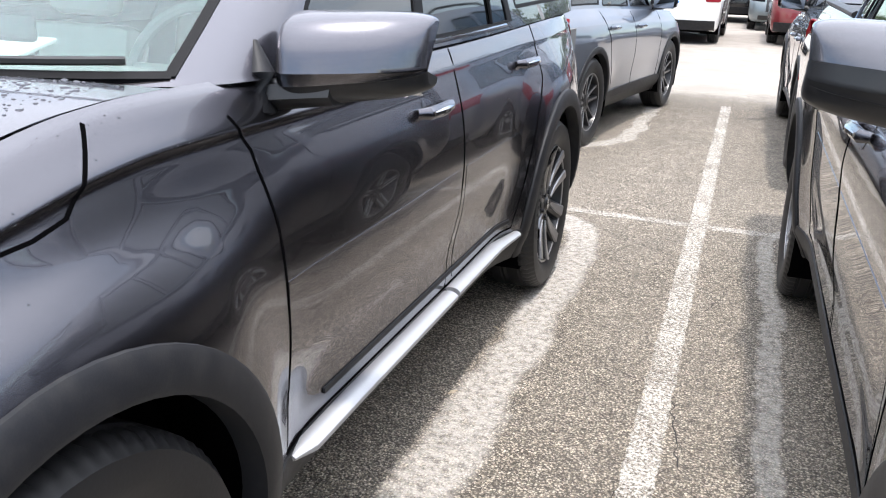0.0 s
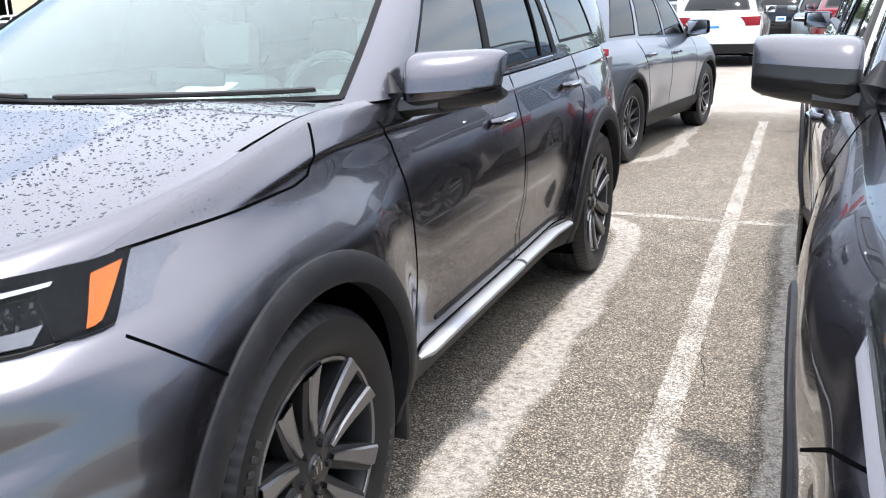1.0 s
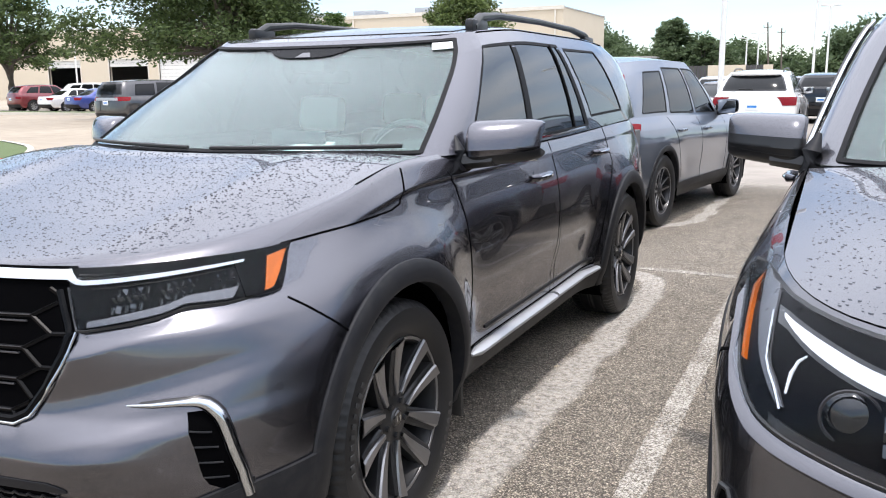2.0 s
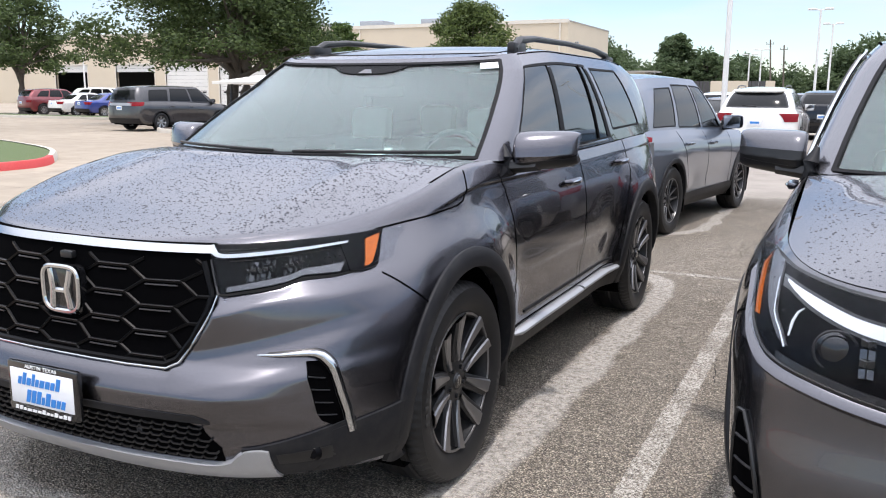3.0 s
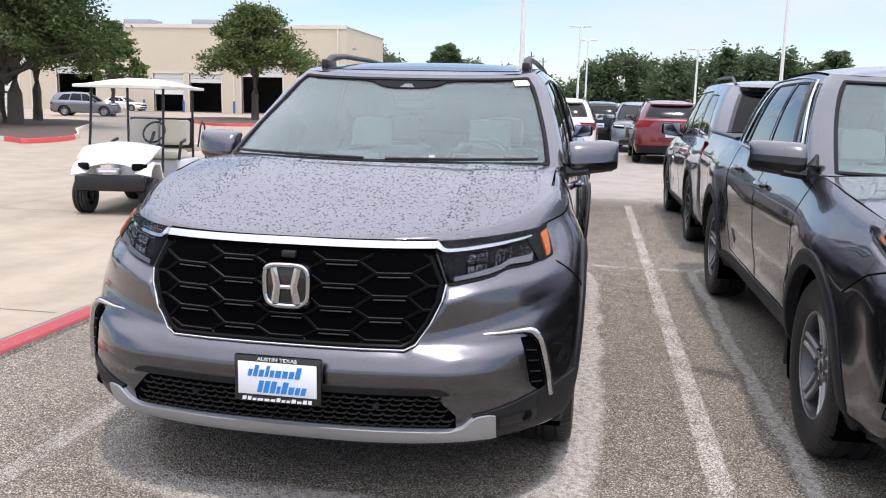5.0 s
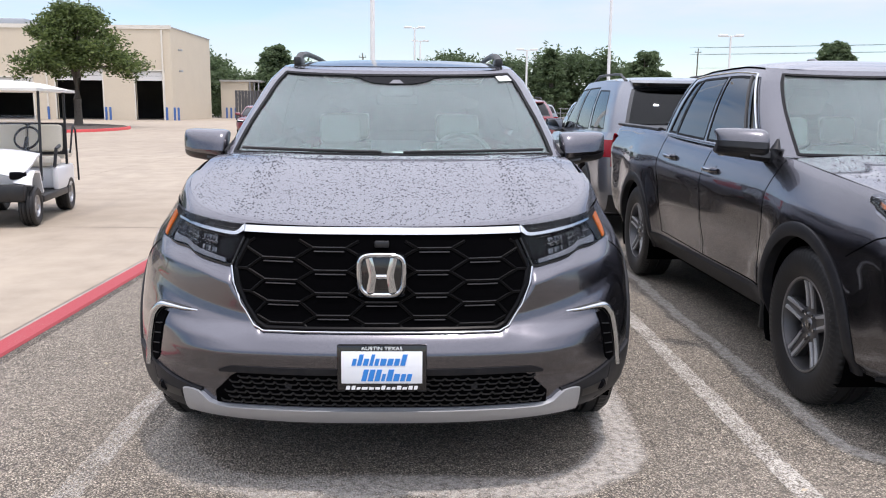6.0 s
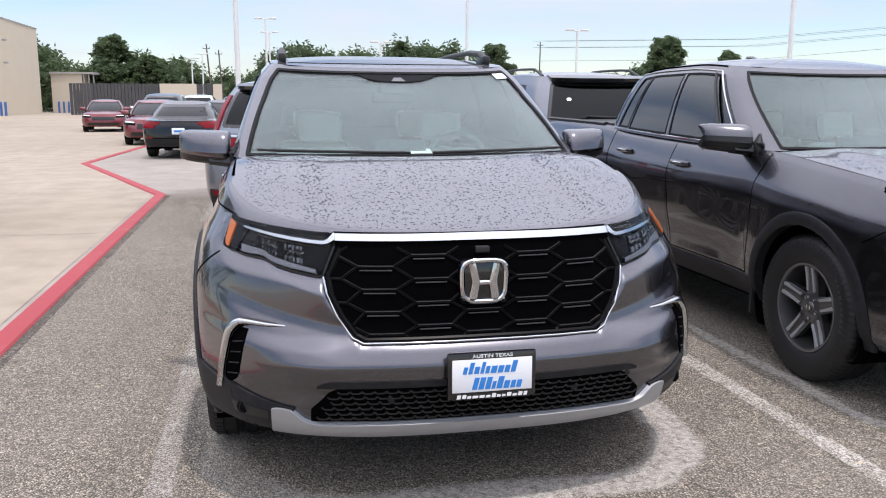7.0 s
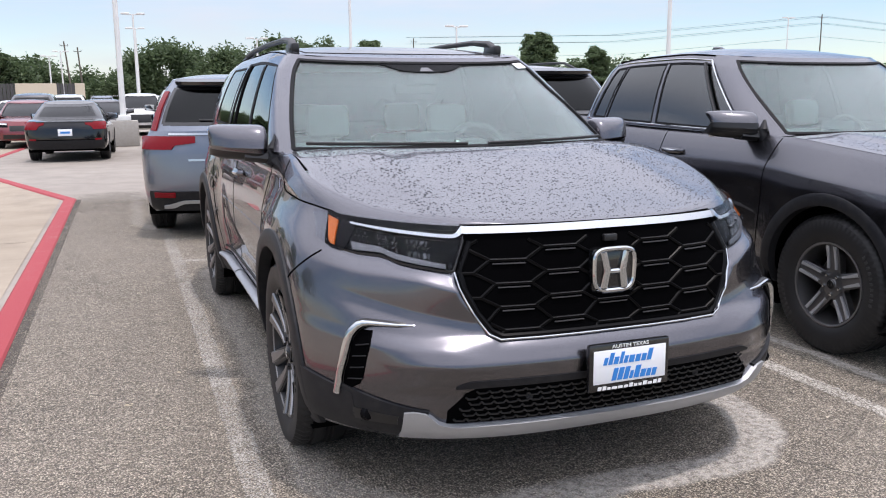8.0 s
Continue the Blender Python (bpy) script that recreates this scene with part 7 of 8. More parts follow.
part("boot_lip", nose_panel(CIV, -.60, .60, lambda x: .905, lambda x: .925, .018, .03, 20, 2, CIV.rear), BLACKP, civic)
part("bumper_groove", nose_panel(CIV, -.72, .72, lambda x: .44, lambda x: .52, .006, .012, 20, 2, CIV.rear), VOID, civic, "dark groove across the rear bumper")
for sg in (1, -1):
    part("rear_reflector", nose_panel(CIV, sg * .70 - .07, sg * .70 + .07, lambda x: .50, lambda x: .54, .010, .012, 4, 1, CIV.rear), REDLENS, civic)
ODY = common_shape(5.15, 2.0, 1.74, .98, 3.0, .35, "van", nose=.95, belt=1.08)
van = plain_car("minivan", ODY, rear_at(ODY, -24.6, 21.6, 6), "dark grey minivan with silver wheels on the drive", VANGREY, "", detail=1, wheels="silver", tl=((0, 0), (.95, 1.10)), tlx=(.66, .985), plate_z=.88)
part("tailgate_trim", nose_panel(ODY, -.64, .64, lambda x: .97, lambda x: 1.07, .012, .012, 20, 2, ODY.rear), SATIN, van, "silver tailgate trim")

SAL = common_shape(4.9, 1.86, 1.45, .93, 2.83, .335, "saloon", nose=.82, belt=.95, arch=.372)
PICK = common_shape(5.6, 1.98, 1.85, .95, 3.4, .39, "suv", nose=1.10, belt=1.2)


def facing(x, y, turn=0.0):
    """Nose towards -y at (x, y)."""
    return Matrix.Translation((x, y, 0)) @ Matrix.Rotation(radians(turn), 4, "Z")


G = "cars in the lot"
plain_car("grey_green_suv", CRV, facing(.95, 25.6, 0), "grey-green SUV facing the camera side of the lot", SAGE, G)
plain_car("dark_suv", MUR, rear_at(MUR, -.35, 29.5, 0), "dark SUV parked facing away in the far row", BLACKP, G)
plain_car("white_suv", CRV, facing(-2.3, 33.0, 0), "white SUV facing along the lane", WHITE, G)
plain_car("grey_saloon", SAL, facing(-3.75, 28.6, 0), "dark grey saloon facing along the lane", VANGREY, G)
plain_car("red_saloon", SAL, facing(-5.75, 25.2, 3), "dark red saloon facing along the lane", REDP, G)
plain_car("maroon_suv", CRV, rear_at(CRV, -6.1, 31.0, 0), "dark maroon SUV parked facing away", VANGREY, G)
plain_car("white_suv", MUR, rear_at(MUR, -5.4, 40.0, 0), "white SUV parked facing away in the far row", WHITE, G)
plain_car("red_saloon", SAL, facing(-9.3, 37.2, 6), "red saloon standing on the drive, facing the stalls", REDP, G)
plain_car("white_saloon", SAL, facing(-8.0, 43.2, 4), "white saloon standing behind a red one on the drive", WHITE, G)
for k, (x, y, S_, p_, lb) in enumerate(((.9, 38, CRV, WHITE, "white"), (3.4, 36, MUR, VANGREY, "dark grey"), (.2, 46, CRV, REDP, "red"), (-2.0, 48, MUR, SILVERGREY, "silver-grey"), (2.6, 50, SAL, WHITE, "white"), (5.4, 44, CRV, SAGE, "grey-green"), (-.6, 57, CRV, WHITE, "white"), (4.2, 58, SAL, BLACKP, "black"), (1.6, 64, MUR, VANGREY, "dark grey"), (-4.2, 55, CRV, BLUEGREY, "blue-grey"), (4.25, 11.0, MUR, VANGREY, "dark grey"), (7.0, 20.5, CRV, WHITE, "white"), (4.2, 20.4, MUR, BLACKP, "black"))):
    plain_car("parked_car", S_, rear_at(S_, x, y, 0) if k % 3 else facing(x, y), lb + " car parked in the rows of the lot", p_, G)
plain_car("blue_saloon", SAL, rear_at(SAL, -41.3, 34.2, 14), "bright blue saloon parked behind a kerbed strip", BLUEP, G, tl=((0, 0), (.74, .9)))
plain_car("white_saloon", SAL, rear_at(SAL, -44.0, 34.5, 14), "white saloon parked behind a kerbed strip", WHITE, G, tl=((0, 0), (.74, .9)))
plain_car("red_suv", MUR, rear_at(MUR, -46.9, 34.6, 14), "red SUV parked behind a kerbed strip", REDP, G)
plain_car("white_truck", PICK, rear_at(PICK, -52.5, 43.5, 70), "white pickup parked before the building", WHITE, G)
plain_car("red_hatchback", CRV, rear_at(CRV, -50.2, 48.0, 60), "red hatchback parked before the building", REDP, G)
plain_car("silver_suv", CRV, rear_at(CRV, -38.6, 51.5, 70), "silver-grey SUV parked beyond the oaks", SILVERGREY, G)
plain_car("white_saloon", SAL, rear_at(SAL, -50.5, 76.5, 90), "white saloon standing at a service door", WHITE, G)

# ---- background materials ----
def leaf_mat(name, a, b):
    m, n, l, p = node_mat(name)
    g = n.new("ShaderNodeNewGeometry")
    c = ramp(n, l, g.outputs["Random Per Island"], [(0, a), (.55, tuple((q + w) / 2 for q, w in zip(a, b))), (1, b)])
    l.new(c, p.inputs["Base Color"])
    p.inputs["Roughness"].default_value = .55
    p.inputs["Specular IOR Level"].default_value = .3
    tr = n.new("ShaderNodeBsdfTranslucent")
    l.new(c, tr.inputs["Color"])
    mx = n.new("ShaderNodeMixShader")
    mx.inputs[0].default_value = .42
    l.new(p.outputs[0], mx.inputs[1])
    l.new(tr.outputs[0], mx.inputs[2])
    l.new(mx.outputs[0], n["Material Output"].inputs["Surface"])
    return m


OAK = leaf_mat("live_oak_leaves", (.034, .054, .019), (.120, .168, .060))
# lighter copy of OAK, with sunlight put into the leaf colour
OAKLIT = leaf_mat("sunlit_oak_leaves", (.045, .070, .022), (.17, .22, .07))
LIME = leaf_mat("young_leaves", (.035, .070, .016), (.13, .19, .05))
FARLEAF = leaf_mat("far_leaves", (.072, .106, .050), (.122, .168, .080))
BARK = surface("rough_bark", (.10, .085, .07), .9, scale=14, vary=.5, bumps=.03)
WALL = surface("tan_stucco", (.62, .54, .42), .85, scale=6, vary=.06, dirt=.10, dirt_color=(.42, .36, .28))
WALLTRIM = surface("pale_trim", (.70, .66, .58), .7, scale=20, vary=.06)
ROOFM = surface("grey_roofing", (.38, .37, .35), .8, scale=10)
DOORWHITE = surface("white_door_panel", (.74, .73, .70), .5, scale=10, vary=.04, dirt=.08)
# near black painting the hall's inner shade, behind open doors and door panes
DARKIN = surface("interior_shade_black", (.02, .02, .022), .8, scale=5)
BLUEPOST = surface("blue_bollard_paint", (.05, .13, .36), .45, scale=20, vary=.1)
POLEW = surface("white_pole_paint", (.76, .76, .74), .45, scale=8, vary=.04)
GALV = surface("galvanised_steel", (.42, .43, .44), .45, metal=.6, scale=30)
TIMBER = surface("grey_timber", (.13, .11, .09), .85, scale=18, vary=.4)
BASECON = surface("cast_concrete", (.36, .34, .31), .9, scale=14, vary=.2, bumps=.004, dirt=.25)
FENCEDARK = surface("dark_fence_slat", (.06, .058, .06), .6, scale=14)
GRASS = surface("clipped_grass", (.085, .12, .04), .9, scale=90, vary=.5, bumps=.02)
MULCH = surface("brown_mulch", (.07, .05, .04), .95, scale=70, vary=.5, bumps=.02)
KERBCON = surface("kerb_concrete", (.50, .46, .40), .85, scale=20, vary=.12, dirt=.2)
KERBRED = surface("kerb_red", (.55, .06, .06), .75, scale=25, vary=.15, dirt=.15)
CANOPY = surface("cream_canopy", (.80, .79, .74), .45, scale=12, vary=.03, dirt=.05)
CARTW = surface("white_cart_body", (.74, .75, .77), .3, scale=12, vary=.03, coat=.5)
CREAM = surface("cream_vinyl", (.72, .67, .56), .5, scale=40, vary=.05)
CLEAR = glass_mat("clear_screen", (.86, .87, .88), .02, 1.35)


# ---- service building with roller doors ----
BX, BY, BH = -25.2, 79.0, 8.65
hall = thing("service_building", Matrix.Translation((0, 0, 0)), "long tan stucco service building with tall roller doors", "building")
doors = [(-28.7, -26.0, 4.6, "open"), (-45.9, -42.6, 3.9, "half"), (-41.9, -38.4, 3.9, "open"), (-57.0, -52.5, 4.6, "open"), (-68.8, -61.5, 4.6, "white"), (-77.3, -70.6, 5.0, "white"), (-85.8, -79.2, 5.0, "open"), (-97.0, -91, 5.0, "open"), (-36.2, -31.8, 4.6, "open")]
doors.sort()
x_prev = -130.0
for xa, xb, hgt, kind in doors:
    part("wall", box(x_prev, BY, 0, xa, BY + .4, BH), WALL, hall, smooth=0)
    part("wall", box(xa, BY, hgt, xb, BY + .4, BH), WALL, hall, smooth=0)
    x_prev = xb
    dr = part("door_frame", join(box(xa - .12, BY - .05, 0, xa, BY + .2, hgt + .12), box(xb, BY - .05, 0, xb + .12, BY + .2, hgt + .12), box(xa - .12, BY - .05, hgt, xb + .12, BY + .2, hgt + .15)), WALLTRIM, hall, smooth=0)
    low = {"open": hgt - .9, "half": hgt * .45, "white": .02}[kind]
    n_ = max(2, int((hgt - low) / .45))
    for i in range(n_):
        z0, z1 = lerp(low, hgt, i / n_), lerp(low, hgt, (i + 1) / n_)
        pn = part("door_panel", box(xa, BY + .12, z0 + .01, xb, BY + .18, z1 - .01, .012, 1), DOORWHITE, dr, "white sectional door panel")
        if kind == "white" and i == 3:
            for k in range(6):
                xx = lerp(xa + .5, xb - 1.0, k / 5)
                part("door_light", box(xx, BY + .10, z0 + .12, xx + .6, BY + .13, z1 - .12), DARKIN, pn)
part("wall", box(x_prev, BY, 0, BX, BY + .4, BH), WALL, hall, smooth=0)
part("side_wall", box(BX - .4, BY + .4, 0, BX, BY + 15, BH), WALL, hall, smooth=0)
# back wall coloured as the shade deep inside the hall
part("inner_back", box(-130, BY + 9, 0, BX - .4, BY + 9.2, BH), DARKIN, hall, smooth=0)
part("inner_floor", box(-130, BY + .4, -.05, BX - .4, BY + 9, .02), CONCRETE2, hall, smooth=0)
part("roof", box(-130, BY + .1, BH, BX + .05, BY + 15.1, BH + .12), ROOFM, hall, smooth=0)
part("parapet", box(-130, BY - .08, BH - .15, BX + .08, BY + .1, BH + .22), WALLTRIM, hall, smooth=0)
for xx in (-26.0, -37.0, -48.9, -60):
    part("downpipe", tube([(xx, BY - .10, 0), (xx, BY - .10, BH - .2)], .09, 8), WALLTRIM, hall)
for xx, zz in ((-24.95, 6.6), (-24.95, 4.6)):
    part("wall_lamp", box(xx, BY + 1.5, zz, xx + .35, BY + 1.9, zz + .18, .03), GALV, hall)
for xx in (-60, -52, -44):
    part("roof_unit", box(xx, BY + 5, BH, xx + 3, BY + 8, BH + 1.2, .05), GALV, hall)
annex = thing("annex", Matrix.Translation((0, 0, 0)), "low tan annex with an open lean-to beside the service building", "building")
part("wall", box(-24.8, 97, 0, -21.6, 103, 4.2), WALL, annex, smooth=0)
part("roof", box(-24.9, 96.8, 4.2, -20.3, 103.2, 4.4), ROOFM, annex, smooth=0)
for xx in (-21.4, -20.9, -20.4):
    part("post", box(xx - .06, 97, 0, xx + .06, 97.12, 4.2), GALV, annex, smooth=0)
part("door", box(-22.4, 96.92, 0, -21.7, 97.0, 2.4), TIMBER, annex, smooth=0)
for x_, y_ in ((-24.75, 77.9), (-24.3, 77.6), (-25.6, 78.3), (-23.9, 95.8), (-23.4, 95.8), (-22.9, 95.8), (-46.6, 78.2), (-42.2, 78.2), (-36.7, 78.2), (-31.3, 78.2), (-30.9, 78.2)):
    b_ = part("bollard", join(tube([(0, 0, 0), (0, 0, 1.15)], .11, 12), lathe([(.11, 1.15), (.08, 1.21), (0, 1.23)], 12, "z")), BLUEPOST)
    b_.location = (x_, y_, 0)
    tagged(b_, "blue painted steel bollard by the building", "bollard", "bollards by the building")

# ---- fence and screen wall ----
fence = thing("screen_wall", Matrix.Translation((0, 0, 0)), "tan screen wall with dark slatted gates", "fence")
for xa, xb, dark in ((-19.5, -11.6, 1), (-11.6, -8.3, 0), (-8.3, -6.8, 1), (-6.8, -6.0, 0)):
    if dark:
        k = xa
        while k < xb:
            part("slat", box(k + .01, 80.05, .05, k + .27, 80.12, 2.9), FENCEDARK, fence, smooth=0)
            k += .30
    else:
        part("panel", box(xa, 80.0, 0, xb, 80.25, 2.92), WALL, fence, smooth=0)
far_fence = thing("chain_fence", Matrix.Translation((0, 0, 0)), "low grey boundary fence before the trees", "fence")
for i in range(34):
    part("fence_post", tube([(-6 + i * 3, 96, 0), (-6 + i * 3, 96, 1.9)], .04, 6), GALV, far_fence)
for z_ in (.4, .9, 1.4, 1.85):
    part("fence_rail", tube([(-6, 96, z_), (94, 96, z_)], .03, 6), GALV, far_fence)


# ---- lamp posts and utility poles ----
def lamp_post(x, y, h, base=.35, arms=2, r=.09, group="lot lamp posts"):
    p = thing("lamp_post", Matrix.Translation((x, y, 0)), "tall white lot lamp post on a concrete base", "lamp post", group)
    part("base", lathe([(0, 0), (.33, 0), (.33, base - .03), (.30, base), (0, base)], 24, "z") if base < .7 else box(-.42, -.42, 0, .42, .42, base, .03), BASECON, p)
    part("foot_plate", box(-.22, -.22, base, .22, .22, base + .16, .02), POLEW, p)
    part("pole", tube([(0, 0, base), (0, 0, h)], [r, r * .7], 12), POLEW, p)
    for sg in ((1, -1) if arms == 2 else (1,)):
        a = part("arm", tube([(0, 0, h - .08), (sg * .55, 0, h)], .035, 6), POLEW, p)
        part("lamp_head", box(sg * .5 - .28, -.17, h - .06, sg * .5 + .28, .17, h + .06, .03), POLEW, a)
    return p


for x_, y_, h_, b_ in ((-3.05, 25.5, 9.5, .78), (15.6, 23.5, 10.5, .8), (8.1, 40, 10.5, .8), (-1.9, 60, 7.2, .5), (-1.5, 75, 7.4, .5), (6.4, 60, 5.7, .5), (-9.3, 89, 5.7, .4), (-8.3, 90, 6.2, .4), (63.8, 70, 9.4, .5), (17.9, 50, 6.0, .5), (-70, 60, 8, .5)):
    lamp_post(x_, y_, h_, b_)
utility = []
for x_, y_, h_, lean in ((-7.9, 100, 7.8, -.07), (-6.9, 104, 7.4, -.05), (88, 90, 12.2, 0), (36, 112, 9.6, .01), (14, 112, 8.6, .0), (120, 96, 12, 0)):
    u_ = thing("utility_pole", Matrix.Translation((x_, y_, 0)), "slender grey timber utility pole with one crossarm", "utility pole", "utility poles")
    part("pole", tube([(0, 0, 0), (lean * h_, 0, h_)], [.12, .075], 10), TIMBER, u_)
    for z_ in (h_ - .5,):
        part("crossarm", box(-.42 + lean * h_, -.04, z_ - .035, .42 + lean * h_, .04, z_ + .035), TIMBER, u_, smooth=0)
        for k in (-.38, .38):
            part("insulator", tube([(k + lean * h_, 0, z_ + .06), (k + lean * h_, 0, z_ + .22)], .04, 6), GALV, u_)
for z_, o in ((11.9, -1), (11.9, 1), (11.0, -1), (11.0, 1), (9.2, 0)):
    w_ = part("power_line", tube([(36 + o, 112, z_ - 2.2), (62 + o, 101, z_ - 2.2), (88 + o, 90, z_), (104 + o, 93, z_ - .5), (120 + o, 96, z_)], .018, 5), BLACK)
    tagged(w_, "thin black overhead power line", "power line", "overhead lines")


# ---- trees ----
def leaf_cloud(clumps, count, size, seed, flat=.58):
    """Small leaf sprays scattered through clumps of (centre, radius)."""
    rng = random.Random(seed)
    wts = [c[1] ** 2 for c in clumps]
    tot = sum(wts)
    vs, fs = [], []
    for (c, r), w_ in zip(clumps, wts):
        for _ in range(max(6, int(count * w_ / tot))):
            while True:
                d = Vector((rng.gauss(0, .46), rng.gauss(0, .46), rng.gauss(0, .46)))
                if d.length < 1.25:
                    break
            p = Vector(c) + Vector((d.x * r, d.y * r, d.z * r * flat))
            s = size * rng.uniform(.55, 1.35)
            a = Vector((rng.gauss(0, 1), rng.gauss(0, 1), rng.gauss(0, .6))).normalized()
            b = a.cross(Vector((rng.gauss(0, 1), rng.gauss(0, 1), rng.gauss(0, 1)))).normalized()
            o = len(vs)
            vs += [tuple(p - a * s), tuple(p + b * s * .42 - a * s * .1), tuple(p + a * s), tuple(p - b * s * .42 + a * s * .15)]
            fs.append((o, o + 1, o + 2, o + 3))
    return vs, fs


def tree(x, y, height, radius, crown_low, leaves, size, seed, label, mat=OAK, trunks=1, trunk_r=.28, group="trees", clump_n=75, rise=.55):
    rng = random.Random(seed)
    t = thing("tree", Matrix.Translation((x, y, 0)), label, "tree", group)
    clumps = []
    mid = lerp(crown_low, height, .45)
    for i in range(clump_n * 2):
        a, rr = rng.random() * 6.283, rng.random() ** .45
        k = rng.random() ** 1.15
        spread = radius * (1.0 - .72 * k ** 1.7) * (.72 + .28 * math.sin(a * 3 + seed) * math.sin(a * 2))
        rc = radius * rng.uniform(.08, .19)
        z = lerp(crown_low + .4 + .9 * (1 - rr), height - .5, k) + .25 * math.sin(5 * a)
        clumps.append(((math.cos(a) * rr * spread, math.sin(a) * rr * spread, z), rc))
    for q in range(trunks):
        ox = (q - (trunks - 1) / 2) * 1.1
        top = (ox * .4 + rng.uniform(-.3, .3), rng.uniform(-.3, .3), lerp(crown_low, height, .55))
        part("trunk", tube([(ox * .75, 0, -.05), (ox * .78, .02, .25), (ox * .8, .05, crown_low * .6), (ox * .7 + .1, .1, crown_low * 1.05), top], [trunk_r * 1.35, trunk_r * 1.05, trunk_r * .9, trunk_r * .75, trunk_r * .25], 12), BARK, t)
    for c, r in rng.sample(clumps, min(14, len(clumps))):
        z0 = lerp(crown_low * .75, crown_low * 1.3, rng.random())
        part("limb", tube([(0, 0, z0), (c[0] * .45, c[1] * .45, lerp(z0, c[2], .6)), c], [trunk_r * .42, trunk_r * .26, trunk_r * .07], 7), BARK, t)
    part("crown", leaf_cloud(clumps, leaves, size, seed + 1), mat, t, smooth=0)
    return t


tree(-26.7, 31.2, 10.4, 7.4, 2.5, 60000, .115, 21, "spreading dark green live oak with two trunks on a kerbed island", OAK, 2, .34, clump_n=150)
tree(-28.6, 36.0, 9.0, 5.0, 2.8, 16000, .12, 22, "dark green live oak behind a larger one", OAK, 1, .24)
tree(-35.3, 53.9, 7.0, 3.4, 2.2, 9000, .15, 23, "pale green young tree before the building", LIME, 1, .16)
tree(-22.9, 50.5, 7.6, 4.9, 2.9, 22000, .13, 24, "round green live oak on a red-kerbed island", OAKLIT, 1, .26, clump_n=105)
tree(-50.5, 37.5, 8.6, 5.4, 2.6, 14000, .15, 25, "dark green tree behind parked cars", OAK, 1, .24)
tree(-35.5, 16.6, 11.0, 7.0, 4.6, 34000, .115, 26, "tall spreading live oak over the drive", OAK, 1, .36, clump_n=105)
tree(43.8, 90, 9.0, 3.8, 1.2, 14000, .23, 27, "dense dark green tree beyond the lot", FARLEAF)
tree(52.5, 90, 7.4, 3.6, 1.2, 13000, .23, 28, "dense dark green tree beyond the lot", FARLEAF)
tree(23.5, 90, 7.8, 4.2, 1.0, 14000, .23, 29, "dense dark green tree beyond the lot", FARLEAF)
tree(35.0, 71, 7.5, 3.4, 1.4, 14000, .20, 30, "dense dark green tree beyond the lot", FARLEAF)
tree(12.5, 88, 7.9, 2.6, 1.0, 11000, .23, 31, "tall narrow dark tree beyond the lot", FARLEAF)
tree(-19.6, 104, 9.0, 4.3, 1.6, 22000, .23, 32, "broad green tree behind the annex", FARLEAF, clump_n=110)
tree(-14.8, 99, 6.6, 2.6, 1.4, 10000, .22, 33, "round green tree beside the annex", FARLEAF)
rng_t = random.Random(77)
belt = []
for i in range(110):
    xx = -34 + i * 1.45 + rng_t.uniform(-.6, .6)
    yy = rng_t.uniform(101, 118)
    hh = 7.1 + 1.5 * math.sin(xx * .13) + 1.2 * math.sin(xx * .37 + 1) + rng_t.uniform(-.7, .7)
    if -7.5 < xx < -3.0:
        hh *= .62
    if xx > 30:
        hh *= .74
    for k in range(6):
        zc = lerp(.8, hh - .8, (k + .5) / 6) + rng_t.uniform(-.3, .3)
        belt.append(((xx + rng_t.uniform(-1, 1), yy + rng_t.uniform(-1, 1), zc), rng_t.uniform(1.2, 2.1)))
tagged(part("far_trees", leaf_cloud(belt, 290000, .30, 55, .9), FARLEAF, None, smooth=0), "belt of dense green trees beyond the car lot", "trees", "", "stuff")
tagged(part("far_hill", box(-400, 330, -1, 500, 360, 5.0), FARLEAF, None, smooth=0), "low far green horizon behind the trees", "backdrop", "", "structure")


# ---- kerbed islands ----
def island(name, pts, fill, label, red_from=None, h=.15):
    """A raised bed with a rounded kerb."""
    n = len(pts)
    c = Vector((sum(p[0] for p in pts) / n, sum(p[1] for p in pts) / n, 0))
    isl = thing(name, Matrix.Translation((0, 0, 0)), label, "island", "planted islands")
    dense = []
    for i in range(n):
        p0, p1, p2, p3 = (Vector((*pts[(i + k) % n], 0)) for k in (-1, 0, 1, 2))
        for s in (0, .25, .5, .75):
            dense.append(.5 * ((2 * p1) + (-p0 + p2) * s + (2 * p0 - 5 * p1 + 4 * p2 - p3) * s * s + (-p0 + 3 * p1 - 3 * p2 + p3) * s ** 3))
    m = len(dense)
    for k in range(0, m, 4):
        rows = [[], [], [], []]
        for q in range(5):
            p = dense[(k + q) % m]
            d = (c - p).normalized()
            for r_, (o, z) in zip(rows, ((0, -.01), (.03, h - .02), (.05, h), (.17, h))):
                v = p + d * o
                r_.append((v.x, v.y, z))
        part("kerb_stone", grid(rows), KERBRED if red_from and red_from(dense[(k + 2) % m]) else KERBCON, isl)
    part("bed", ([(*(p + (c - p).normalized() * .16).xy, h - .02) for p in dense], [tuple(range(m))]), fill, isl, smooth=0)
    return isl


island("planted_island", [(-13.5, 8.6), (-14.4, 10.2), (-17.5, 12.4), (-24, 14.2), (-24.5, 9.0), (-18, 6.0), (-14.2, 6.6)], GRASS, "grass island with a red and bare concrete kerb", lambda p: p.x > -16 and p.y < 9.6)
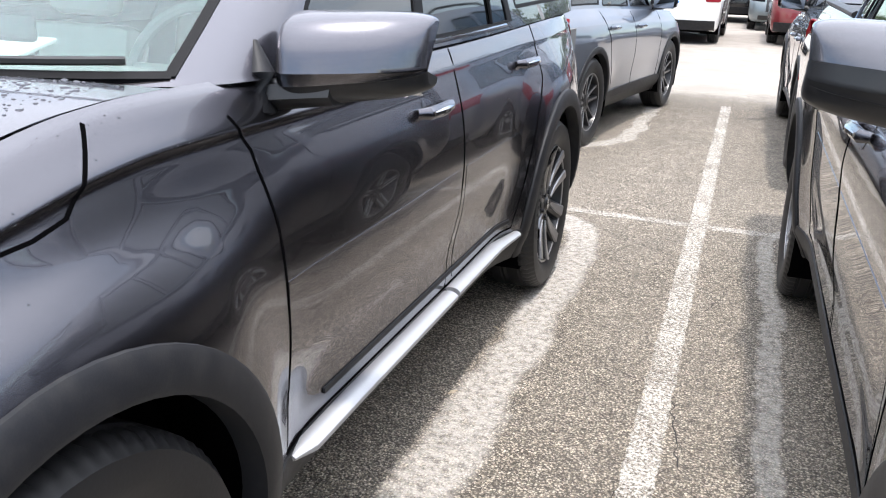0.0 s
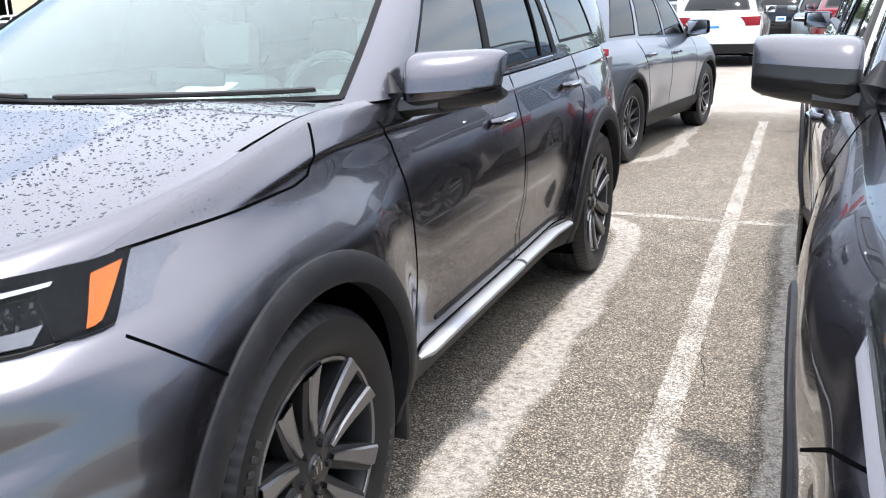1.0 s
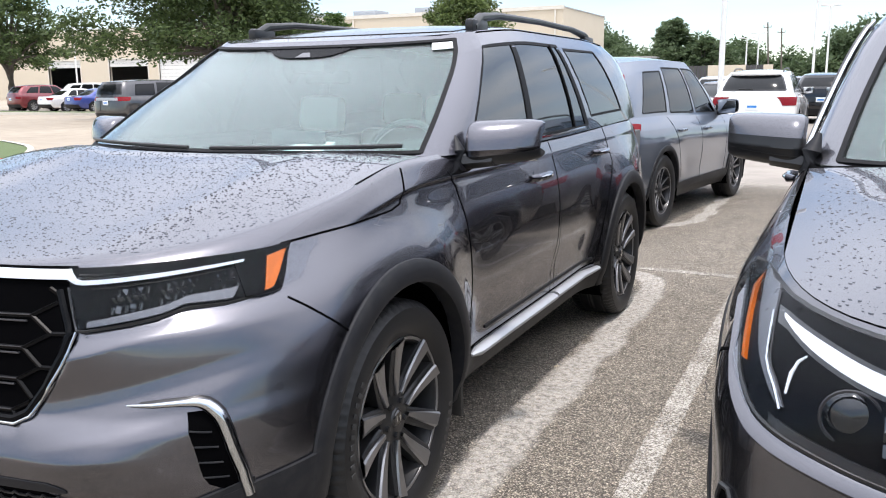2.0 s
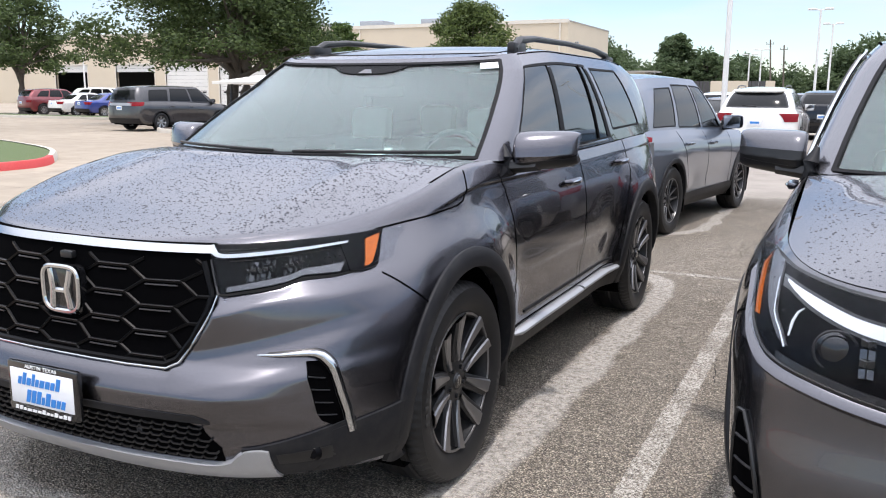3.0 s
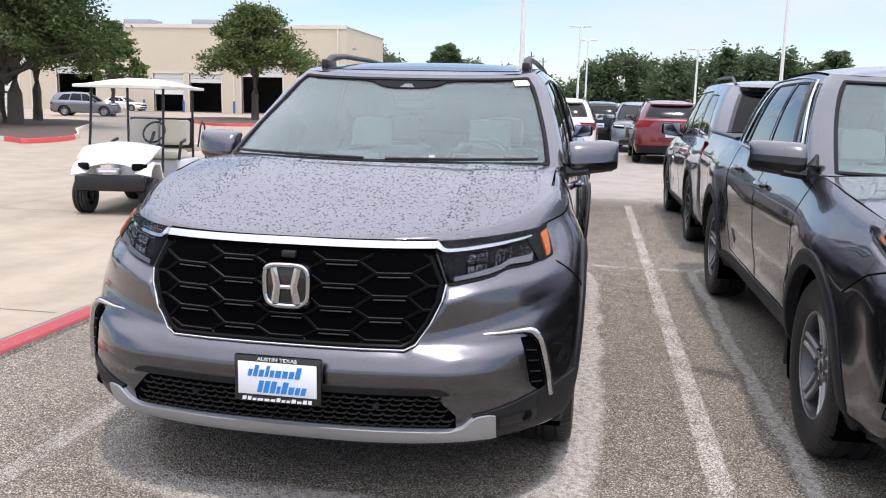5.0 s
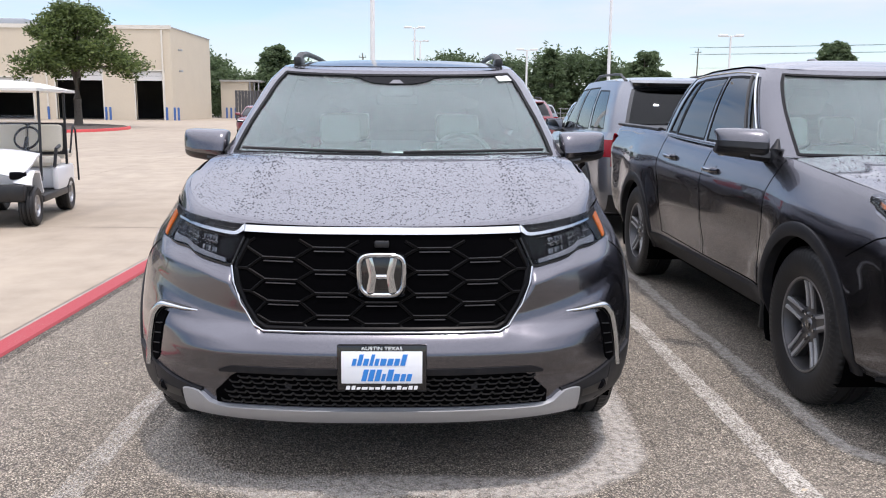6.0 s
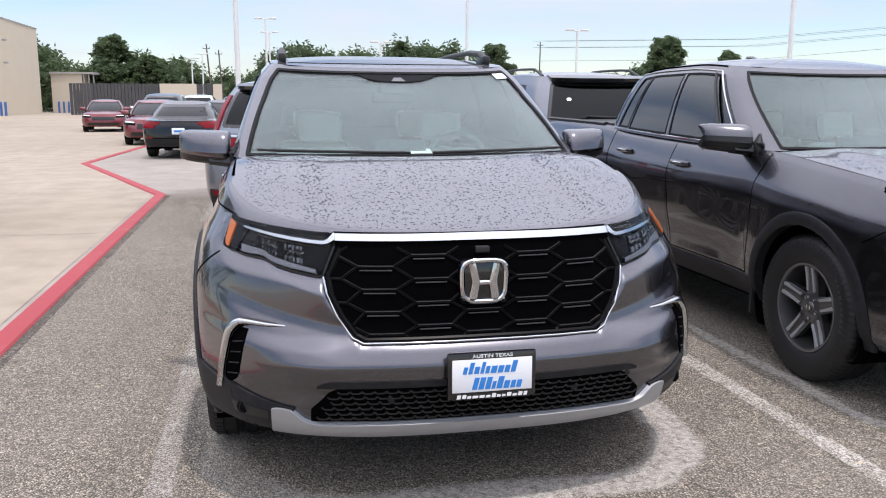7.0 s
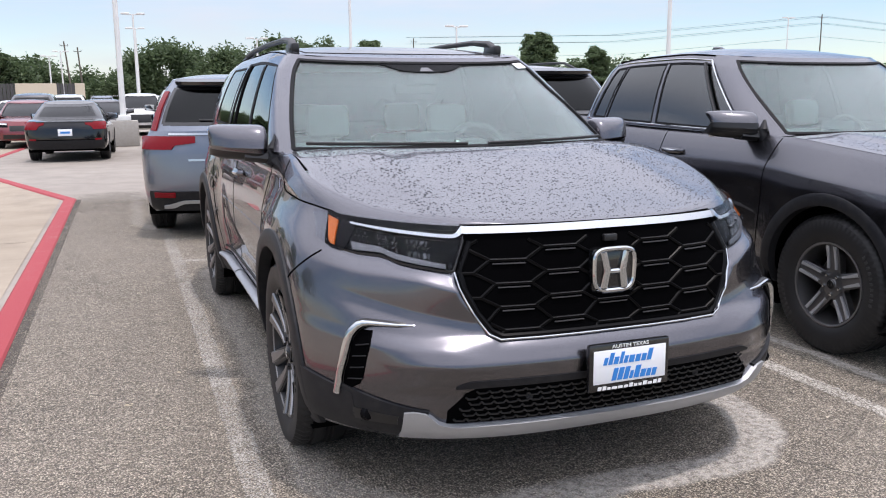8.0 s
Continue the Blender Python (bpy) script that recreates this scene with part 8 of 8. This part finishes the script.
island("planted_island", [(-17.2, 19.6), (-18.6, 20.4), (-22.6, 21.6), (-24.9, 24.5), (-30, 33), (-31, 38), (-27, 38), (-21, 28), (-17.6, 22.6)], MULCH, "mulched island with a red and bare concrete kerb under oaks", lambda p: p.x > -18.9 and p.y > 19.2)
island("planted_island", [(-18.4, 42.5), (-19.0, 48.6), (-23, 54), (-27, 55), (-27.5, 50), (-23, 42.5), (-20, 39.6)], MULCH, "mulched island with a red kerb under a round oak", lambda p: p.y < 50)
island("planted_island", [(-30.5, 33.6), (-38, 33.0), (-50, 33.8), (-60, 34.5), (-60, 31.8), (-48, 31.4), (-37, 31.2), (-31, 31.8)], GRASS, "long kerbed grass strip before parked cars")


# ---- golf cart ----
def golf_cart(m):
    g = thing("golf_cart", m, "white golf cart with a cream canopy and cream seats", "golf cart")
    rows = []
    for y, w_, z in ((.13, .36, .58), (.16, .50, .64), (.26, .56, .71), (.46, .58, .80), (.62, .58, .83)):
        rows.append([(x * w_, y, z + .06 * (1 - x * x)) for x in steps(-1, 1, 10)])
    part("front_cowl", slab(rows, 0, .03, (0, .4, .3)), CARTW, g)
    for sg in (1, -1):
        f = (lambda s: s) if sg > 0 else mirror
        part("fender", f(slab([[(.36 + .24 * k, y, z - .03 * k) for k in steps(0, 1, 3)] for y, z in ((.11, .52), (.15, .60), (.28, .68), (.50, .66), (.62, .40))], 0, .03, (0, .4, .3))), CARTW, g)
        part("headlamp", f(moved(box(-.11, -.03, -.045, .11, .03, .045, .025), Matrix.Translation((.42, .15, .60)) @ Matrix.Rotation(radians(28), 4, "Z"))), LAMPDARK, g)
        part("side_panel", f(box(.50, 1.35, .32, .60, 2.25, .62, .04)), CARTW, g)
        part("sill", f(box(.50, .62, .24, .60, 2.0, .33, .02)), BLACK, g)
        part("front_strut", f(tube([(.58, .60, .50), (.57, .70, 1.0), (.56, .78, 1.60)], .02, 8)), BLACK, g)
        part("rear_strut", f(tube([(.56, 1.98, .62), (.56, 2.02, 1.60)], .02, 8)), BLACK, g)
        part("grab_rail", f(tube([(.52, 2.35, .75), (.55, 2.42, 1.05), (.55, 2.50, 1.12), (.55, 2.62, 1.05), (.55, 2.66, .35)], .016, 8)), BLACK, g)
        part("arm_rest", f(tube([(.55, 1.36, .62), (.57, 1.42, .85), (.57, 1.60, .88)], .025, 8)), BLACK, g)
    part("bumper", box(-.52, .03, .30, .52, .19, .50, .04), BLACK, g, "dark grey front bumper")
    bp = part("name_plate", box(-.16, .015, .52, .16, .11, .585, .008), GALV, g, "small plate with a plain mark")
    part("mark_bar", box(-.13, .012, .54, .13, .018, .568), PRINTWHITE, bp)
    part("floor", box(-.52, .5, .28, .52, 2.5, .33, .01), BLACK, g)
    part("rear_body", box(-.50, 1.45, .33, .50, 2.3, .62, .05), CARTW, g)
    part("seat", box(-.52, 1.38, .62, .52, 1.86, .74, .05), CREAM, g, "cream vinyl bench")
    part("seat_back", moved(join(box(-.52, 0, 0, -.01, .12, .36, .05), box(.01, 0, 0, .52, .12, .36, .05)), Matrix.Translation((0, 1.88, .80)) @ Matrix.Rotation(radians(-10), 4, "X")), CREAM, g, "cream vinyl backrest")
    part("back_shell", moved(box(-.56, .12, -.03, .56, .17, .40, .03), Matrix.Translation((0, 1.88, .80)) @ Matrix.Rotation(radians(-10), 4, "X")), BLACK, g)
    part("rear_seat", box(-.50, 2.12, .68, .50, 2.60, .80, .05), CREAM, g)
    part("windscreen", slab([[(x, lerp(.62, .72, k), lerp(.80, 1.28, k)) for x in steps(-.55, .55, 4)] for k in (0, .5, 1)], 0, .006, (0, 2, 1)), CLEAR, g, "clear folding screen")
    m2 = Matrix.Translation((.27, 1.08, 1.0)) @ Matrix.Rotation(radians(50), 4, "X")
    sw = part("steering_wheel", moved(tube([(.17 * math.cos(a), .17 * math.sin(a), 0) for a in steps(0, 6.2832, 24)], .015, 8, cap=False), m2), BLACK, g)
    part("column", tube([(.27, 1.08, 1.0), (.27, .80, .72)], .025, 8), BLACK, sw)
    can = []
    for v in steps(-1, 1, 10):
        can.append([(x * .66, 1.36 + v * .96, 1.60 + .10 * (1 - abs(x) ** 2.4) * (1 - abs(v) ** 2.6)) for x in steps(-1, 1, 12)])
    part("canopy", slab(can, .0, .035, (0, 1.4, 1)), CANOPY, g, "cream moulded canopy")
    for c in (.33, 2.0):
        for sg in (1, -1):
            wh = make_wheel(g, .23, .20, .13, "silver", sg, 0)
            wh.location = (sg * .50, c, .23)
    return g


golf_cart(Matrix.Translation((-6.39, 6.36, 0)) @ Matrix.Rotation(radians(9), 4, "Z") @ Matrix.Diagonal((.83, .95, 1, 1)))
